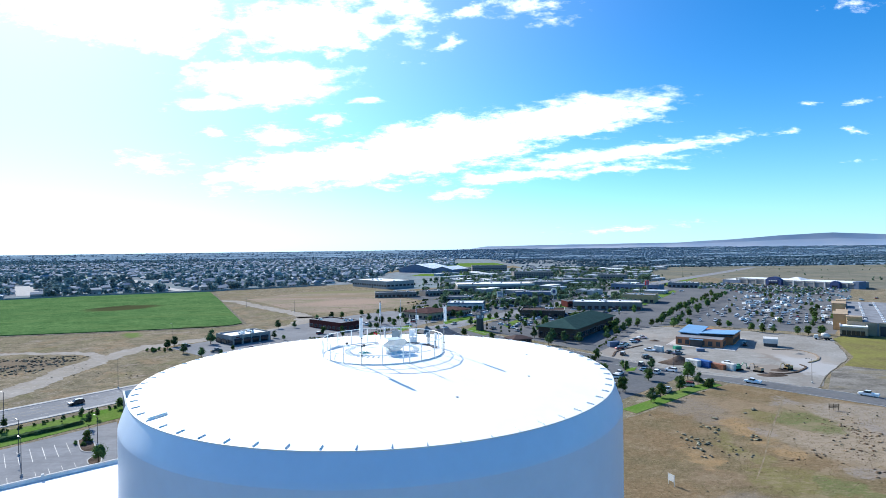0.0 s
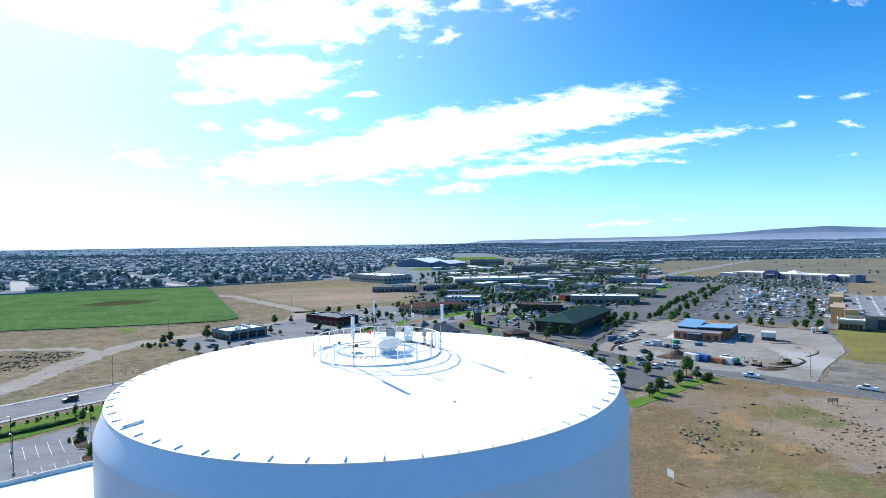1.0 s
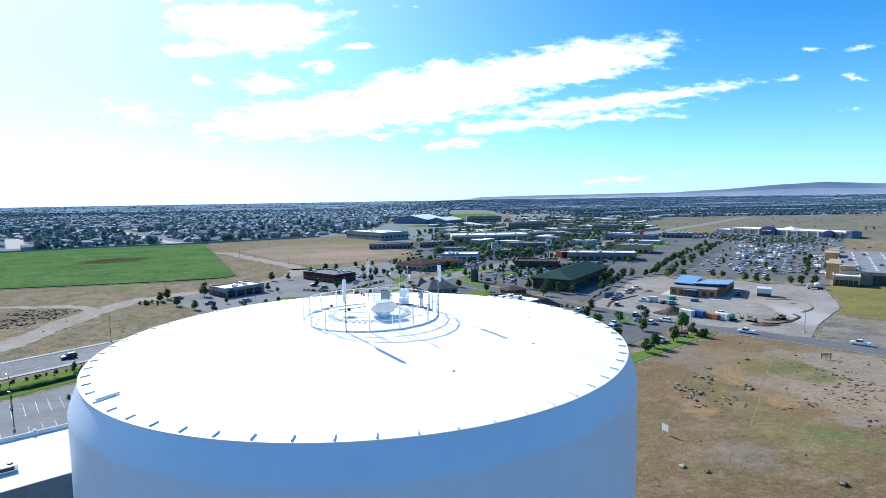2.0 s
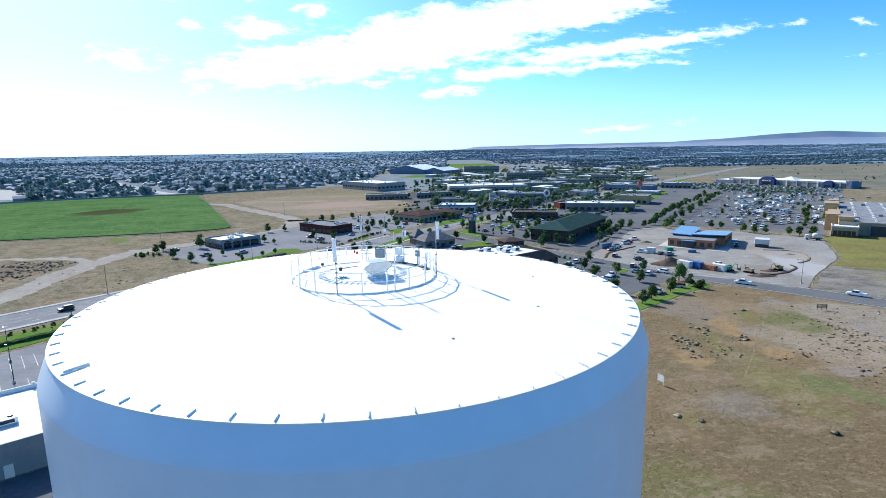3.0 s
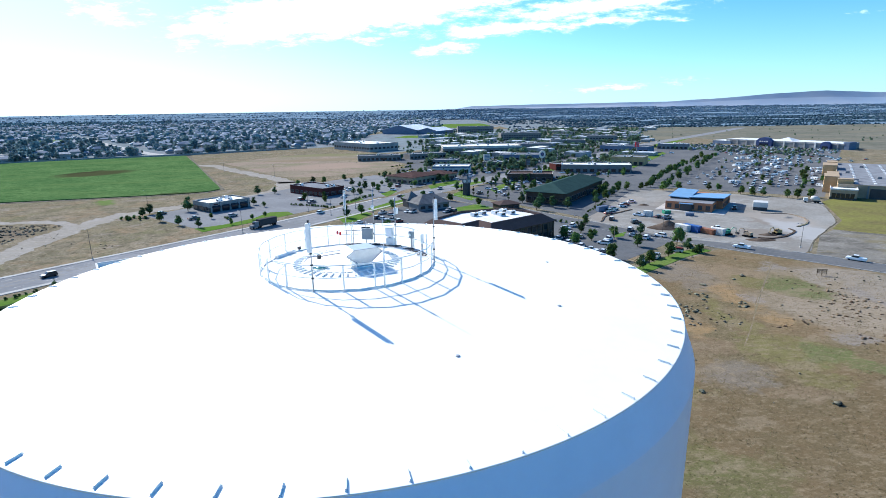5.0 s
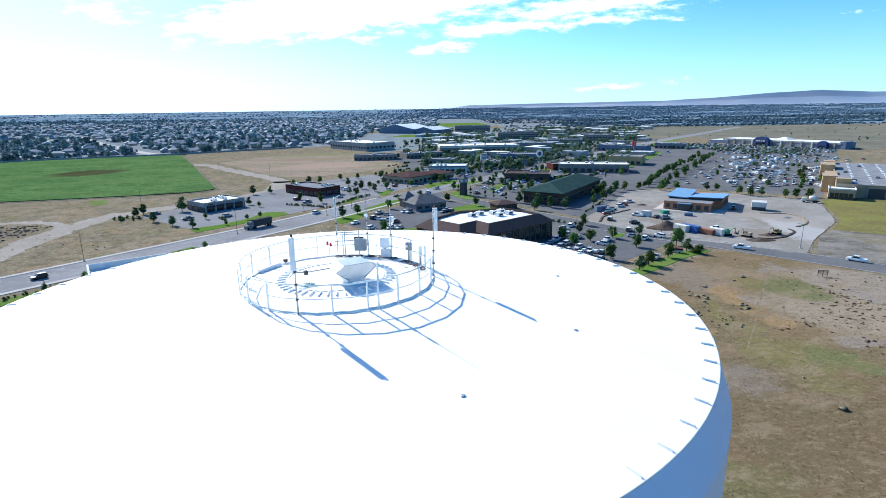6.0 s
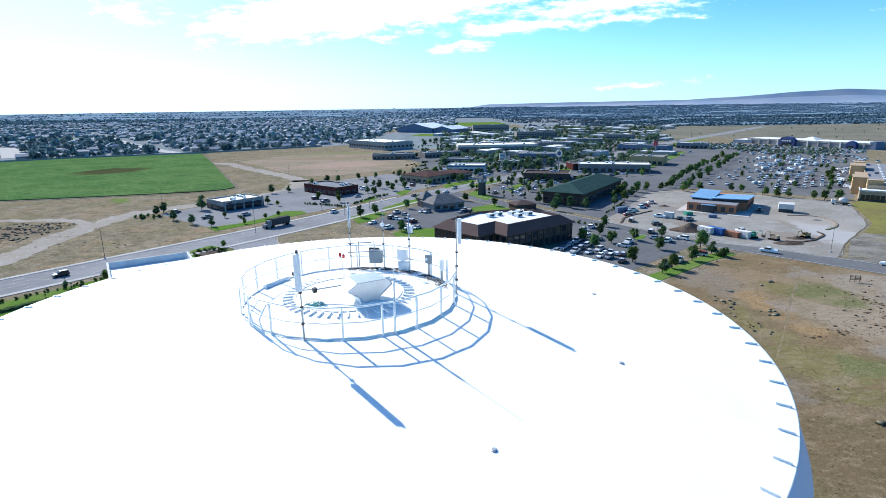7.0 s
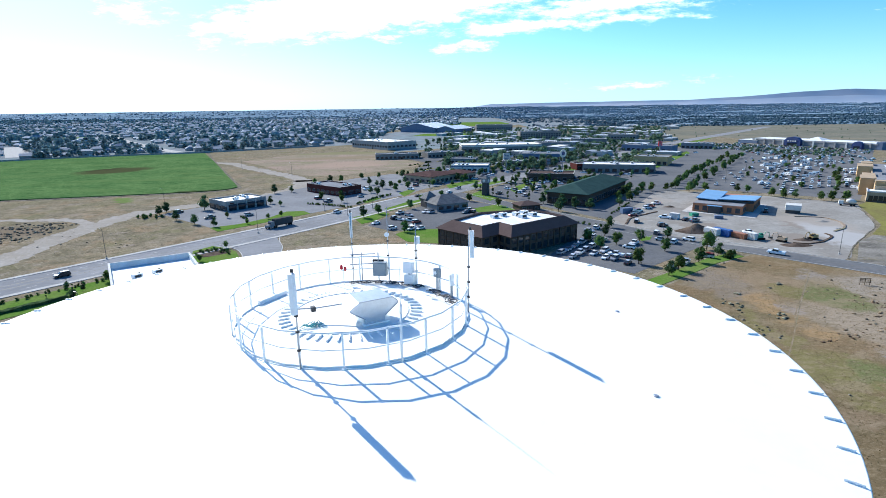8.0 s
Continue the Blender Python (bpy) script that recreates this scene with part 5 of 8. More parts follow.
def mansard_office():
    """Two-storey office with a sloping brown metal band round a white flat roof."""
    foot = [(-1.0, 186.5), (15.5, 169), (21.8, 174.8), (25.6, 169.2), (55, 192.5), (47, 205), (37, 213), (14, 206)]
    t = thing("office_building", pose(0, 0, 0), "dark brown two-storey office with a brown metal band and white roof", "building")
    cx, cy = sum(p[0] for p in foot) / 8, sum(p[1] for p in foot) / 8

    def shrink(d):
        """The outline moved inward by d along the corners' bisectors."""
        out = []
        n = len(foot)
        for i in range(n):
            a, b, c = Vector(foot[i - 1]), Vector(foot[i]), Vector(foot[(i + 1) % n])
            u, w = (b - a).normalized(), (c - b).normalized()
            n1, n2 = Vector((-u.y, u.x)), Vector((-w.y, w.x))
            k = n1 + n2
            k = k / max(0.4, k.dot(n1))
            out.append((b.x + k.x * d, b.y + k.y * d))
        return out

    part("wall", Shape().prism(shrink(0.9), 0, 7.6), M["brownwall"], t)
    low, top, inn = shrink(-0.2), shrink(4.6), shrink(5.0)
    s = Shape()
    n = len(foot)
    vs = [(x, y, 7.1) for x, y in low] + [(x, y, 10.0) for x, y in top] + [(x, y, 10.0) for x, y in inn] + [(x, y, 9.0) for x, y in inn] + [(x, y, 7.1) for x, y in shrink(0.8)]
    fs = []
    for i in range(n):
        j = (i + 1) % n
        fs += [(i, j, n + j, n + i), (n + i, n + j, 2 * n + j, 2 * n + i), (2 * n + i, 2 * n + j, 3 * n + j, 3 * n + i), (j, i, 4 * n + i, 4 * n + j)]
    part("mansard", s.add(vs, fs), M["brownroof"], t, "sloping brown metal band")
    part("roof", Shape().prism(shrink(5.01), 8.8, 9.05), M["whiteroof"], t, "white membrane roof")
    walls = shrink(0.9)
    for i in range(n):
        a, b = Vector(walls[i]), Vector(walls[(i + 1) % n])
        ln = (b - a).length
        k = int(ln // 3.2)
        ang = math.degrees(math.atan2(b.y - a.y, b.x - a.x))
        for j in range(k):
            p = a + (b - a) * ((j + 0.5) / k)
            for z, hh in ((0.6, 2.4), (4.1, 2.2)):
                m = pose(p.x, p.y, z, 0, 0, ang)
                fr = part("window", Shape().box(0, -0.02, 0, 2.2, 0.1, hh), M["darkwall"], t, m=m)
                part("pane", Shape().box(0, -0.09, 0.1, 2.0, 0.06, hh - 0.2), M["glass"], fr)
        for j in range(k + 1):
            p = a + (b - a) * (j / max(k, 1))
            part("pilaster", Shape().box(0, -0.1, 0, 0.6, 0.35, 7.1), M["brownwall"], t, m=pose(p.x, p.y, 0, 0, 0, ang))
    for x, y, a in ((22, 195, 40), (25.5, 198, 40), (31, 199, 40), (34.5, 202, 40), (33, 194.5, 40), (37.5, 198, 40)):
        hvac(x, y, 9.05, a, 3.0, 2.0, 1.3)


def clock_tower():
    t = thing("clock_tower", pose(26.5, 308, 0, 0, 0, 53), "dark stone clock tower beside the crossing", "tower")
    part("shaft", Shape().box(0, 0, 0, 3.4, 3.4, 7.5, taper=0.92), M["darkwall"], t)
    part("belfry", Shape().box(0, 0, 7.5, 3.9, 3.9, 2.6), M["greywall"], t)
    part("cap", Shape().box(0, 0, 10.1, 4.4, 4.4, 1.6, taper=0.25), M["shingle"], t)
    for r in (0, 90, 180, 270):
        part("clock_face", Shape().lathe([(0.9, 0), (0.9, 0.05), (0.7, 0.06)], 16), M["whitewall"], t, m=pose(0, 0, 8.8, 0, 0, r) @ pose(0, -1.97, 0, 90))


def site_building():
    """The unfinished building with blue roof membranes."""
    t = thing("unfinished_building", pose(133.5, 244.0, 0, 0, 0, -36), "unfinished building with orange sheathing and blue roof membrane", "building")
    # local x along the front (22 m), y to the rear (36 m)
    s = Shape().box(0, 6.0, 0, 22, 12, 4.2)
    part("front_block", s, M["orangewall"], t)
    part("front_roof", Shape().box(0, 6.0, 4.2, 21.6, 11.6, 0.12), M["greyroof"], t, "grey front roof")
    part("porch", Shape().box(-1.0, -0.5, 0, 5.5, 1.6, 3.6), M["darkwall"], t)
    part("porch_roof", Shape().box(-1.0, -0.8, 3.6, 6.5, 2.8, 0.25), M["blueroof"], t)
    part("rear_block", Shape().box(1.5, 24, 0, 25, 24, 4.7), M["orangewall"], t)
    for cx, w, z, tilt in ((-6.5, 10.5, 5.6, 5), (6.5, 16.5, 5.1, -5)):
        m = pose(cx, 21, z, tilt * 0.5, tilt * 0.4, 0)
        part("roof_plane", Shape().box(0, 0, 0, w, 24, 0.35), M["blueroof"], t, "blue roof membrane", m=m)
        part("clerestory", Shape().box(cx, 10.5, 4.32, w - 1.5, 0.5, 0.9), M["darkwall"], t)
    for i in range(6):
        x = -9 + i * 3.6
        if abs(x + 1) > 2.5:
            part("opening", Shape().box(x, -0.03, 0.9, 2.0, 0.1, 2.2), M["darkwall"], t, "dark unglazed opening")
    for i in range(7):
        part("opening", Shape().box(14.03, 13.5 + i * 3.2, 0.9, 0.1, 1.7, 2.2), M["darkwall"], t)
    for i in range(3):
        part("opening", Shape().box(11.03, 2.5 + i * 3.2, 0.9, 0.1, 1.7, 2.2), M["darkwall"], t)
    part("slab", Shape().box(1, 17, 0.02, 32, 42, 0.12), M["concrete"], t, "pale concrete apron")


def long_store():
    """Big-box store with stepped ochre parapets and rows of skylights."""
    t = thing("ochre_store", pose(229, 276, 0, 0, 0, 54.3), "large ochre store with stepped parapets and rows of skylights", "building")
    L_, D_ = 140.0, -95.0                     # local x away along the facade, y to the right
    part("wall", Shape().box(L_ / 2 + 4, D_ / 2 - 3, 0, L_, -D_, 6.6), M["tanwall"], t)
    part("roof", Shape().box(L_ / 2 + 4, D_ / 2 - 3, 6.6, L_ - 1, -D_ - 1, 0.25), M["greyroof"], t)
    part("parapet", Shape().box(4.2, D_ / 2 - 3, 6.6, 0.5, -D_, 0.7).box(L_ / 2 + 4, -3.2, 6.6, L_, 0.5, 0.9), M["tanwall"], t, "low tan parapet")
    # the flat white annex at the near corner
    part("annex_wall", Shape().box(-0.5, -5.9, 0, 12.4, 12.2, 5.2), M["tanwall"], t, "tan annex with a dark shopfront")
    part("annex_base", Shape().box(-6.75, -5.9, 0, 0.16, 12.3, 1.1), M["darkwall"], t)
    part("annex_roof", Shape().box(-0.5, -5.9, 5.2, 12.0, 11.8, 0.12), M["whiteroof"], t, "white annex roof")
    part("annex_parapet", Shape().box(-6.6, -5.9, 5.2, 0.4, 12.4, 0.7).box(-0.5, 0.2, 5.2, 12.4, 0.4, 0.7).box(-0.5, -12.0, 5.2, 12.4, 0.4, 0.7), M["whitewall"], t, "white parapet of the annex")
    for i in range(5):
        part("window", Shape().box(-6.78, -1.6 - i * 2.1, 0.7, 0.14, 1.8, 2.7), M["glass"], t)
    # raised ochre blocks along the front
    for x, y, w, h, d in ((9, -6.4, 5, 9.6, 7.0), (28, 0.0, 17, 9.4, 7.0), (60, -1.0, 14, 7.6, 6.0), (96, 0.5, 20, 9.8, 8.0), (132, -1.0, 12, 8.6, 6.0)):
        b = part("facade_block", Shape().box(x, y, 0, w, d, h), M["ochre"], t, "ochre stucco entrance block")
        part("cornice", Shape().box(x, y, h, w + 0.5, d + 0.5, 0.3), M["tanwall"], b)
        part("entrance", Shape().box(x, y + d / 2 + 0.03, 0, w * 0.5, 0.12, 3.2), M["glass"], b)
    part("wing_wall", Shape().box(14, -9.9, 6.6, 14, 0.5, 2.2), M["ochre"], t, "ochre wing wall on the roof")
    for i in range(9):
        part("wall_pier", Shape().box(3.8, -17 - i * 9.2, 0, 0.5, 0.8, 7.0), M["greywall"], t)
        part("wall_panel", Shape().box(3.9, -21.6 - i * 9.2, 0.0, 0.12, 7.4, 5.4), M["darkwall"], t, "dark grey wall panel")
    sky = Shape().box(0, 0, 0, 2.6, 1.5, 0.4, taper=0.8).data("skylight", M["whiteroof"])
    for i in range(13):
        for j in range(10):
            part("skylight", sky, None, t, m=pose(14 + i * 9.8 + (j % 2) * 2.0, -12 - j * 8.6, 6.83))
    unit = Shape().box(0, 0, 0, 2.6, 2.2, 1.3).data("roof_unit", M["greywall"])
    for x, y in ((26, -12), (44, -24), (70, -9), (88, -40), (112, -18), (60, -60)):
        part("roof_unit", unit, None, t, m=pose(x, y, 6.83))


def warehouse_store():
    """Long blue and white store beyond the great car park."""
    ang = math.degrees(math.atan2(-0.878, 0.478))
    t = thing("blue_store", pose(433, 643, 0, 0, 0, ang), "long white-roofed store with navy gables beyond the car park", "building")
    part("wall", Shape().box(-1, 18, 0, 140, 34, 6.6), M["greywall"], t)
    part("roof", Shape().box(-1, 18, 6.6, 139, 33, 0.3), M["whiteroof"], t)
    part("fascia", Shape().box(-1, 0.8, 5.0, 140.4, 0.4, 1.7), M["paleband"], t)
    part("garden_wing", Shape().box(-77, 20, 0, 26, 40, 4.2), M["bluewall"], t, "low pale garden wing")
    part("wing_roof", Shape().box(-77, 20, 4.2, 26.4, 40.4, 0.25), M["whiteroof"], t)
    part("end_block", Shape().box(71, 9, 0, 6, 16, 8.4), M["bluewall"], t, "taller end block")
    for i in range(12):
        part("pier", Shape().box(-67 + i * 11.8, 0.6, 0, 1.6, 0.9, 6.9), M["whitewall"] if i % 3 == 0 else M["paleband"], t)
    for x, w, h in ((-18, 19, 11.0), (52, 10, 8.6)):
        g_ = part("gable", Shape().prism([(-w / 2, 0), (w / 2, 0), (w / 2, h * 0.62), (w * 0.3, h * 0.9), (0, h), (-w * 0.3, h * 0.9), (-w / 2, h * 0.62)], -2.5, 3, pose(x, -1.5, 0, 90, 0, 0)), M["navy"], t, "navy entrance gable")
        part("doorway", Shape().box(x, -4.6, 0, w * 0.6, 0.2, 3.4), M["glass"], g_)
    part("sign_panel", Shape().box(-18, -4.7, 4.6, 13, 0.3, 2.4), M["navy"], t, "navy sign panel with white marks")
    for i in range(4):
        part("sign_bar", Shape().box(-22.2 + i * 2.8, -4.9, 5.1, 1.9, 0.16, 1.3), M["whitewall"], t)
    part("canopy_roof", Shape().box(-2, 20, 6.9, 20, 20, 3.4, taper=0.1), M["whiteroof"], t)


def hall():
    t = thing("warehouse", pose(-22, 1168, 0, 0, 0, -30), "very large pale-roofed warehouse in the distance", "building")
    for cx, w, d, h, r in ((-16, 84, 80, 9, 9), (48, 46, 70, 7, 6)):
        s = Shape()
        vs = [(-w / 2, -d / 2, 0), (w / 2, -d / 2, 0), (w / 2, d / 2, 0), (-w / 2, d / 2, 0), (-w / 2, -d / 2, h), (w / 2, -d / 2, h), (w / 2, d / 2, h), (-w / 2, d / 2, h), (0, -d / 2, h + r), (0, d / 2, h + r)]
        part("wall", s.add(vs, [(0, 1, 5, 8, 4), (1, 2, 6, 5), (2, 3, 7, 9, 6), (3, 0, 4, 7)], pose(cx, 0, 0)), M["bluewall"], t)
        e = 1.0
        vs = [(-w / 2 - e, -d / 2 - e, h - 0.1), (0, -d / 2 - e, h + r + 0.1), (w / 2 + e, -d / 2 - e, h - 0.1), (-w / 2 - e, d / 2 + e, h - 0.1), (0, d / 2 + e, h + r + 0.1), (w / 2 + e, d / 2 + e, h - 0.1)]
        vs += [(x, y, z + 0.35) for x, y, z in vs]
        fs = [(0, 1, 4, 3), (1, 2, 5, 4), (9, 10, 7, 6), (10, 11, 8, 7), (0, 6, 7, 1), (1, 7, 8, 2), (3, 4, 10, 9), (4, 5, 11, 10), (0, 3, 9, 6), (2, 8, 11, 5)]
        part("roof", Shape().add(vs, fs, pose(cx, 0, 0)), M["galvpaint"], t)


def awning_shop():
    """Single-storey shop: pale upper walls, dark base, dark awnings, white roof."""
    w, d, h = 17.7, 23.7, 5.0
    t = box_building(-111, 279, -41, w, d, h, "paleband", "whiteroof", "single-storey shop with dark awnings, dark base and white roof", ((0, 3, 0.8, 1.9),), 4, seed=1)
    s = Shape()
    for sx, sy, cx, cy in ((w + 0.1, 0.06, 0, -d / 2 - 0.03), (0.06, d, w / 2 + 0.03, 0), (w + 0.1, 0.06, 0, d / 2 + 0.03), (0.06, d, -w / 2 - 0.03, 0)):
        s.box(cx, cy, 0, sx, sy, 2.5)
    part("base_cladding", s, M["darkwall"], t, "dark brick base")
    for i, y in enumerate((-8.2, -2.9, 2.4, 7.7)):
        m = pose(w / 2, y, 0)
        part("awning", Shape().add([(0.05, -2.1, 3.3), (1.5, -2.1, 2.5), (1.5, -2.1, 2.35), (0.05, -2.1, 2.35), (0.05, 2.1, 3.3), (1.5, 2.1, 2.5), (1.5, 2.1, 2.35), (0.05, 2.1, 2.35)],
                                   [(0, 1, 2, 3), (7, 6, 5, 4), (0, 4, 5, 1), (1, 5, 6, 2), (2, 6, 7, 3), (3, 7, 4, 0)]), M["darkplastic"], t, "dark canvas awning", m=m)
        part("shopfront", Shape().box(0.06, 0, 0.1, 0.1, 3.6, 2.2), M["glass"], t, m=m)
        part("sign_bar", Shape().box(0.05, 0, 3.6, 0.1, 2.4, 0.6), M["redwall" if i == 0 else "greywall"], t, m=m)
    for y in (-10.9, -5.5, -0.2, 5.1, 10.8):
        part("pier", Shape().box(w / 2 + 0.15, y, 0, 0.4, 0.9, h + 0.25), M["paleband"], t)


def neighbours():
    hv = box_building
    awning_shop()
    hv(-68, 327, -41, 33, 17, 5.4, "redwall", "greyroof", "dark red single-storey restaurant with a flat roof", ((0, 7, 0.9, 1.6), (1, 3, 0.9, 1.6)), 3, seed=2)
    hip_building(-8, 378, 49, 28, 26, 4.8, 2.6, "tanwall", "redroof", "tan building with a red-brown hipped roof", wins=((0, 6, 0.9, 1.6), (3, 5, 0.9, 1.6)))
    hip_building(12, 392, 49, 14, 22, 4.4, 2.2, "tanwall", "redroof", "tan wing with a red-brown hipped roof")
    hv(-79, 712, -50, 84, 44, 10, "paleband", "whiteroof", "wide tan industrial building with a white roof", ((0, 14, 3, 2.2), (1, 7, 3, 2.2)), 6, seed=3)
    hip_building(3, 267, 28, 18, 14, 3.4, 4.2, "greywall", "shingle", "grey-shingled bank with a hipped roof", wins=((0, 4, 0.8, 1.5), (1, 3, 0.8, 1.5)), ridge=3)
    hip_building(-6, 272, 28, 7, 7, 4.5, 4.0, "darkwall", "shingle", "stone entrance tower with a shingled roof", over=0.5, wins=())
    hip_building(86, 300, 56, 68, 22, 6.4, 4.2, "brownwall", "greenroof", "long brown building with a green metal hipped roof", 1.5, ((3, 6, 1, 2.4), (0, 18, 1, 2.4)), ridge=24)
    hip_building(44, 260, 20, 11, 9, 2.9, 1.8, "brownwall", "brownroof", "small brown kiosk with a hipped roof", wins=((0, 3, 0.8, 1.2),))
    hv(23, 432, -8, 30, 20, 6, "whitewall", "whiteroof", "white shop with a blue-grey front", ((0, 7, 0.6, 2.4),), 3, band=(4.6, 1.0, "bluewall"), seed=4)
    hv(78, 375, -14, 32, 20, 5.5, "brownwall", "brownroof", "long brown shop with a flat roof", ((0, 8, 0.6, 2.2),), 3, seed=5)
    hv(139, 420, -14, 54, 22, 6.5, "taupe", "whiteroof", "pale shop row with a white roof", ((0, 10, 0.6, 2.4),), 5, seed=6)
    hv(186, 472, -30, 28, 24, 7.5, "ochre", "greyroof", "ochre shop with a raised front", ((0, 6, 0.6, 2.6),), 3, seed=7)
    hv(66, 640, 2, 92, 46, 8.5, "taupe", "whiteroof", "wide shop building with a white roof", ((0, 14, 0.8, 3),), 7, band=(6.4, 1.6, "whitewall"), seed=8)
    hv(150, 866, 4, 64, 22, 12, "taupe", "greyroof", "tall tan hotel of four storeys", ((0, 16, 1, 1.6), (0, 16, 4, 1.6), (0, 16, 7, 1.6)), 3, seed=9)
    hv(102, 1140, 2, 74, 24, 14, "taupe", "whiteroof", "pale long hotel far off", ((0, 16, 2, 2), (0, 16, 6, 2)), 2, seed=10)
    hv(-48, 556, 8, 44, 18, 5.5, "taupe", "greyroof", "low tan row of shops", ((0, 10, 0.6, 2.2),), 3, seed=11)
    hv(0, 572, 24, 42, 18, 5.5, "taupe", "greyroof", "low tan shop row with awnings", ((0, 10, 0.6, 2.2),), 3, seed=12)
    hv(98, 528, -12, 44, 24, 6.5, "bluewall", "greyroof", "blue-grey shop with a flat roof", ((0, 9, 0.6, 2.4),), 4, seed=13)
    hv(136, 676, 0, 40, 26, 7.5, "greywall", "greyroof", "grey shop with a tall front", ((0, 8, 0.6, 2.6),), 4, seed=14)
    hv(118, 440, 10, 20, 14, 5.2, "redwall", "greyroof", "small dark red shop on asphalt", ((0, 4, 0.6, 2.2),), 2, seed=15)
    hv(232, 610, -40, 56, 20, 7, "bluewall", "greyroof", "long blue-grey shop row", ((0, 10, 0.6, 2.4),), 4, seed=16)
    hv(300, 640, -30, 34, 18, 6.5, "greywall", "whiteroof", "grey shop with a pale roof", ((0, 7, 0.6, 2.4),), 3, seed=17)
    hv(196, 740, -10, 46, 22, 7, "taupe", "greyroof", "tan shop with a flat roof", ((0, 8, 0.6, 2.4),), 3, seed=18)
    hv(262, 800, -30, 40, 20, 9, "taupe", "greyroof", "tan inn with a flat roof", ((0, 9, 0.8, 1.6), (0, 9, 4, 1.6)), 3, seed=19)
    hv(20, 500, -12, 24, 18, 5, "greywall", "greyroof", "small grey flat-roofed shop", ((0, 5, 0.6, 2.2),), 2, seed=20)
    hv(64, 470, -12, 22, 16, 5, "taupe", "greyroof", "small tan flat-roofed restaurant", ((0, 5, 0.6, 2.2),), 2, seed=21)
    mansard_office()
    clock_tower()
    site_building()
    long_store()
    warehouse_store()
    hall()


def parapet_building(poly, h, par, label):
    """White flat-roofed building with a parapet; poly runs counter-clockwise."""
    t = thing("utility_building", pose(0, 0, 0), label, "building")
    s = Shape()
    n = len(poly)
    cap = Shape()
    for i in range(n):
        a, b = Vector(poly[i]), Vector(poly[(i + 1) % n])
        u = (b - a).normalized()
        nn = Vector((-u.y, u.x))
        s.prism([tuple(a), tuple(b), tuple(b + nn * 0.35 - u * 0.35), tuple(a + nn * 0.35 + u * 0.35)], 0, h + par)
        cap.prism([tuple(a - nn * 0.06 - u * 0.06), tuple(b - nn * 0.06 + u * 0.06), tuple(b + nn * 0.41 - u * 0.41), tuple(a + nn * 0.41 + u * 0.41)], h + par, h + par + 0.08)
    part("wall", s, M["greywall"], t, "grey painted block wall")
    lining = Shape()
    for i in range(n):
        a, b = Vector(poly[i]), Vector(poly[(i + 1) % n])
        u = (b - a).normalized()
        nn = Vector((-u.y, u.x))
        lining.prism([tuple(a + nn * 0.355 + u * 0.4), tuple(b + nn * 0.355 - u * 0.4), tuple(b + nn * 0.5 - u * 0.55), tuple(a + nn * 0.5 + u * 0.55)], h - 0.01, h + par - 0.02)
    part("parapet_lining", lining, M["whiteroof"], t, "white membrane up the parapet")
    part("coping", cap, M["whitewall"], t, "white metal coping")
    c = sum((Vector(p) for p in poly), Vector((0, 0))) / n
    part("roof", Shape().prism([tuple(c + (Vector(p) - c) * 0.97) for p in poly], h - 0.3, h), M["whiteroof"], t, "bright white membrane roof")
    return t


neighbours()
parapet_building([(-102, 145.3), (-85.8, 120), (-66.1, 132.8), (-82.3, 158)], 4.2, 1.8, "grey block building with a tall parapet and bright white roof")
_b = parapet_building([(-106.5, 53.4), (-89.5, 33.7), (-36, 80), (-53, 99.6)], 5.3, 0.7, "long grey building with a bright white roof beside the tank")
part("door", Shape().box(0, -0.05, 0, 1.3, 0.12, 2.3), M["whitewall"], _b, "pale steel door", m=pose(-66.4, 53.75, 0, 0, 0, 40.9))
for _d in (0.28, 0.52, 0.83):
    _p = Vector((-106.5, 53.4)).lerp(Vector((-53, 99.6)), _d)
    part("parapet_block", Shape().box(0, -0.3, 5.98, 0.5, 0.75, 0.5), M["whitewall"], _b, "white block on the parapet", m=pose(_p.x, _p.y, 0, 0, 0, 40.8))
# dark sheet added where the long building's shadow falls, to extend its shade
flat("service_yard", [(-95, 27), (-60, 20), (-15, 62), (-33, 83)], 0.03, M["asphalt"], "dark asphalt sheet that deepens the long building's shade")
hvac(-88, 136, 4.2, 55, 2.6, 1.8, 1.2)
hvac(-84.5, 141, 4.2, 55, 2.6, 1.8, 1.0)
hvac(-72.5, 62, 5.3, 41, 3.4, 2.2, 1.0)
hvac(-60, 78, 5.3, 41, 2.4, 1.6, 1.0)
# ---- trees, vehicles and street furniture ----
ICO = bmesh.new()
bmesh.ops.create_icosphere(ICO, subdivisions=1, radius=1.0)
ICO.verts.ensure_lookup_table()
ICO_V = np.array([tuple(v.co) for v in ICO.verts])
ICO_F = np.array([[v.index for v in f.verts] for f in ICO.faces])
bmesh.ops.delete(ICO, geom=ICO.verts[:], context="VERTS")
bmesh.ops.create_icosphere(ICO, subdivisions=2, radius=1.0)
ICO.verts.ensure_lookup_table()
ICO2_V = np.array([tuple(v.co) for v in ICO.verts])
ICO2_F = np.array([[v.index for v in f.verts] for f in ICO.faces])
ICO.free()


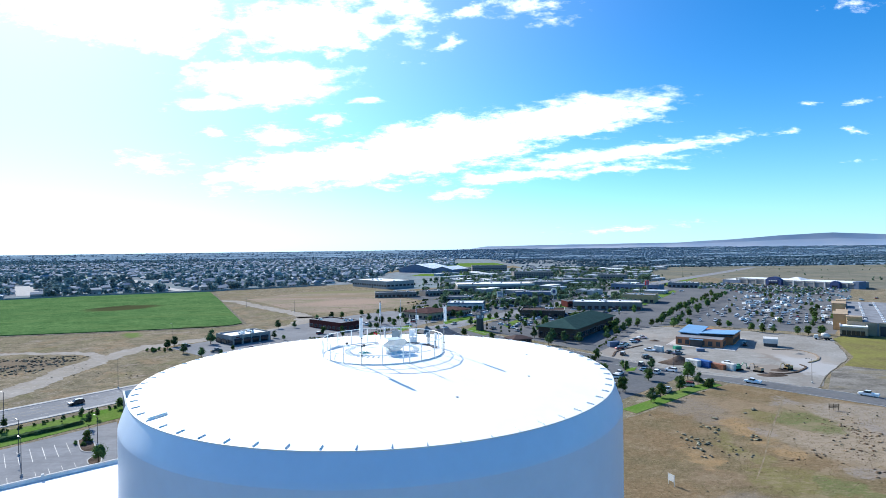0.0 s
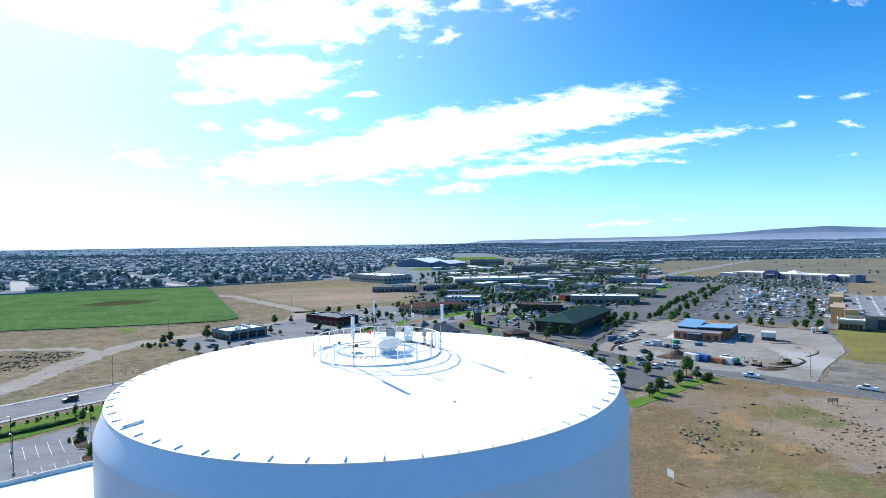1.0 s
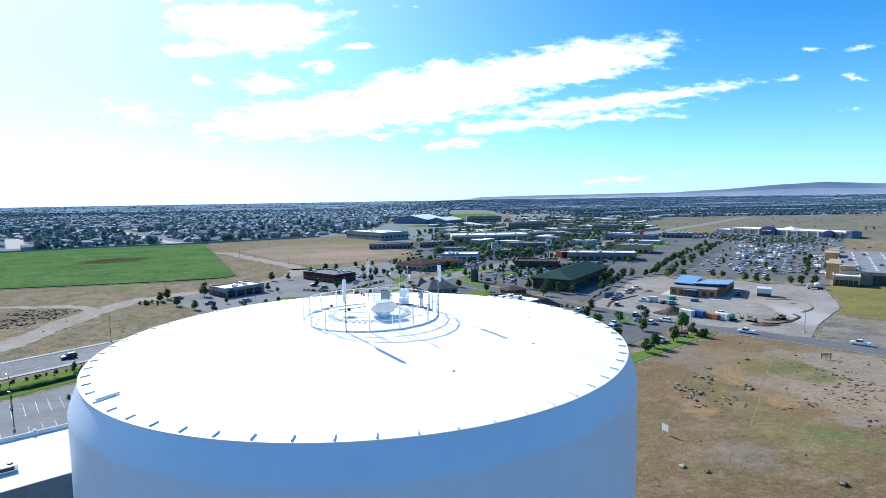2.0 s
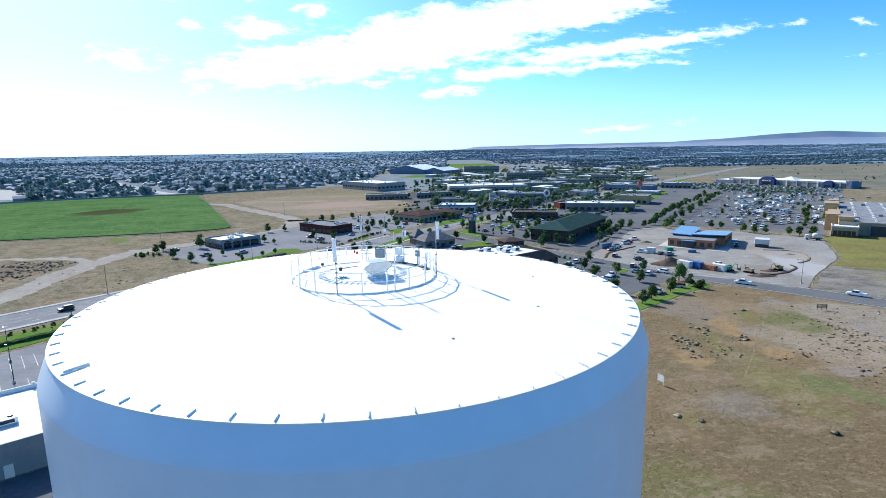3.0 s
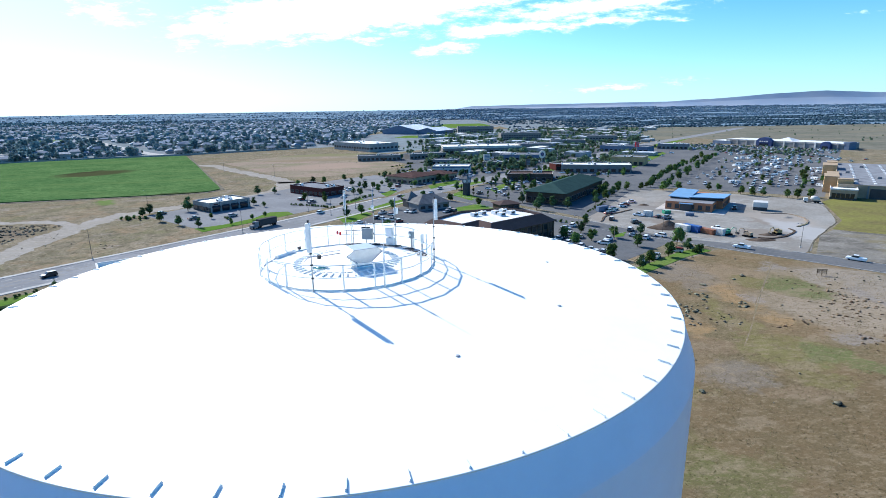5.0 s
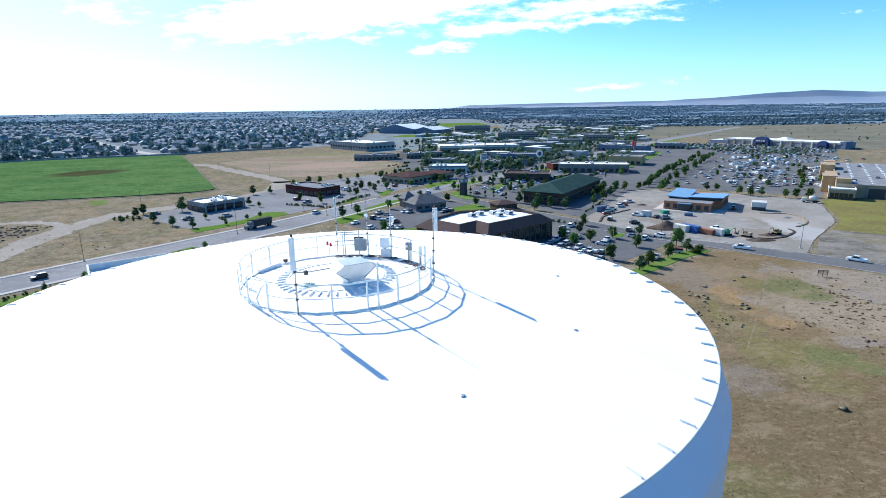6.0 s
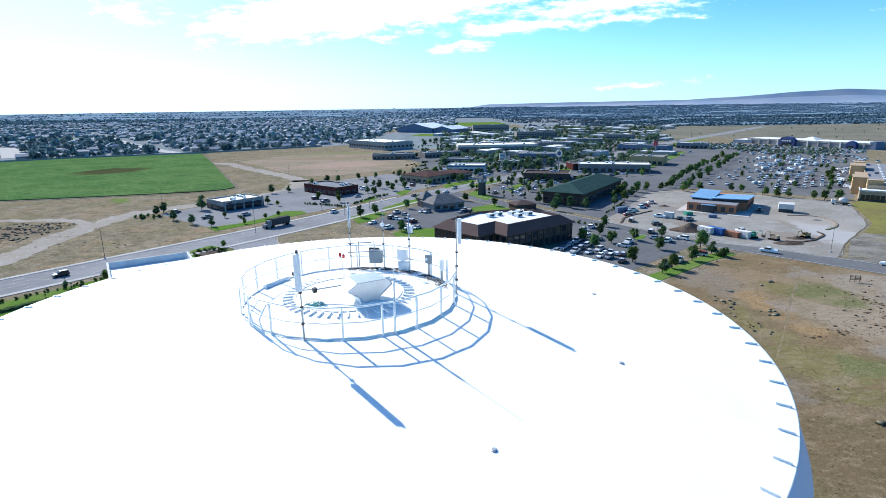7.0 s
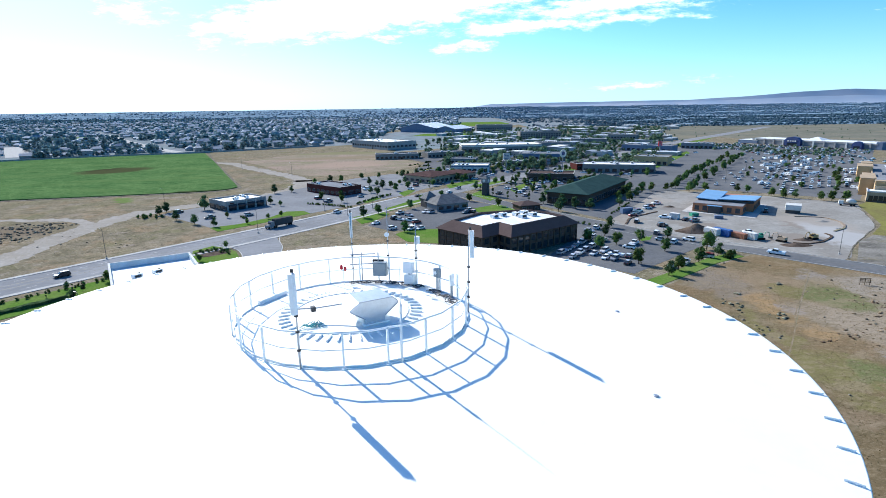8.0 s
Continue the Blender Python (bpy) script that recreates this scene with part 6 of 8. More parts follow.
def crown_data(name, mat, seed, height, width, shape="round", leaves=620, size=0.34, lumps=9):
    """Leaves scattered in lobes round a dark core; the foot of the crown is at 0."""
    rng = np.random.default_rng(seed)
    vs, fs = [], []
    lobes = []
    for _ in range(lumps if shape == "round" else min(6, lumps)):
        h = rng.uniform(0.18, 0.86)
        if shape == "cone":
            env = (1 - h) * 0.9 + 0.08
        elif shape == "column":
            env = 0.9 * math.sin(math.pi * min(0.95, h * 0.8 + 0.15))
        else:
            env = math.sin(math.pi * (0.12 + 0.80 * h)) ** 0.6
        a, r = rng.uniform(0, 6.28), width / 2 * env * rng.uniform(0.3, 0.62)
        lobes.append((r * math.cos(a), r * math.sin(a), h * height, width / 2 * env * rng.uniform(0.45, 0.68)))
    lobes.append((0, 0, height * 0.5, width * 0.3))
    for cx, cy, cz, rr in lobes:
        n0 = len(vs)
        d = 1 + 0.28 * rng.standard_normal(len(ICO_V))
        core = ICO_V * (rr * 0.72) * d[:, None] * np.array([1, 1, 0.85]) + np.array([cx, cy, cz])
        vs += core.tolist()
        fs += (ICO_F + n0).tolist()
    weights = np.array([q[3] for q in lobes]) ** 2
    pick = rng.choice(len(lobes), leaves, p=weights / weights.sum())
    for k in pick:
        cx, cy, cz, rr = lobes[k]
        d = rng.standard_normal(3)
        d /= np.linalg.norm(d) + 1e-6
        p = np.array([cx, cy, cz]) + d * rr * rng.uniform(0.72, 1.12) * np.array([1, 1, 0.9])
        u = rng.standard_normal(3)
        u /= np.linalg.norm(u)
        w = np.cross(u, d + 0.5 * rng.standard_normal(3))
        w /= np.linalg.norm(w) + 1e-6
        s = size * rng.uniform(0.5, 1.2)
        n0 = len(vs)
        vs += [(p + u * s * 0.5).tolist(), (p + w * s * 0.35).tolist(), (p - u * s * 0.5).tolist(), (p - w * s * 0.35 + d * s * 0.2).tolist()]
        fs += [[n0, n0 + 1, n0 + 2], [n0, n0 + 2, n0 + 3]]
    me = bpy.data.meshes.new(name)
    me.from_pydata(vs, [], fs)
    me.materials.append(mat)
    me.update()
    return me


def trunk_data(name, height, r):
    s = Shape()
    s.tube([(0, 0, -0.05), (0.03, 0.02, height * 0.5), (-0.02, 0.04, height)], r, 7)
    for a, l in ((20, 0.9), (140, 0.8), (255, 0.95)):
        c, d = math.cos(radians(a)), math.sin(radians(a))
        s.tube([(0, 0.02, height * 0.75), (c * l * 0.4, d * l * 0.4, height * 1.05), (c * l, d * l, height * 1.35)], r * 0.5, 5)
    return s.data(name, M["bark"])


TREE_KINDS = {}


def tree(kind, x, y, size, z=0.03):
    """kinds: round, small, column, conifer, shrub."""
    if kind not in TREE_KINDS:
        spec = {"round": (M["leaf"], 3, 4.6, 4.4, "round", 1.6, 0.14), "round_b": (M["leaf"], 11, 4.2, 4.8, "round", 1.5, 0.14), "small": (M["leaf"], 5, 3.4, 2.8, "round", 1.3, 0.09),
                "dark": (M["leaf_dark"], 8, 5.0, 4.2, "round", 1.2, 0.14), "column": (M["leaf_dark"], 6, 5.4, 1.9, "column", 0.9, 0.09),
                "conifer": (M["leaf_dark"], 7, 5.4, 3.0, "cone", 0.6, 0.1), "shrub": (M["leaf"], 9, 1.1, 1.5, "round", 0.15, 0.05)}[kind]
        mat, seed, h, w, shape, th, tr = spec
        n = 260 if kind == "shrub" else 640
        TREE_KINDS[kind] = (crown_data("crown", mat, seed, h, w, shape, n, 0.22 if kind == "shrub" else 0.36), trunk_data("trunk", th * 1.25, tr), th)
    crown, trunk, th = TREE_KINDS[kind]
    label = {"round": "leafy green street tree with a rounded crown", "round_b": "broad leafy green street tree", "small": "small leafy tree in a planted strip", "dark": "dense dark green tree",
             "column": "slim upright dark green tree", "conifer": "dark conical evergreen tree", "shrub": "low rounded green shrub"}[kind]
    rng = random.Random(int(x * 31 + y * 17))
    t = thing("shrub" if kind == "shrub" else "tree", pose(x, y, z, 0, 0, rng.uniform(0, 360)) @ Matrix.Diagonal((size, size, size * rng.uniform(0.92, 1.1), 1)), label, "shrub" if kind == "shrub" else "tree",
              "shrubs" if kind == "shrub" else "street trees")
    part("trunk", trunk, None, t)
    part("crown", crown, None, t, m=pose(0, 0, th * 0.42))
    return t


def wheel_data():
    return Shape().lathe([(0.2, -0.11), (0.31, -0.11), (0.33, -0.07), (0.33, 0.07), (0.31, 0.11), (0.2, 0.11)], 12).data("wheel", M["tyre"])


CARS = {}


def loft(sections, half):
    """A closed body from side-view sections (x, z_low, z_high, width factor)."""
    s = Shape()
    vs, fs = [], []
    for x, z0, z1, w in sections:
        h = half * w
        vs += [(x, -h, z0), (x, -h * 1.0, (z0 + z1) / 2), (x, -h * 0.93, z1), (x, h * 0.93, z1), (x, h, (z0 + z1) / 2), (x, h, z0)]
    n = len(sections)
    for i in range(n - 1):
        fs += [(i * 6 + j, i * 6 + (j + 1) % 6, (i + 1) * 6 + (j + 1) % 6, (i + 1) * 6 + j) for j in range(6)]
    fs += [tuple(range(5, -1, -1)), tuple(range((n - 1) * 6, n * 6))]
    return s.add(vs, fs)


def car(x, y, ang, kind="sedan", paint="carpaint", z=0.05, far=False, label=None):
    key = (kind, paint)
    if key not in CARS:
        if kind == "sedan":
            body = loft([(-2.3, 0.35, 0.75, 0.86), (-2.1, 0.25, 0.95, 0.96), (-1.2, 0.22, 0.97, 1), (1.0, 0.22, 0.93, 1), (2.0, 0.25, 0.80, 0.95), (2.32, 0.32, 0.66, 0.84)], 0.9)
            cab = loft([(-1.75, 0.92, 0.98, 0.84), (-1.05, 0.92, 1.42, 0.78), (0.25, 0.92, 1.45, 0.78), (1.15, 0.9, 0.96, 0.86)], 0.88)
            top = loft([(-1.2, 1.40, 1.46, 0.80), (0.35, 1.43, 1.485, 0.80)], 0.88)
            ax = 1.42
        elif kind == "suv":
            body = loft([(-2.35, 0.4, 1.0, 0.9), (-2.2, 0.3, 1.1, 0.98), (0.9, 0.27, 1.08, 1), (2.1, 0.3, 0.98, 0.97), (2.38, 0.38, 0.8, 0.86)], 0.95)
            cab = loft([(-2.25, 1.05, 1.2, 0.88), (-1.95, 1.05, 1.70, 0.82), (0.25, 1.05, 1.74, 0.82), (1.05, 1.05, 1.12, 0.88)], 0.93)
            top = loft([(-2.0, 1.68, 1.75, 0.84), (0.35, 1.71, 1.79, 0.84)], 0.93)
            ax = 1.45
        else:
            body = loft([(-2.9, 0.5, 1.05, 0.95), (-2.8, 0.4, 1.1, 0.99), (-0.6, 0.38, 1.1, 1), (1.4, 0.38, 1.15, 1), (2.6, 0.42, 1.08, 0.97), (2.9, 0.5, 0.9, 0.88)], 0.98)
            cab = loft([(-0.7, 1.08, 1.5, 0.86), (-0.55, 1.08, 1.84, 0.80), (0.75, 1.08, 1.86, 0.80), (1.5, 1.1, 1.18, 0.88)], 0.95)
            top = loft([(-0.6, 1.82, 1.89, 0.82), (0.85, 1.83, 1.91, 0.82)], 0.95)
            body.box(-1.75, 0, 1.08, 2.1, 1.9, 0.1)
            ax = 1.75
        CARS[key] = (body.data("body", M[paint]), cab.data("cabin_glass", M["glass"]), top.data("roof", M[paint]), ax)
        if "wheel" not in CARS:
            CARS["wheel"] = wheel_data()
            CARS["light"] = Shape().box(0, 0, 0, 0.08, 0.34, 0.14).data("headlight", M["lamp"])
            CARS["tail"] = Shape().box(0, 0, 0, 0.08, 0.3, 0.16).data("tail_light", M["red"])
    body, cab, top, ax = CARS[key]
    label = label or {"sedan": "parked saloon car on the asphalt", "suv": "parked sport utility vehicle on the asphalt", "pickup": "parked pickup truck on the ground"}[kind]
    t = thing("car" if kind != "pickup" else "pickup_truck", pose(x, y, z, 0, 0, ang), label, "car" if kind != "pickup" else "truck", "parked cars")
    part("body", body, None, t)
    part("cabin_glass", cab, None, t)
    part("roof", top, None, t)
    for sx in (-ax, ax):
        for sy in (-0.86, 0.86):
            part("wheel", CARS["wheel"], None, t, m=pose(sx, sy, 0.33, 90))
    if not far:
        for sy in (-0.6, 0.6):
            part("headlight", CARS["light"], None, t, m=pose(2.25 if kind != "pickup" else 2.82, sy, 0.62 if kind == "sedan" else 0.78))
            part("tail_light", CARS["tail"], None, t, m=pose(-2.26 if kind != "pickup" else -2.88, sy, 0.7 if kind == "sedan" else 0.9))
    return t


VAN = {}


def caravan(x, y, ang, size):
    """A white touring caravan with a rounded nose, a window band and one axle."""
    if not VAN:
        side = [(-3.2, 0.55), (3.0, 0.55), (3.35, 0.9), (3.3, 1.9), (2.7, 2.75), (-2.9, 2.8), (-3.25, 2.3)]
        VAN["body"] = Shape().prism(side, -1.2, 1.2, pose(0, 0, 0, 90)).data("body", M["carwhite"])
        VAN["window"] = Shape().box(0, 0, 0, 1.2, 0.06, 0.7).data("window", M["glass"])
        VAN["drawbar"] = Shape().tube([(3.2, 0.6, 0.55), (4.5, 0, 0.5), (3.2, -0.6, 0.55)], 0.06, 5).data("drawbar", M["darkplastic"])
        VAN["roof_vent"] = Shape().box(0, 0, 2.78, 0.8, 0.7, 0.28, taper=0.85).data("roof_vent", M["galvpaint"])
    t = thing("caravan", pose(x, y, 0.05, 0, 0, ang) @ Matrix.Diagonal((size, size, size, 1)), "white touring caravan parked on the asphalt", "caravan", "caravans in the car park")
    for name in ("body", "drawbar", "roof_vent"):
        part(name, VAN[name], None, t)
    for wx in (-1.8, 1.5):
        for wy in (-1.22, 1.22):
            part("window", VAN["window"], None, t, m=pose(wx, wy, 1.5))
    for wy in (-1.1, 1.1):
        part("wheel", CARS["wheel"], None, t, m=pose(-0.2, wy, 0.33, 90))


def street_lamp(x, y, h=9.0, ang=0, arm=1.8):
    t = thing("street_lamp", pose(x, y, 0.05, 0, 0, ang), "tall thin dark steel lamp post", "street lamp", "lamp posts")
    part("pole", Shape().lathe([(0.12, 0), (0.12, 0.5), (0.09, 0.55), (0.06, h)], 8), M["darkplastic"], t, "", True)
    part("base", Shape().lathe([(0.3, -0.1), (0.3, 0.6)], 10), M["concrete"], t)
    part("arm", Shape().tube([(0, 0, h - 0.2), (arm * 0.5, 0, h + 0.1), (arm, 0, h)], 0.04, 6), M["darkplastic"], t)
    part("lamp_head", Shape().box(arm, 0, h - 0.12, 0.6, 0.26, 0.14), M["galv"], t)


def planting():
    small = [(-86.8, 357), (-79, 369), (-72.6, 375), (-56, 288), (-31, 252.5), (-37, 243), (-16, 265.6), (-10.7, 282), (-29, 329), (-39, 341), (-39, 314), (-6, 350), (-15, 211), (21.5, 330), (17, 374), (36, 353),
             (56, 385), (63, 392), (42, 359), (80, 423), (56, 351), (93.6, 421), (100, 430), (30.6, 270), (16, 287), (11, 375), (40, 487), (70, 495), (104, 491), (1, 702), (88, 885), (64, 969)]
    for i, (x, y) in enumerate(small):
        tree(("round", "dark", "round_b", "small")[i % 4], x, y, (0.95, 1.1, 1.0, 1.3)[i % 4])
    for x, y in ((30.6, 306), (38, 294), (43, 294), (49, 285), (45.5, 340), (48, 340), (59, 331), (66, 341), (24, 318)):
        tree("column", x, y, 1.05)
    for x, y in ((55.4, 276), (59, 253.6), (69, 260), (64, 268), (76, 258)):
        tree("dark", x, y, 1.25)
    for x, y, k in ((-125.6, 269, 1.5), (-143, 256, 1.0), (-143, 263, 1.1), (-127.8, 242, 1.0), (-114.6, 232.6, 0.95), (-103, 226.4, 0.9), (-105, 247, 0.8), (-105, 324.7, 1.1), (-96, 286.7, 0.9), (-88, 279.6, 0.8),
                    (-95.7, 329, 0.9), (-83.5, 242.8, 0.8), (-79, 249, 0.75), (-89.4, 231, 0.6)):
        tree("dark" if k > 0.85 else "small", x, y, k)
    right = [(73.5, 215), (67.7, 185.4), (67.3, 200), (60, 180), (67, 159), (90.7, 195), (82, 175), (97.6, 176), (97.5, 167.5), (87.4, 159.7), (77, 151), (72, 146), (58, 190), (78, 190)]
    for i, (x, y) in enumerate(right):
        tree(("round", "round_b", "dark")[i % 3], x, y, (1.0, 1.05, 0.95)[i % 3] * (1.25 if i == 7 else 1.0))
    tree("shrub", 100.3, 164, 2.6)
    plaza = [(99.5, 287), (109.5, 305), (118, 325), (126, 324), (148, 328), (161, 316), (177, 309.7), (182, 307), (187, 291.5), (190, 285), (196, 284.5), (204.5, 275.4), (210, 275), (218, 276), (232.5, 305), (246, 322), (258, 340),
             (270, 361), (284, 378), (298, 396)]
    for i, (x, y) in enumerate(plaza):
        tree(("round_b", "round", "dark", "small")[i % 4], x, y, (1.05, 1.1, 0.95, 1.3)[i % 4])
    # avenue along the left of the great car park
    rng = random.Random(21)
    for i in range(22):
        f = i / 21
        for k in (0, 1):
            tree(rng.choice(("round", "dark", "round_b")), 138 + f * 142 + k * 9 + rng.uniform(-2, 2), 318 + f * 210 - k * 7 + rng.uniform(-2, 2), rng.uniform(0.75, 1.3))
    # car park islands
    for i in range(26):
        u, w = rng.uniform(10, 240), rng.uniform(6, 84)
        p = Vector((168, 330)) + Vector((0.56, 0.83)) * u + Vector((0.82, -0.57)) * (w - 2)
        tree(rng.choice(("small", "round")), p.x, p.y, rng.uniform(0.6, 0.9))
    # street trees along the shops
    for i in range(120):
        u = rng.uniform(10, 210)
        side = rng.choice((-1, 1))
        p = Vector((0, 320)) + E1 * u + E2 * side * (13 + 75 * rng.random() ** 1.5)
        if p.y < 352 and side > 0 and p.x < 60:
            continue
        tree(rng.choice(("column", "round", "dark", "small", "conifer")), p.x, p.y, rng.uniform(0.7, 1.2))
    # verge by the small lot
    for x, y, k, s in ((-124, 124, "conifer", 0.9), (-110, 137, "conifer", 0.75), (-101, 126.5, "conifer", 1.0), (-103.5, 134.5, "conifer", 0.7), (-94.5, 115.5, "small", 0.8), (-81.5, 100, "round_b", 0.85), (-103, 146, "small", 1.0),
                       (-112, 131, "column", 0.5), (-84, 168, "small", 0.8), (-60.8, 43.5, "round_b", 0.85)):
        tree(k, x, y, s)
    for i in range(22):
        f = i / 21
        tree("shrub", -128 + 26 * f + rng.uniform(-1, 1), 118 + 33 * f + rng.uniform(-1, 1), rng.uniform(0.5, 1.0), 0.08)
    for i in range(9):
        tree("shrub", -94.5 + rng.uniform(-2.2, 2.2), 114 + rng.uniform(-3, 2), rng.uniform(0.5, 0.8), 0.08)
    for i in range(26):
        f = i / 25
        tree("shrub", -90 + 12 * f + rng.uniform(-1, 1), 178 + 5 * math.sin(f * 3) + rng.uniform(-2.5, 2), rng.uniform(0.5, 0.95), 0.1)
    tree("small", -82, 187, 0.8)
    # clipped shrubs along the main street
    for (ax, ay), (bx, by), k in (((-74, 283.4), (-62, 279), 9), ((-62, 279), (-48.3, 271), 10), ((-46.3, 281.4), (-39.7, 298), 10), ((-39.7, 298), (-31, 312), 9), ((-98, 248), (-92, 240), 6), ((60, 226), (70, 216), 6), ((84, 246), (100, 272), 10)):
        for i in range(k):
            f = i / (k - 1)
            tree("shrub", ax + (bx - ax) * f + rng.uniform(-.5, .5), ay + (by - ay) * f + rng.uniform(-.5, .5), rng.uniform(0.7, 1.2), 0.06)
    for x, y, s in ((-44, 352, 0.8), (-50, 360, 1.0), (-26, 366, 0.9), (-60, 392, 0.9), (-48, 398, 0.9), (-14, 404, 0.9), (-4, 410, 0.8), (8, 408, 1.0), (28, 400, 0.9), (-2, 420, 1.0), (-20, 414, 1.0), (40, 408, 0.8), (-70, 300, 0.9), (-60, 308, 0.8), (-44, 322, 0.9),
                    (-34, 346, 0.9), (-22, 340, 1.0), (0, 300, 0.9), (62, 300, 1.0), (56, 318, 1.0), (72, 330, 1.1), (94, 268, 1.1), (104, 282, 1.2), (112, 296, 1.2), (120, 310, 1.2), (128, 316, 1.1), (106, 300, 1.2), (114, 316, 1.1)):
        tree(("round", "dark", "round_b")[int(x) % 3], x, y, s)
    for i in range(14):
        tree("shrub", -148 + rng.uniform(-4, 10), 250 + rng.uniform(-4, 4), rng.uniform(0.8, 1.6), 0.05)


def hedge():
    s = band(smooth_line([(-126, 106), (-118.5, 115.5), (-112, 122.5), (-105.7, 131)], 8), -0.8, 0.8, 0.0, 0.9)
    rng = random.Random(3)
    s.v = [(x + rng.uniform(-.25, .25), y + rng.uniform(-.25, .25), z + (rng.uniform(-.2, .2) if z > 0.2 else 0)) for x, y, z in s.v]
    tagged(new("hedge", s.data("hedge", M["leaf_dark"])), "long low clipped dark hedge along the lawn", "hedge")


def traffic():
    rng = random.Random(13)
    kinds = ("sedan", "suv", "sedan", "suv", "pickup")
    near = [(62.9, 207.8), (67.2, 212.5), (55.4, 171), (60, 174.3), (62.6, 169), (58, 165.8), (60.6, 164), (66.5, 167), (70.5, 179.4), (74.2, 185), (63.5, 159), (89, 201.6), (86.6, 190.7), (89.9, 186.4), (82.5, 158.4), (75.7, 154), (93, 166),
            (-29.4, 228), (-21.7, 239), (-20.2, 251.8), (-15.4, 246.3), (-20.8, 216.7), (-8.4, 216), (-10.8, 229.6), (-13.9, 232.7), (-7.6, 254.4), (-4.9, 253), (12.3, 251.8), (15.6, 253), (-48.7, 336), (-52, 342), (-17.4, 350), (20, 240), (24, 238)]
    for i, (x, y) in enumerate(near):
        car(x, y, (53 if i % 4 else -37) + rng.uniform(-4, 4) + (180 if rng.random() < 0.5 else 0), kinds[i % 5], "carwhite" if i % 4 == 1 else "carpaint")
    for i in range(12):
        p = Vector((51, 182)) + Vector((0.60, 0.80)) * (i * 2.9 - 14) + Vector((0.8, -0.6)) * (0 if i % 2 else 5.6)
        car(p.x, p.y, 53 + rng.uniform(-3, 3), kinds[(i + 2) % 5])
    for x, y in ((-113, 246), (-136, 262), (-96, 252), (-72, 300), (-64, 290), (-48, 306), (-84, 346)):
        car(x, y, 50, rng.choice(kinds))
    # moving traffic, held where it stands for most of the shot
    car(118.7, 169.1, 138, "pickup", "carwhite", label="white pickup truck on the dark road")
    car(97, 190, 128, "suv", "carwhite", label="white sport utility vehicle on the dark road")
    car(-52.4, 256, 55, "suv", "carwhite", label="white sport utility vehicle on the main street")
    car(-121.4, 151.4, 233, "suv", "cardark", label="black sport utility vehicle on the main street")
    car(-14, 306, 55, "sedan", "cardark", label="dark saloon car near the crossing")
    car(147, 150, 132, "pickup", "carwhite", label="white pickup truck on the dark road")
    # site vehicles
    for x, y, a, k, p in ((91.7, 239.5, 20, "sedan", "carpaint"), (95, 245.7, 20, "suv", "carpaint"), (88.6, 224.7, 60, "suv", "carpaint"), (108, 262, 20, "suv", "carpaint"), (114, 270, 20, "pickup", "carpaint"), (96.8, 216, 10, "suv", "cardark"),
                          (104.5, 233, 140, "pickup", "carwhite"), (112, 228, 30, "sedan", "cardark"), (114.5, 225, 30, "pickup", "carpaint"), (125.5, 200, 100, "pickup", "carwhite"), (105, 258, 25, "suv", "carwhite"), (98, 250, 20, "suv", "carpaint"), (157.7, 245, 60, "pickup", "cardark")):
        car(x, y, a, k, p, 0.07)
    for i, (x, y) in enumerate(((-12.1, 219.5), (13.8, 256.5), (-18.9, 236.3), (-12.6, 214.9), (-0.6, 358.2), (5.0, 318.5), (10.6, 334.2), (-17.7, 360.2), (-19.9, 333.4), (34.8, 311.5), (42.1, 330.8), (46.4, 326.1), (50.6, 321.6), (53.5, 329.5), (58.4, 346.6), (60.2, 341.8), (59.4, 324.7), (49.2, 302.7), (62.6, 337.1), (48.3, 352.5), (47.3, 314.1))):
        car(x, y, rng.choice((53, 233, -37)) + rng.uniform(-4, 4), kinds[i % len(kinds)], ("carwhite", "carpaint", "carpaint", "carwhite", "cardark")[i % 5], 0.06, True)
    # the great car park
    n = 0
    for row in range(9):
        for i in range(86):
            thick = 0.5 + noise.noise((i * 0.09, row * 0.5, 3.0))
            if rng.random() > (0.22 if row < 4 else 0.42) * thick or n > 105:
                continue
            p = Vector((170, 326)) + Vector((0.56, 0.83)) * (i * 2.9) + Vector((0.82, -0.57)) * (row * 9.2 + rng.choice((0, 5.2)))
            car(p.x, p.y, 55 + rng.choice((0, 180)), rng.choice(kinds), rng.choice(("carwhite", "carwhite", "carpaint")), 0.05, True)
            n += 1
    # caravans and trailers standing anyhow in the middle of the lot
    for i in range(58):
        u, w = rng.uniform(30, 225), 10 + 82 * rng.random()
        if noise.noise((u / 45, w / 24, 31.0)) < -0.12:
            continue
        p = Vector((170, 326)) + Vector((0.56, 0.83)) * u + Vector((0.82, -0.57)) * w
        caravan(p.x, p.y, rng.choice((55, 145, 20, 100)) + rng.uniform(-14, 14), rng.uniform(0.55, 0.85))
    for i in range(60):
        p = Vector((345, 520)) + Vector((0.36, -0.93)) * rng.uniform(-60, 70) + Vector((0.93, 0.36)) * rng.choice((-25, -15, 0, 12, 30, 40))
        car(p.x, p.y, 25, rng.choice(kinds), rng.choice(("carwhite", "carpaint")), 0.05, True)
    for i in range(70):
        p = Vector((20, 360)) + E1 * rng.uniform(20, 330) + E2 * rng.choice((-34, -40, -52, 30, 36, 48, 60, 70))
        car(p.x, p.y, rng.choice((53, -37)), rng.choice(kinds), rng.choice(("carwhite", "carpaint", "carpaint")), 0.05, True)


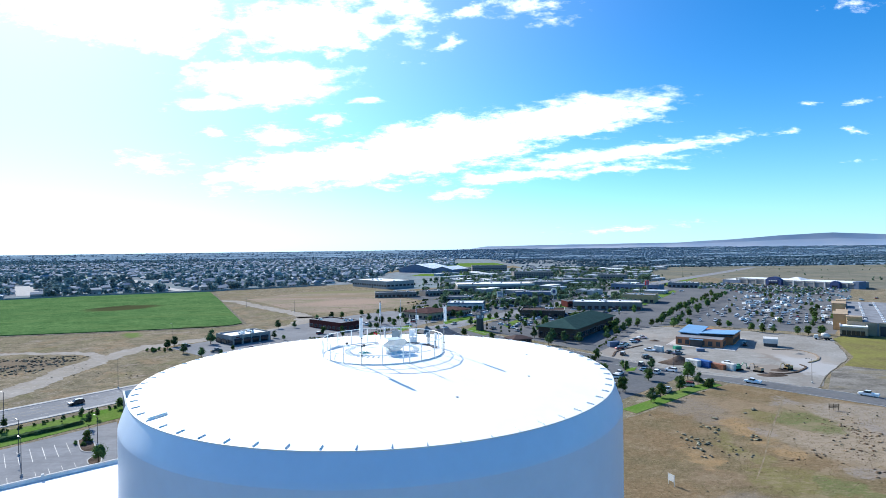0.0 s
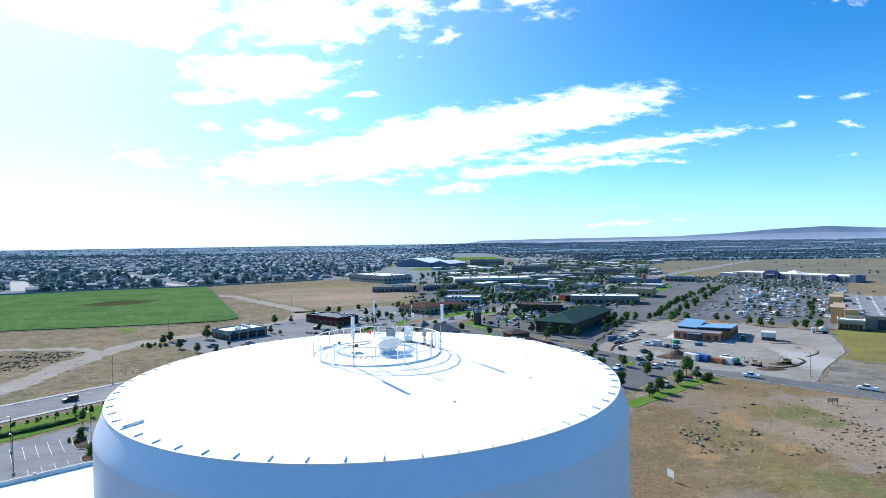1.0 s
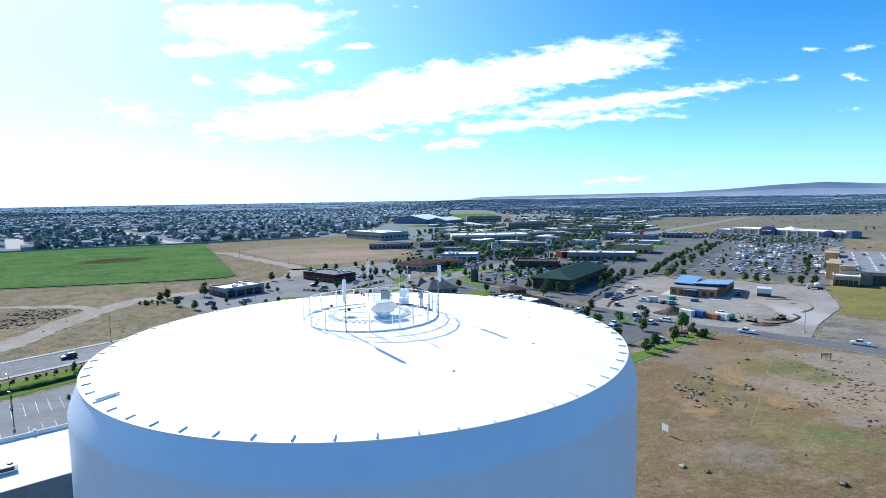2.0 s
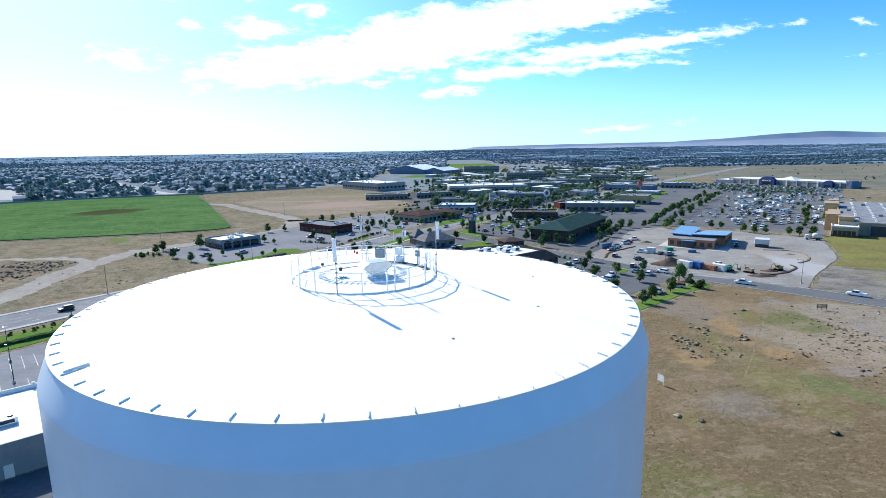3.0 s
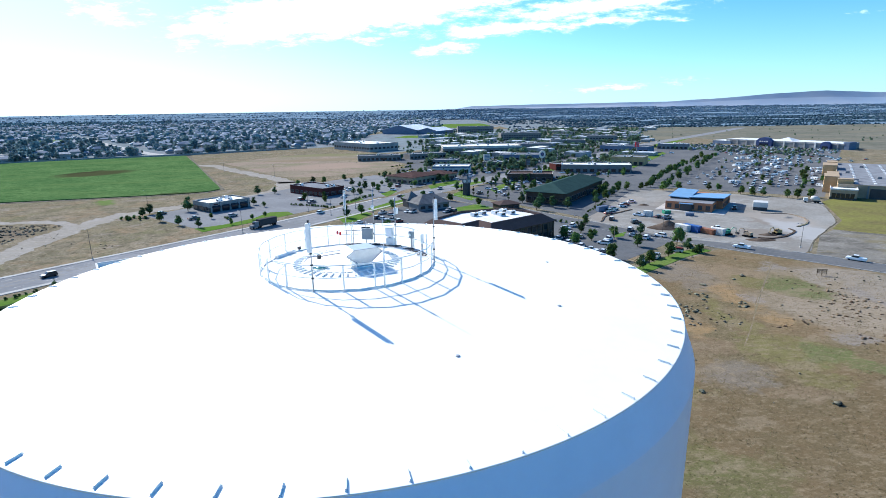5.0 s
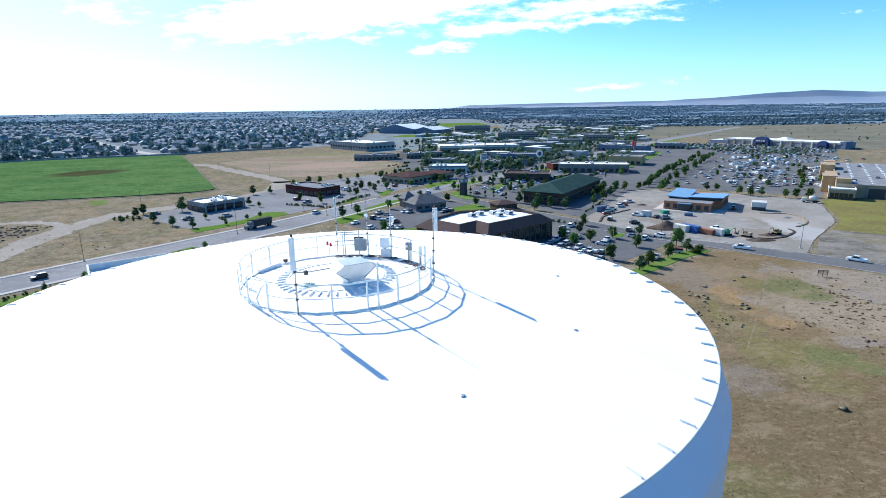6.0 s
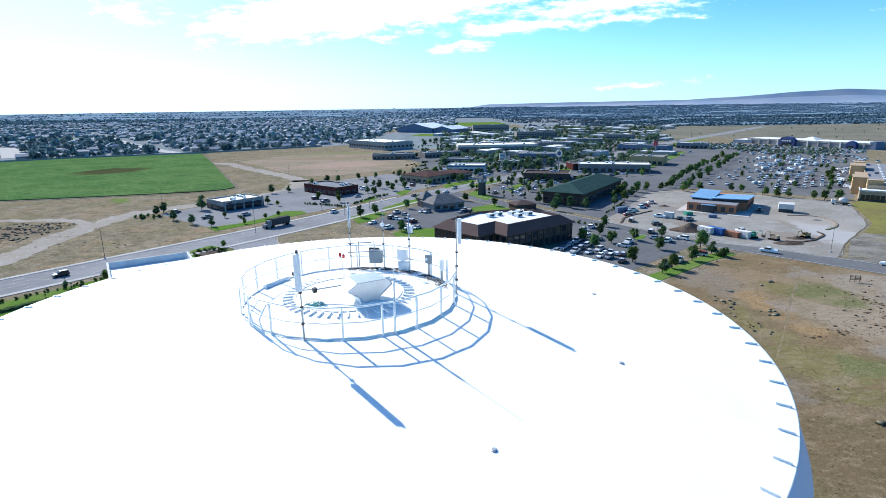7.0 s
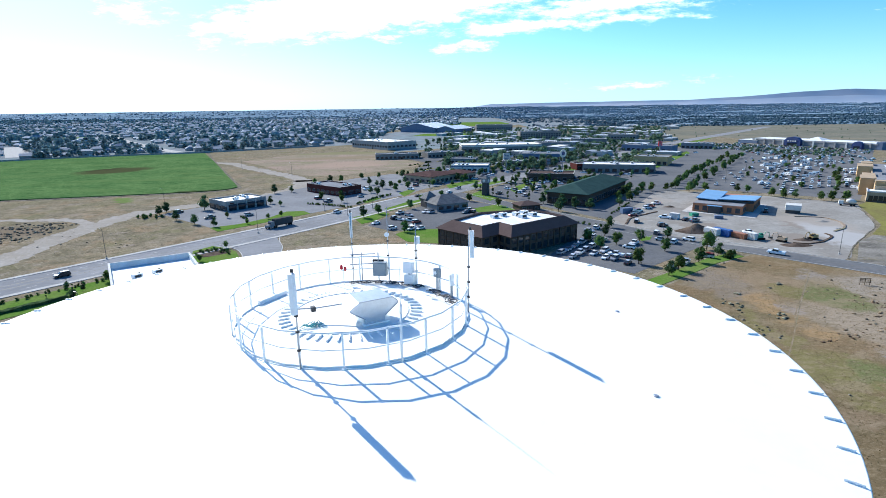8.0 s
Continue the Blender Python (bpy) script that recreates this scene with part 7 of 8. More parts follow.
def semi_truck():
    t = thing("semi_truck", pose(-73, 224.5, 0.05, 0, 0, 233.5), "dark articulated lorry on the main street", "truck")
    part("trailer", Shape().box(-2.5, 0, 1.15, 9.5, 2.5, 2.75), M["darkwall"], t, "black box trailer")
    part("chassis", Shape().box(-1.0, 0, 0.75, 13.0, 1.2, 0.35), M["darkplastic"], t)
    part("cab", loft([(2.7, 0.6, 3.2, 0.98), (4.3, 0.6, 3.3, 1), (4.6, 0.6, 2.5, 1), (4.75, 0.6, 1.9, 0.9), (6.2, 0.6, 1.7, 0.85), (6.4, 0.6, 1.3, 0.8)], 1.2), M["greywall"], t)
    part("windscreen", Shape().box(4.62, 0, 1.95, 0.12, 1.9, 0.7), M["glass"], t)
    for x in (-6.3, -5.1, 1.8, 2.9, 5.6):
        for y in (-1.05, 1.05):
            part("wheel", Shape().lathe([(0.3, -0.16), (0.5, -0.16), (0.52, 0), (0.5, 0.16), (0.3, 0.16)], 14), M["tyre"], t, m=pose(x, y, 0.52, 90))


def container(x, y, ang, l, mat, label, h=2.6, z=0.06):
    t = thing("shipping_container", pose(x, y, z, 0, 0, ang), label, "container", "containers on the site")
    s = Shape().box(0, 0, 0.1, l, 2.4, h)
    part("body", s, M[mat], t)
    me = Shape().box(0, 0, 0, 0.12, 0.05, h - 0.3).data("rib", M[mat])
    for i in range(int(l / 0.6)):
        for sy in (-1.22, 1.22):
            part("rib", me, None, t, m=pose(-l / 2 + 0.35 + i * 0.6, sy, 0.25))
    for sy in (-0.6, 0.6):
        part("door", Shape().box(l / 2 + 0.03, sy, 0.2, 0.06, 1.12, h - 0.2), M[mat], t)


def digger(x, y, ang, mat, label):
    t = thing("excavator", pose(x, y, 0.06, 0, 0, ang), label, "excavator")
    for s in (-0.9, 0.9):
        part("track", Shape().prism([(-1.5, 0.0), (1.5, 0.0), (1.75, 0.35), (1.5, 0.7), (-1.5, 0.7), (-1.75, 0.35)], -0.22, 0.22, pose(0, s, 0, 90)), M["tyre"], t)
    part("house", Shape().box(-0.4, 0, 0.8, 2.4, 2.0, 1.1), M[mat], t)
    cab = part("cab", Shape().box(0.6, 0.45, 0.85, 1.1, 0.95, 1.6, taper=0.9), M[mat], t)
    part("window", Shape().box(0.62, 0.45, 1.4, 1.14, 0.99, 0.8, taper=0.95), M["glass"], cab)
    part("boom", Shape().tube([(0.8, -0.3, 1.3), (2.2, -0.3, 3.0), (3.6, -0.3, 2.6)], 0.17, 6), M[mat], t)
    part("stick", Shape().tube([(3.5, -0.3, 2.7), (3.9, -0.3, 1.0)], 0.13, 6), M[mat], t)
    part("bucket", Shape().prism([(0, 0), (0.7, 0.1), (0.6, 0.7), (0.1, 0.7)], -0.4, 0.4, pose(3.7, -0.3, 0.3, 90)), M["darkplastic"], t)


def heap(name, x, y, r, h, mat, label, seed=1, sx=1.6):
    s = Shape()
    prof = 7
    n = 18
    vs, fs = [], []
    for i in range(prof + 1):
        f = i / prof
        for j in range(n):
            a = 2 * math.pi * j / n
            rr = r * f * (1 + 0.2 * noise.noise((math.cos(a) * 1.3 + seed, math.sin(a) * 1.3, f * 2)))
            vs.append((rr * math.cos(a) * sx, rr * math.sin(a), h * (1 - f) ** 1.15 * (1 + 0.35 * noise.noise((math.cos(a) * 2 * f, math.sin(a) * 2 * f, seed)))))
    for i in range(prof):
        for j in range(n):
            fs.append((i * n + j, (i + 1) * n + j, (i + 1) * n + (j + 1) % n, i * n + (j + 1) % n))
    ob = new(name, s.add(vs, fs).data(name, mat, True))
    ob.location = (x, y, 0.04)
    return tagged(ob, label, "soil mound")


def site_things():
    container(110.5, 199.8, -62, 6, "whitewall", "white site container on the gravel")
    container(114.0, 198.6, -62, 7.5, "bluebox", "bright blue shipping container on the gravel")
    container(118.3, 193.6, -62, 6, "rustbox", "rust-orange open skip container on the gravel", 2.0)
    container(121.6, 191.4, -62, 5, "whitewall", "white site office container on the gravel")
    container(91, 247, 20, 6, "bluewall", "pale blue storage container beside parked cars")
    container(108.5, 232, 140, 4, "whitewall", "white box body of a parked van")
    container(120, 238, 10, 3.4, "greenpaint", "green skip beside the unfinished building", 1.4)
    container(128.5, 231.5, -20, 3.6, "bluewall", "blue-grey skip beside the unfinished building", 1.3)
    digger(124.8, 190.6, 10, "greenpaint", "green mini excavator on the gravel")
    digger(131, 186.8, 120, "tanwall", "dusty pale loader on the gravel")
    digger(145, 190, 200, "yellowpaint", "dusty yellow excavator on the gravel")
    t = thing("storage_tent", pose(169.5, 243, 0.06, 0, 0, -30), "white fabric storage tent on the gravel", "tent")
    part("canopy", Shape().prism([(-2.6, 1.6), (-2.6, 4.0), (0, 4.7), (2.6, 4.0), (2.6, 1.6)], -3.2, 3.2, pose(0, 0, 0, 90, 0, 90)), M["whitewall"], t, "white fabric canopy")
    part("base_frame", Shape().box(0, 0, 0, 6.0, 4.8, 1.62), M["darkwall"], t)
    t = thing("box_lorry", pose(207.5, 259.5, 0.06, 0, 0, 150), "white concrete mixer lorry on the gravel", "truck")
    part("drum", Shape().lathe([(0.5, -2.2), (1.25, -0.8), (1.3, 0.6), (0.7, 2.0)], 14), M["whitewall"], t, "", True, pose(-1.2, 0, 2.4, 0, 80, 0))
    part("cab", Shape().box(3, 0, 0.7, 2.0, 2.3, 2.0, taper=0.92), M["whitewall"], t)
    part("chassis", Shape().box(0, 0, 0.6, 8, 1.6, 0.5), M["darkplastic"], t)
    for x in (-2.6, -1.4, 3):
        for y in (-1, 1):
            part("wheel", Shape().lathe([(0.3, -0.15), (0.5, -0.15), (0.5, 0.15), (0.3, 0.15)], 12), M["tyre"], t, m=pose(x, y, 0.5, 90))
    heap("soil_mound", 107, 205.5, 5.2, 3.5, M["soil"], "dark heap of dug soil on the gravel", 2, 1.7)
    heap("soil_mound", 141, 189, 2.4, 0.9, M["soil"], "low brown soil heap", 3)
    heap("soil_mound", 133, 181, 3.0, 0.8, M["soil"], "low brown soil heap along the site's edge", 4, 2.0)
    heap("soil_mound", 118, 262, 2.0, 0.8, M["soil"], "small heap of brown soil", 5)
    heap("soil_mound", 170, 222, 2.0, 0.7, M["gravel"], "small heap of pale gravel", 6)
    for line, mat in (([(134.2, 184.8), (138.7, 182.7), (146.1, 185.9), (154.4, 193.0), (155.8, 198.9)], "soil"), ([(82.9, 221.2), (88.7, 233.6), (99.7, 243.9), (107.2, 249.3)], "soil"), ([(164.6, 233.8), (175.5, 230.4), (176.6, 220.0), (170.2, 208.7), (161.9, 202.7)], "barefield")):
        structure("soil_ridge", wavy(band(smooth_line(line, 14), -0.45, 0.45, 0.0, 0.35), 0.5, 4.0), M[mat], "low weedy ridge of scraped soil")


def sign_board():
    t = thing("sign_board", pose(52.5, 83.2, 0, 0, 0, -66), "small white sign board on two posts in dry grass", "sign")
    part("board", Shape().box(0, 0, 0.9, 1.8, 0.06, 1.5), M["whitewall"], t)
    for x in (-0.75, 0.75):
        part("post", Shape().box(x, 0.06, -0.05, 0.1, 0.1, 2.3), M["whitewall"], t)
    t = thing("sign_board", pose(124.4, 134.8, 0, 0, 0, -10), "weathered slatted sign frame on posts near the road", "sign")
    for k in range(4):
        part("slat", Shape().box(0, 0, 0.75 + k * 0.36, 3.0, 0.05, 0.16), M["bark"], t)
    for x in (-1.3, 0, 1.3):
        part("post", Shape().box(x, 0.08, -0.05, 0.12, 0.12, 2.1), M["bark"], t)


def pylon(x, y, h, w, label, mat="whitewall", rnd=False):
    t = thing("pylon_sign", pose(x, y, 0, 0, 0, 25), label, "sign")
    part("pole", Shape().box(0, 0, 0, 0.6, 0.6, h - 1), M["greywall"], t)
    if rnd:
        part("disc", Shape().lathe([(w / 2, -0.25), (w / 2, 0.25)], 20), M[mat], t, m=pose(0, -0.3, h, 90))
        part("ring", Shape().lathe([(w / 4, -0.1), (w / 4, 0.1)], 16), M["navy"], t, m=pose(0, -0.58, h, 90))
    else:
        part("panel", Shape().box(0, 0, h - 5, w, 0.8, 5.0), M[mat], t)
        for i in range(4):
            part("sign_bar", Shape().box(0, -0.45, h - 4.6 + i * 1.15, w * 0.8, 0.1, 0.6), M["bluewall"], t)


def street_things():
    for x, y, h in ((-128.4, 129.4, 10), (-105, 105, 9), (-94.2, 91.8, 9), (-89, 111.5, 8), (-119.8, 172.7, 11), (-152, 280, 10), (-78, 212, 10), (-46, 250, 10), (-60, 262, 10), (140, 168, 9), (65, 196, 8), (86, 188, 8), (72, 172, 8), (100, 195, 10),
                    (190, 350, 10), (230, 400, 10), (260, 330, 10), (280, 440, 10), (300, 480, 10), (-36, 268, 10), (-6, 300, 9), (28, 330, 10), (-178, 470, 10), (-120, 420, 10)):
        street_lamp(x, y, h, 143)
    pylon(52.6, 438, 14, 6, "tall white sign pylon by the shops")
    pylon(99.2, 439, 13, 6.5, "round white sign on a pole by the shops", rnd=True)
    pylon(84, 420, 11, 4, "tall dark sign pylon by the shops", "darkwall")
    pylon(225, 560, 14, 5, "red sign pylon by the highway", "red")
    sign_board()


planting()
hedge()
traffic()
semi_truck()
site_things()
street_things()
# ---- far suburb, woods and brush ----


def scatter(name, pts, sizes, mat, label, category, squash=0.75, seed=1, rough=0.25, fine=False):
    rng = np.random.default_rng(seed)
    V, F = (ICO2_V, ICO2_F) if fine else (ICO_V, ICO_F)
    n, k = len(pts), len(V)
    d = 1 + rough * rng.standard_normal((n, k))
    sq = np.ones((n, 1, 3))
    sq[:, 0, 2] = squash * rng.uniform(0.8, 1.3, n)
    v = V[None] * d[..., None] * sizes[:, None, None] * sq
    foot = np.array([far_height(math.hypot(px, py)) - 0.4 for px, py in pts])
    v += np.c_[pts, sizes * squash * 0.75 + foot][:, None, :]
    f = F[None] + (np.arange(n) * k)[:, None, None]
    ob = bulk(name, v.reshape(-1, 3), f.reshape(-1, 3), [mat], None, True)
    return tagged(ob, label, category, "", "stuff")


def scatter_trees(name, pts, sizes, mat, label, seed=1, leaves=70):
    """Leafy crowns joined into one mesh."""
    rng = np.random.default_rng(seed)
    kinds = []
    for k, shape in enumerate(("round", "round", "column", "cone")):
        me = crown_data("crown_pattern", mat, 40 + k, 2.3, (2.2, 2.5, 1.2, 1.6)[k], shape, leaves, 0.62, 5)
        v = np.empty(len(me.vertices) * 3, np.float32)
        me.vertices.foreach_get("co", v)
        f = np.array([tuple(p.vertices) for p in me.polygons])
        kinds.append((v.reshape(-1, 3), f))
        bpy.data.meshes.remove(me)
    V, F, n = [], [], 0
    pick = rng.choice(4, len(pts), p=(0.4, 0.35, 0.12, 0.13))
    for (x, y), s, k in zip(pts, sizes, pick):
        v, f = kinds[k]
        t = rng.uniform(0, 6.28)
        R = np.array([[math.cos(t), math.sin(t), 0], [-math.sin(t), math.cos(t), 0], [0, 0, 1]])
        V.append(v @ R * s * np.array([1, 1, rng.uniform(0.85, 1.2)]) + np.array([x, y, -0.1 * s]))
        F.append(f + n)
        n += len(v)
    ob = bulk(name, np.concatenate(V), np.concatenate(F), [mat])
    return tagged(ob, label, "trees", "", "stuff")


def suburb():
    rng = np.random.default_rng(5)
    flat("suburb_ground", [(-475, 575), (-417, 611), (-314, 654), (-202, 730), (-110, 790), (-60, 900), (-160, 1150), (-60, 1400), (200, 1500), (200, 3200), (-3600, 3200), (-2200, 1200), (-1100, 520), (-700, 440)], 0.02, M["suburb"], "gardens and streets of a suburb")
    # long pale wall along the field
    line = [(-1100, 240), (-700, 440), (-475, 572), (-417, 609), (-314, 652), (-202, 728), (-165, 756)]
    structure("boundary_wall", band(line, -0.2, 0.2, -0.1, 2.0), M["paleband"], "long pale block wall round the suburb")
    structure("road", band(line, -14, -5, -0.05, 0.05), M["concrete"], "pale street behind the wall")
    structure("road", band([(-312, 655), (-373, 721), (-530, 918), (-731, 1190), (-943, 1444)], -7, 7, -0.05, 0.05), M["concrete"], "pale street between houses")
    flat("concrete_lot", [(-512, 626), (-492, 640), (-644, 834), (-664, 816)], 0.06, M["concrete"], "pale concrete yard among houses")
    flat("park_lawn", [(-730, 990), (-668, 1030), (-738, 1126), (-798, 1098)], 0.06, M["lawn"], "green park among houses")
    # houses in rows
    a, b = np.array([0.86, 0.51]), np.array([-0.51, 0.86])
    C = []
    for i in range(-110, 110):
        for j in range(0, 78):
            p = np.array([-300, 672.0]) + a * (i * 19 + (j % 2) * 7) + b * (j * 30 + (j // 2) * 9 + 14)
            p += rng.uniform(-2.5, 2.5, 2)
            r = p[0] / p[1]
            if p[1] < 560 or p[1] > 2700 or not (-1.15 < r < 0.02) or (p[0] > -120 and p[1] < 1250):
                continue
            wall_y = np.interp(p[0], [-1100, -700, -475, -417, -314, -202, -120], [240, 440, 572, 609, 652, 728, 786])
            street = np.interp(p[1], [650, 676, 740, 850, 1000, 1200, 1500], [-310, -333, -388, -476, -592, -738, -990])
            lot = np.interp(p[1], [632, 822], [-502, -655])
            if -17 < p[0] - street < 24 or (620 < p[1] < 835 and abs(p[0] - lot) < 22) or (-800 < p[0] < -668 and 985 < p[1] < 1130):
                continue
            if p[1] < wall_y + 20 or rng.random() < (0.2 if p[1] < 1400 else 0.5):
                continue
            C.append(p)
    C = np.array(C)
    order = np.argsort(np.hypot(C[:, 0] + 250, C[:, 1] - 680))
    C = C[order]
    ang0 = math.atan2(a[1], a[0])

    def house_arrays(p, rng):
        w, d, h, r = rng.uniform(11, 16), rng.uniform(9, 12), rng.uniform(2.7, 3.2) * (2 if rng.random() < 0.12 else 1), rng.uniform(1.8, 2.8)
        t = ang0 + (0 if rng.random() < 0.7 else math.pi / 2) + rng.uniform(-0.06, 0.06)
        e = 0.5
        wv = np.array([(-w / 2, -d / 2, 0), (w / 2, -d / 2, 0), (w / 2, d / 2, 0), (-w / 2, d / 2, 0), (-w / 2, -d / 2, h), (w / 2, -d / 2, h), (w / 2, d / 2, h), (-w / 2, d / 2, h)])
        wf = [(0, 1, 5), (0, 5, 4), (1, 2, 6), (1, 6, 5), (2, 3, 7), (2, 7, 6), (3, 0, 4), (3, 4, 7)]
        hip = w * 0.25 if rng.random() < 0.6 else w / 2 + e - 0.1
        A, B = w / 2 + e, d / 2 + e
        rv = np.array([(-A, -B, h - .1), (A, -B, h - .1), (A, B, h - .1), (-A, B, h - .1), (-hip, 0, h + r), (hip, 0, h + r)])
        rf = [(0, 1, 5), (0, 5, 4), (2, 3, 4), (2, 4, 5), (1, 2, 5), (3, 0, 4), (0, 3, 2), (0, 2, 1)]
        R = np.array([[math.cos(t), math.sin(t), 0], [-math.sin(t), math.cos(t), 0], [0, 0, 1]])
        o = np.array([p[0], p[1], 0.02])
        return wv @ R + o, wf, rv @ R + o, rf, (w, d, h, t)
    first = 70
    for p in C[:first]:
        wv, wf, rv, rf, (w, d, h, t) = house_arrays(p, rng)
        ob = thing("house", pose(0, 0, 0), "pale suburban house with a low shingled roof", "house", "suburban houses")
        part("wall", Shape().add(wv.tolist(), wf), M["housewalls"], ob)
        part("roof", Shape().add(rv.tolist(), rf), M["houseroofs"], ob)
        for k in (-0.3, 0.0, 0.3):
            q = pose(p[0], p[1], 0, 0, 0, math.degrees(t))
            part("window", Shape().box(k * w, -d / 2 - 0.03, 0.9, 1.6, 0.1, 1.2), M["glass"], ob, m=q)
        part("garage_door", Shape().box(w * 0.36, -d / 2 - 0.06, 0, 3.4, 0.12, 2.1), M["whitewall"], ob, m=pose(p[0], p[1], 0, 0, 0, math.degrees(t)))
    V, F, I = [], [], []
    n = 0
    for p in C[first:]:
        wv, wf, rv, rf, _ = house_arrays(p, rng)
        V += [wv, rv]
        F += [np.array(wf) + n, np.array(rf) + n + 8]
        I += [0] * len(wf) + [1] * len(rf)
        n += 14
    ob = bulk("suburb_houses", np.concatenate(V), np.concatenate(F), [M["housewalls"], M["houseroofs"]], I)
    tagged(ob, "hundreds of low suburban houses with shingled roofs", "houses", "", "stuff")
    # garden trees
    k = len(C)
    t1 = C[rng.integers(0, k, 10000)] + rng.uniform(-17, 17, (10000, 2))
    wall_y = np.interp(t1[:, 0], [-1100, -700, -475, -417, -314, -202, -120], [240, 440, 572, 609, 652, 728, 786])
    street = np.interp(t1[:, 1], [650, 676, 740, 850, 1000, 1200, 1500], [-310, -333, -388, -476, -592, -738, -990])
    lot = np.interp(t1[:, 1], [632, 822], [-502, -655])
    free = ((t1[:, 0] < street - 11) | (t1[:, 0] > street + 30)) & ~((t1[:, 1] < 835) & (np.abs(t1[:, 0] - lot) < 15)) & ~((t1[:, 0] > -790) & (t1[:, 0] < -675) & (t1[:, 1] > 995) & (t1[:, 1] < 1120))
    t1 = t1[(t1[:, 1] > wall_y + 6) & free]
    s1 = rng.uniform(1.6, 4.0, len(t1)) * np.where(rng.random(len(t1)) < 0.12, 1.5, 1.0)
    near = t1[:, 1] < 1000
    far = t1[:, 1] > 1700
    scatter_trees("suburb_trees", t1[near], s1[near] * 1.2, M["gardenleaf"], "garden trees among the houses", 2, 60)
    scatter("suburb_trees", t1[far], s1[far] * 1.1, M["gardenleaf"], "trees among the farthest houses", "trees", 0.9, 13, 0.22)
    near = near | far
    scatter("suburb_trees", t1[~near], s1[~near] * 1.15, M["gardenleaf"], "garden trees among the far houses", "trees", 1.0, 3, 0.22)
    t2 = np.c_[rng.uniform(-520, -200, 46), np.zeros(46)]
    t2[:, 1] = np.interp(t2[:, 0], [-475, -417, -314, -202], [572, 609, 652, 728]) + rng.uniform(16, 45, 46)
    t2 = t2[((t2[:, 0] < -352) | (t2[:, 0] > -305)) & (np.abs(t2[:, 0] + 505) > 22)]
    scatter_trees("wall_trees", t2, rng.uniform(2.6, 4.6, len(t2)), M["gardenleaf"], "large dark trees behind the wall", 4, 260)


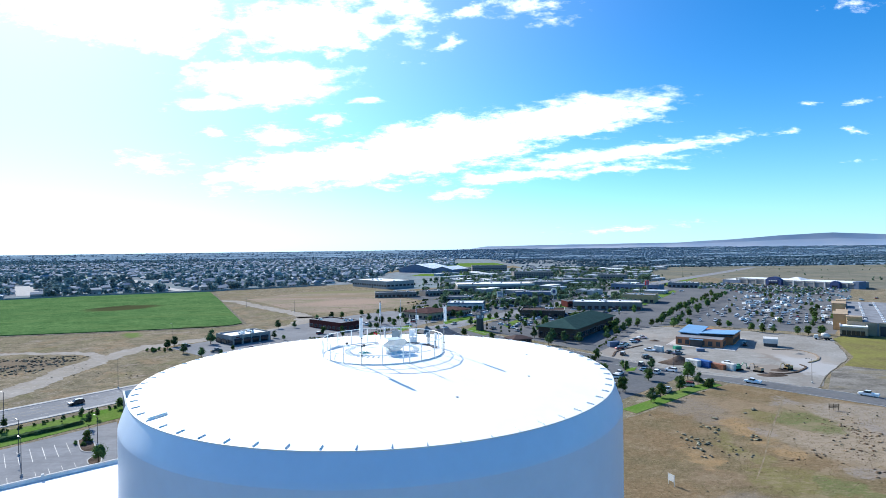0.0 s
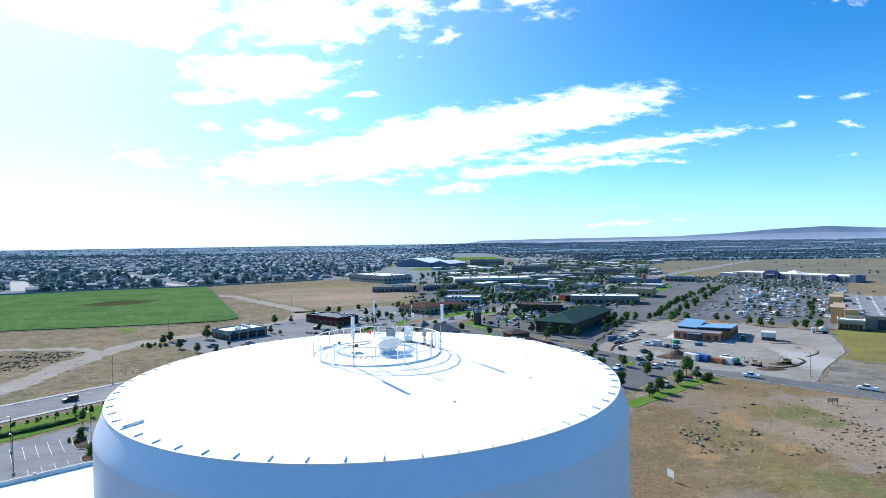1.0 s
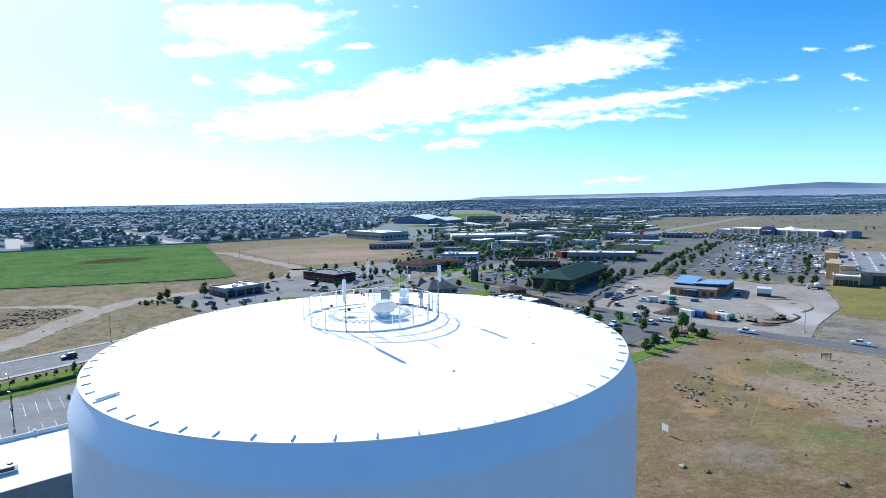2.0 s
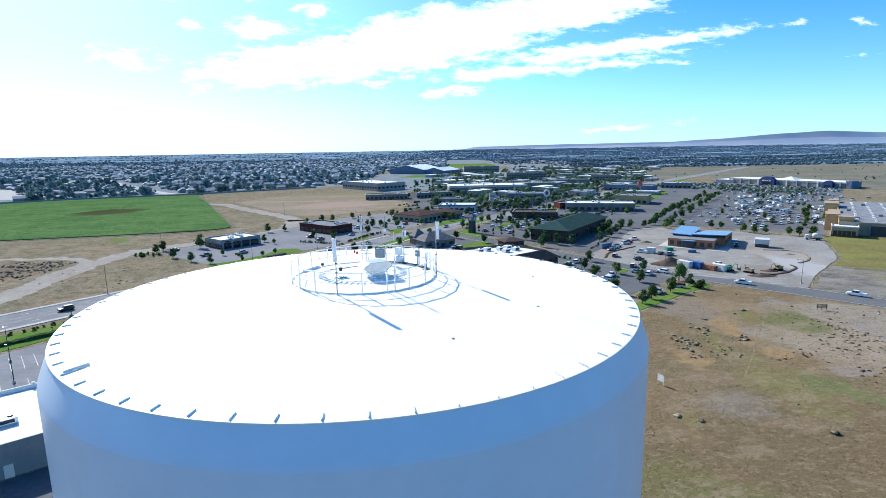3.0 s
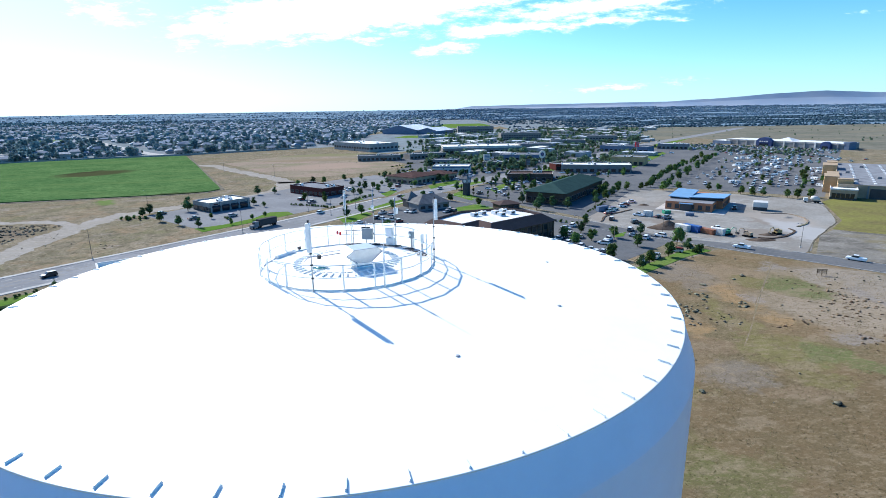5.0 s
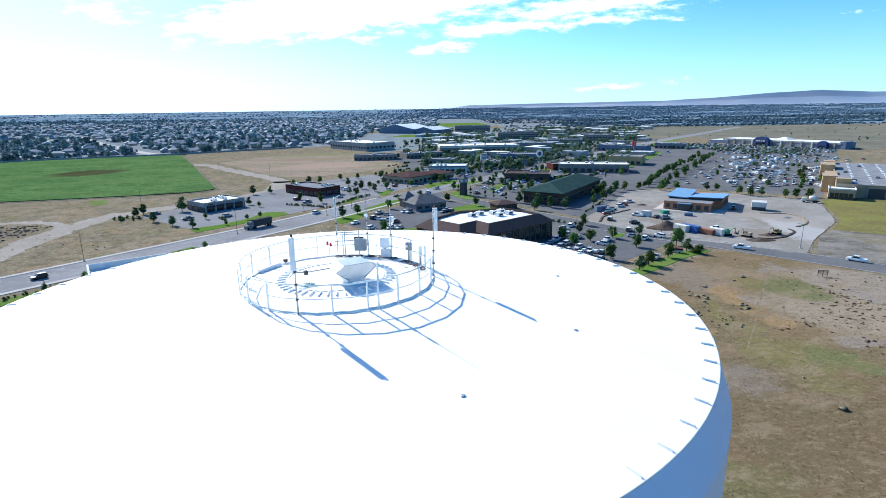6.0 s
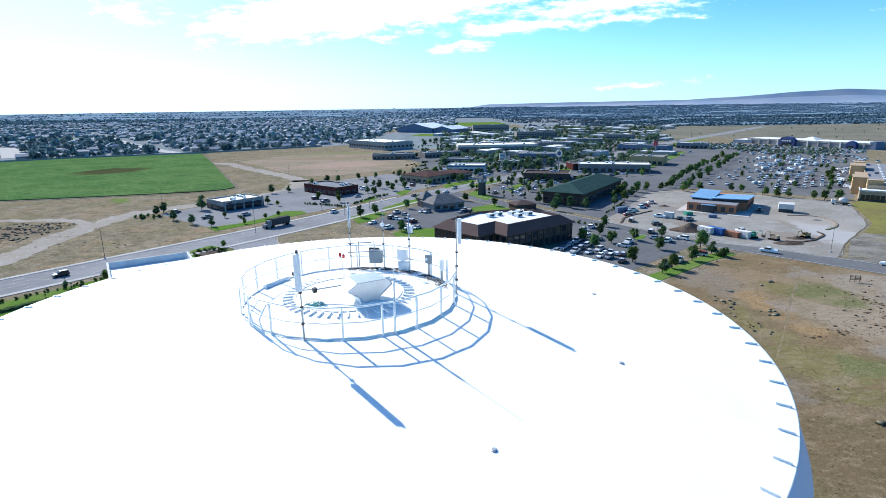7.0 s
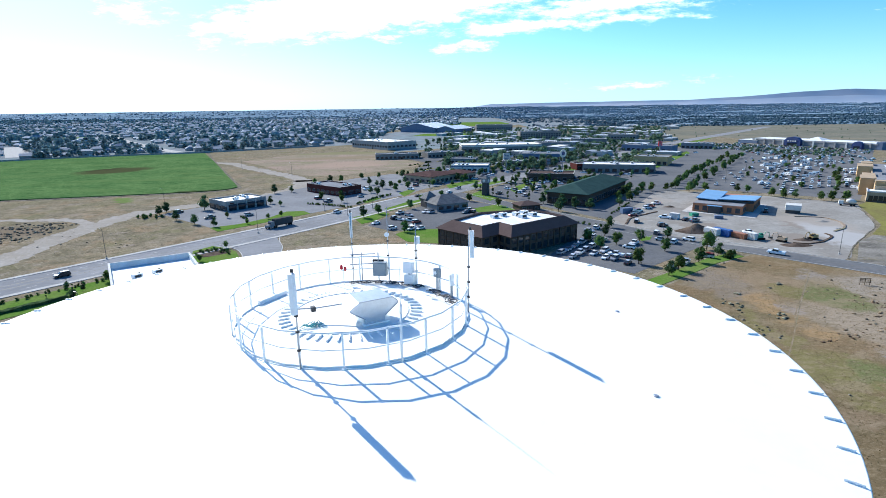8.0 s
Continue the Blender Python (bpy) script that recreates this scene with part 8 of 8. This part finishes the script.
def far_woods():
    rng = np.random.default_rng(8)
    P = []
    # dark woods in belts towards the river, thinning left
    while len(P) < 56000:
        y = 1270 + 3600 * rng.random() ** 0.95
        r = rng.uniform(-1.05, 1.05)
        if r < 0.25 and y < 2650 - 2600 * max(r, 0) and not (r * y > 215 and y > 1345 and rng.random() < 0.3):
            continue
        if r < 0.3 and rng.random() > min(1.0, max(0.12, (r + 0.55) / 0.6)):
            continue
        if y > 2650 and rng.random() > min(1.0, max(0.02, (r + 0.12) / 0.26)):
            continue
        if noise.noise((r * y / 420, y / 95, 2.2)) + 0.5 * noise.noise((r * y / 90, y / 30, 5.0)) < (-0.08 if y < 1500 else -0.14):
            continue
        P.append((r * y, y))
    P = np.array(P)
    P = P[np.hypot(P[:, 0], P[:, 1]) < 4850]
    size = (1.2 + 3.4 * rng.random(len(P)) ** 2.2) * (0.65 + P[:, 1] / 5000)
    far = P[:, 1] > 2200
    scatter("far_woods", P[~far], size[~far], M["hazeleaf"], "wide woodland beyond the plain, haze blue in its colour", "trees", 0.6, 5, 0.3)
    scatter("far_woods", P[far], size[far] * 0.9, M["hazebluewood"], "wide woodland towards the horizon with haze painted into its colour", "trees", 0.55, 15, 0.3)
    # trees in a haze-paled colour over the far plain, fewer towards the horizon
    W = []
    while len(W) < 7000:
        y = 2500 + 1900 * rng.random() ** 1.7
        r = rng.uniform(-1.05, 0.1)
        if math.hypot(r * y, y) < 4700 and noise.noise((r * y / 300, y / 110, 7.7)) > -0.12:
            W.append((r * y, y))
    W = np.array(W)
    scatter("far_woods", W, 1.5 + 5.0 * rng.random(len(W)) ** 2, M["hazepalewood"], "trees and gardens on the far plain, haze painted into their colour", "trees", 0.45, 25, 0.3)
    # trees between the shops and the brown plain
    Q = []
    FOOT.append((433, 643, -61.4, 170, 60))
    for lane in range(-9, 14):
        for k in range(95):
            p = Vector((-20, 400)) + E2 * (lane * 27 + rng.uniform(-4, 4)) + E1 * (k * 9.5 + rng.uniform(-2.5, 2.5))
            q = p.x / p.y
            if 430 < p.y < 1250 and -0.10 < q < 0.40 and rng.random() < 0.58 and not (q < 0.03 and p.y < 545) and not (q < -0.06 and p.y < 700) and clear(p.x, p.y):
                Q.append((p.x, p.y))
    for _ in range(1250):
        y = 440 + 800 * rng.random() ** 1.5
        r = rng.uniform(0.0, 0.40)
        if clear(r * y, y):
            Q.append((r * y, y))
    Q = np.array(Q)
    scatter_trees("shop_trees", Q, rng.uniform(1.2, 3.2, len(Q)), M["farleaf"], "small trees among the far shops", 6, 90)
    R = []
    for _ in range(420):
        y = 640 + 620 * rng.random()
        r = rng.uniform(0.24, 1.0)
        if noise.noise((r * y / 70, y / 40, 9.0)) > 0.16:
            R.append((r * y, y))
    scatter_trees("plain_trees", np.array(R), rng.uniform(0.6, 1.5, len(R)), M["farleaf"], "scattered trees and bushes on the sage plain", 16, 60)
    strips, hedge_pts = Shape(), []
    for lane in range(-8, 13):
        for k in range(40):
            p = Vector((-20, 380)) + E2 * (lane * 17 + 13 + rng.uniform(-2, 2)) + E1 * (k * 21 + rng.uniform(-6, 6))
            ln, wd = rng.uniform(5, 11), rng.uniform(0.9, 2.2)
            q = p.x / p.y
            if rng.random() < 0.5 or not (360 < p.y < 1150 and -0.06 < q < 0.36) or not clear(p.x, p.y, 8) or p.x > 130 + max(0.0, p.y - 318) * 0.66:
                continue
            a, b = E1 * ln, E2 * wd
            strips.prism([tuple(p - a - b), tuple(p - a + b), tuple(p + a + b), tuple(p + a - b)], 0.0, 0.12)
            hedge_pts += [tuple(p + E1 * rng.uniform(-ln, ln) + E2 * rng.uniform(-wd, wd)) for _ in range(7)]
    ob = new("planted_strip", strips.data("planted_strip", M["olive"]))
    tagged(ob, "narrow grassy strips between the parking rows", "planted strip", "", "stuff")
    hedge_pts = np.array(hedge_pts)
    scatter("strip_shrubs", hedge_pts, rng.uniform(0.5, 1.25, len(hedge_pts)), M["leaf_dark"], "low dark shrubs in the planted strips", "shrubs", 0.8, 61, 0.3)
    # trees and cars in the strip before the blue store
    along, off = np.array([0.478, -0.878]), np.array([-0.878, -0.478])
    S = np.array([np.array([433, 643]) + along * rng.uniform(-88, 88) + off * (16 + 112 * rng.random() ** 0.8) for _ in range(260)])
    scatter_trees("car_park_trees", S, rng.uniform(0.8, 1.7, len(S)), M["farleaf"], "small trees in the car park before the store", 26, 60)
    cars = []
    while len(cars) < 190:
        p = np.array([433, 643]) + along * rng.uniform(-80, 80) + off * (20 + 9.5 * rng.integers(0, 10))
        cars.append((p[0], p[1], 29.0 + 180 * rng.integers(0, 2)))
    a, b = np.array([0.56, 0.83]), np.array([0.82, -0.57])
    while len(cars) < 262:
        u, v = rng.uniform(20, 215), 9.2 * rng.integers(2, 9) + rng.choice((0, 5.2))
        if noise.noise((u / 40, v / 22, 8.0)) > 0.0:
            cars.append((*(np.array([170, 326]) + a * (2.9 * round(u / 2.9) + 1.4) + b * v), 55.0 + 180 * rng.integers(0, 2)))
    for lane in range(-4, 12):
        for k in range(130):
            p = Vector((-10, 345)) + E2 * (lane * 17 + 5.2 * (k % 2)) + E1 * (k * 2.9)
            q = p.x / p.y
            if 340 < p.y < 760 and -0.03 < q < 0.37 and noise.noise((p.x / 22, p.y / 22, 17.0)) > 0.12 and rng.random() < 0.7 and clear(p.x, p.y, 4) and not (140 < p.x < 420 and p.x > 138 + (p.y - 318) * 0.66):
                cars.append((p.x, p.y, -37.0 + 180 * rng.integers(0, 2)))
    mats = [M["carwhite"], M["galvpaint"], M["cardark"], M["bluewall"], M["glass"]]
    V, F, I, n = [], [], [], 0
    body, cab, top, _ = CARS[("suv", "carwhite")]
    for x, y, t in cars:
        k = rng.choice(4, p=(0.36, 0.22, 0.30, 0.12))
        c, d = math.cos(radians(t)), math.sin(radians(t))
        R = np.array([[c, d, 0], [-d, c, 0], [0, 0, 1]])
        for me, idx in ((body, k), (cab, 4), (top, k)):
            V.append(np.array([tuple(q.co) for q in me.vertices]) @ R + np.array([x, y, 0.05]))
            f = [(p.vertices[0], p.vertices[i], p.vertices[i + 1]) for p in me.polygons for i in range(1, len(p.vertices) - 1)]
            F.append(np.array(f) + n)
            I += [idx] * len(f)
            n += len(me.vertices)
    ob = bulk("parked_cars", np.concatenate(V), np.concatenate(F), mats, I)
    tagged(ob, "hundreds of small far cars, mostly white, in the car park", "cars", "", "stuff")
    row = np.c_[np.linspace(256, 299, 34), np.linspace(1235, 1107, 34)] + rng.uniform(-2, 2, (34, 2))
    scatter_trees("windbreak", row, rng.uniform(2.6, 3.8, 34), M["farleaf"], "straight windbreak of dark trees", 7, 120)
    B = []
    for _ in range(190):
        y = rng.uniform(560, 1300)
        r = rng.uniform(0.0, 0.42)
        if clear(r * y, y, 16):
            B.append((r * y, y))
    V, F, I = [], [], []
    n = 0
    for x, y in B:
        w, d, h = rng.uniform(10, 34), rng.uniform(8, 20), rng.uniform(3.0, 5.5)
        t = radians(rng.choice([53, -37]))
        q = np.array([(sx * w / 2, sy * d / 2, z) for z in (0, h) for sx, sy in ((-1, -1), (1, -1), (1, 1), (-1, 1))])
        R = np.array([[math.cos(t), math.sin(t), 0], [-math.sin(t), math.cos(t), 0], [0, 0, 1]])
        V.append(q @ R + np.array([x, y, 0]))
        F.append(np.array([(0, 1, 5), (0, 5, 4), (1, 2, 6), (1, 6, 5), (2, 3, 7), (2, 7, 6), (3, 0, 4), (3, 4, 7), (4, 5, 6), (4, 6, 7)]) + n)
        I += [0] * 8 + [2 if rng.random() < 0.4 else 1] * 2
        n += 8
    ob = bulk("far_shops", np.concatenate(V), np.concatenate(F), [M["housewalls"], M["houseroofs"], M["whiteroof"]], I)
    tagged(ob, "many low far shops and offices", "buildings", "", "stuff")


def brush():
    rng = np.random.default_rng(12)

    def area(n, x0, x1, y0, y1):
        return np.c_[rng.uniform(x0, x1, n), rng.uniform(y0, y1, n)]
    P = np.concatenate([area(40, -190, -120, 165, 220), area(45, 66, 80, 98, 114), area(22, 45, 150, 60, 165), area(40, 105, 150, 95, 140), area(80, -180, -60, 400, 560)])
    keep = np.array([abs((Vector((x + 66, y - 223.5)).dot(E2))) > 13 and math.hypot(x, y) > 20 and not (y > 175 - (x - 66) * 0.75 + 30 and x > 60) for x, y in P])
    P = P[keep]
    scatter("sagebrush", P, rng.uniform(0.15, 0.42, len(P)), M["sage"], "scattered grey-brown sagebrush", "brush", 0.45, 9, 0.3)
    Q = area(900, -262, -172, 196, 238)
    Q = Q[[abs(Vector((x + 66, y - 223.5)).dot(E2)) > 13 and noise.noise((x / 14, y / 8, 6.0)) > -0.15 for x, y in Q]]
    scatter("sagebrush", Q, rng.uniform(0.2, 0.62, len(Q)), M["sage"], "clumps of grey-brown sagebrush on bare soil", "brush", 0.45, 19, 0.35, True)
    C = np.concatenate([np.array([(69.4, 108.7)]) + rng.normal(0, 1.5, (22, 2)) * (1, 1.8), np.array([(78.4, 119.6)]) + rng.normal(0, 1.6, (12, 2)) * (1, 1.6), np.array([(86.8, 111.4)]) + rng.normal(0, 1.2, (7, 2))])
    scatter("sagebrush", C, rng.uniform(0.25, 0.5, len(C)), M["greybrush"], "cluster of grey-green sagebrush in the dry field", "brush", 0.45, 29, 0.3, True)
    C = []
    for (ax, ay), (bx, by), k, wide in (((117.6, 124.2), (115.5, 100.6), 120, 3.4), ((87.0, 95.1), (98.1, 101.0), 34, 1.2), ((110.8, 111.5), (98.0, 81.3), 80, 4.4)):
        for _ in range(k):
            f = rng.random()
            C.append((ax + (bx - ax) * f + rng.normal(0, wide), ay + (by - ay) * f + rng.normal(0, wide)))
    C = np.array(C)
    scatter("dry_brush", C, 0.10 + 0.30 * rng.random(len(C)) ** 1.8, M["brownbrush"], "low rusty brown brush in the dry field", "brush", 0.3, 39, 0.42, True)
    C = np.array([(50.1, 69), (53.6, 67), (75.2, 61.3), (95.7, 132.8), (84, 128), (100, 136), (-152, 195.4)])
    scatter("field_shrub", C, rng.uniform(0.4, 0.7, len(C)), M["greybrush"], "single low shrubs in the dry field", "brush", 0.4, 49, 0.4, True)
    # tufts of dry grass
    T = np.concatenate([area(30000, 16, 150, 10, 170), area(6000, -262, -120, 165, 240), area(3000, 150, 260, -40, 130)])
    T = T[[math.hypot(x, y) > 17 and (x < 0 or y < 165 - (x - 66) * 0.42) and abs(Vector((x + 66, y - 223.5)).dot(E2)) > 13 and noise.noise((x / 9, y / 9, 4.0)) > -0.25 for x, y in T]]
    V, F = [], []
    n = len(T)
    for k in range(3):
        h, a, w = rng.uniform(0.03, 0.12, n), rng.uniform(0, math.pi, n), rng.uniform(0.04, 0.13, n)
        dx, dy = np.cos(a) * w, np.sin(a) * w
        o = T + rng.uniform(-0.15, 0.15, (n, 2))
        V.append(np.stack([np.c_[o[:, 0] - dx, o[:, 1] - dy, np.zeros(n)], np.c_[o[:, 0] + dx, o[:, 1] + dy, np.zeros(n)], np.c_[o[:, 0] + dy * 0.9, o[:, 1] - dx * 0.9, h]], 1))
    V = np.concatenate(V).reshape(-1, 3)
    F = np.arange(len(V)).reshape(-1, 3)
    ob = bulk("grass_tufts", V, F, [M["tuft"]])
    tagged(ob, "dry tufts of grass", "grass", "", "stuff")


suburb()
far_woods()
brush()
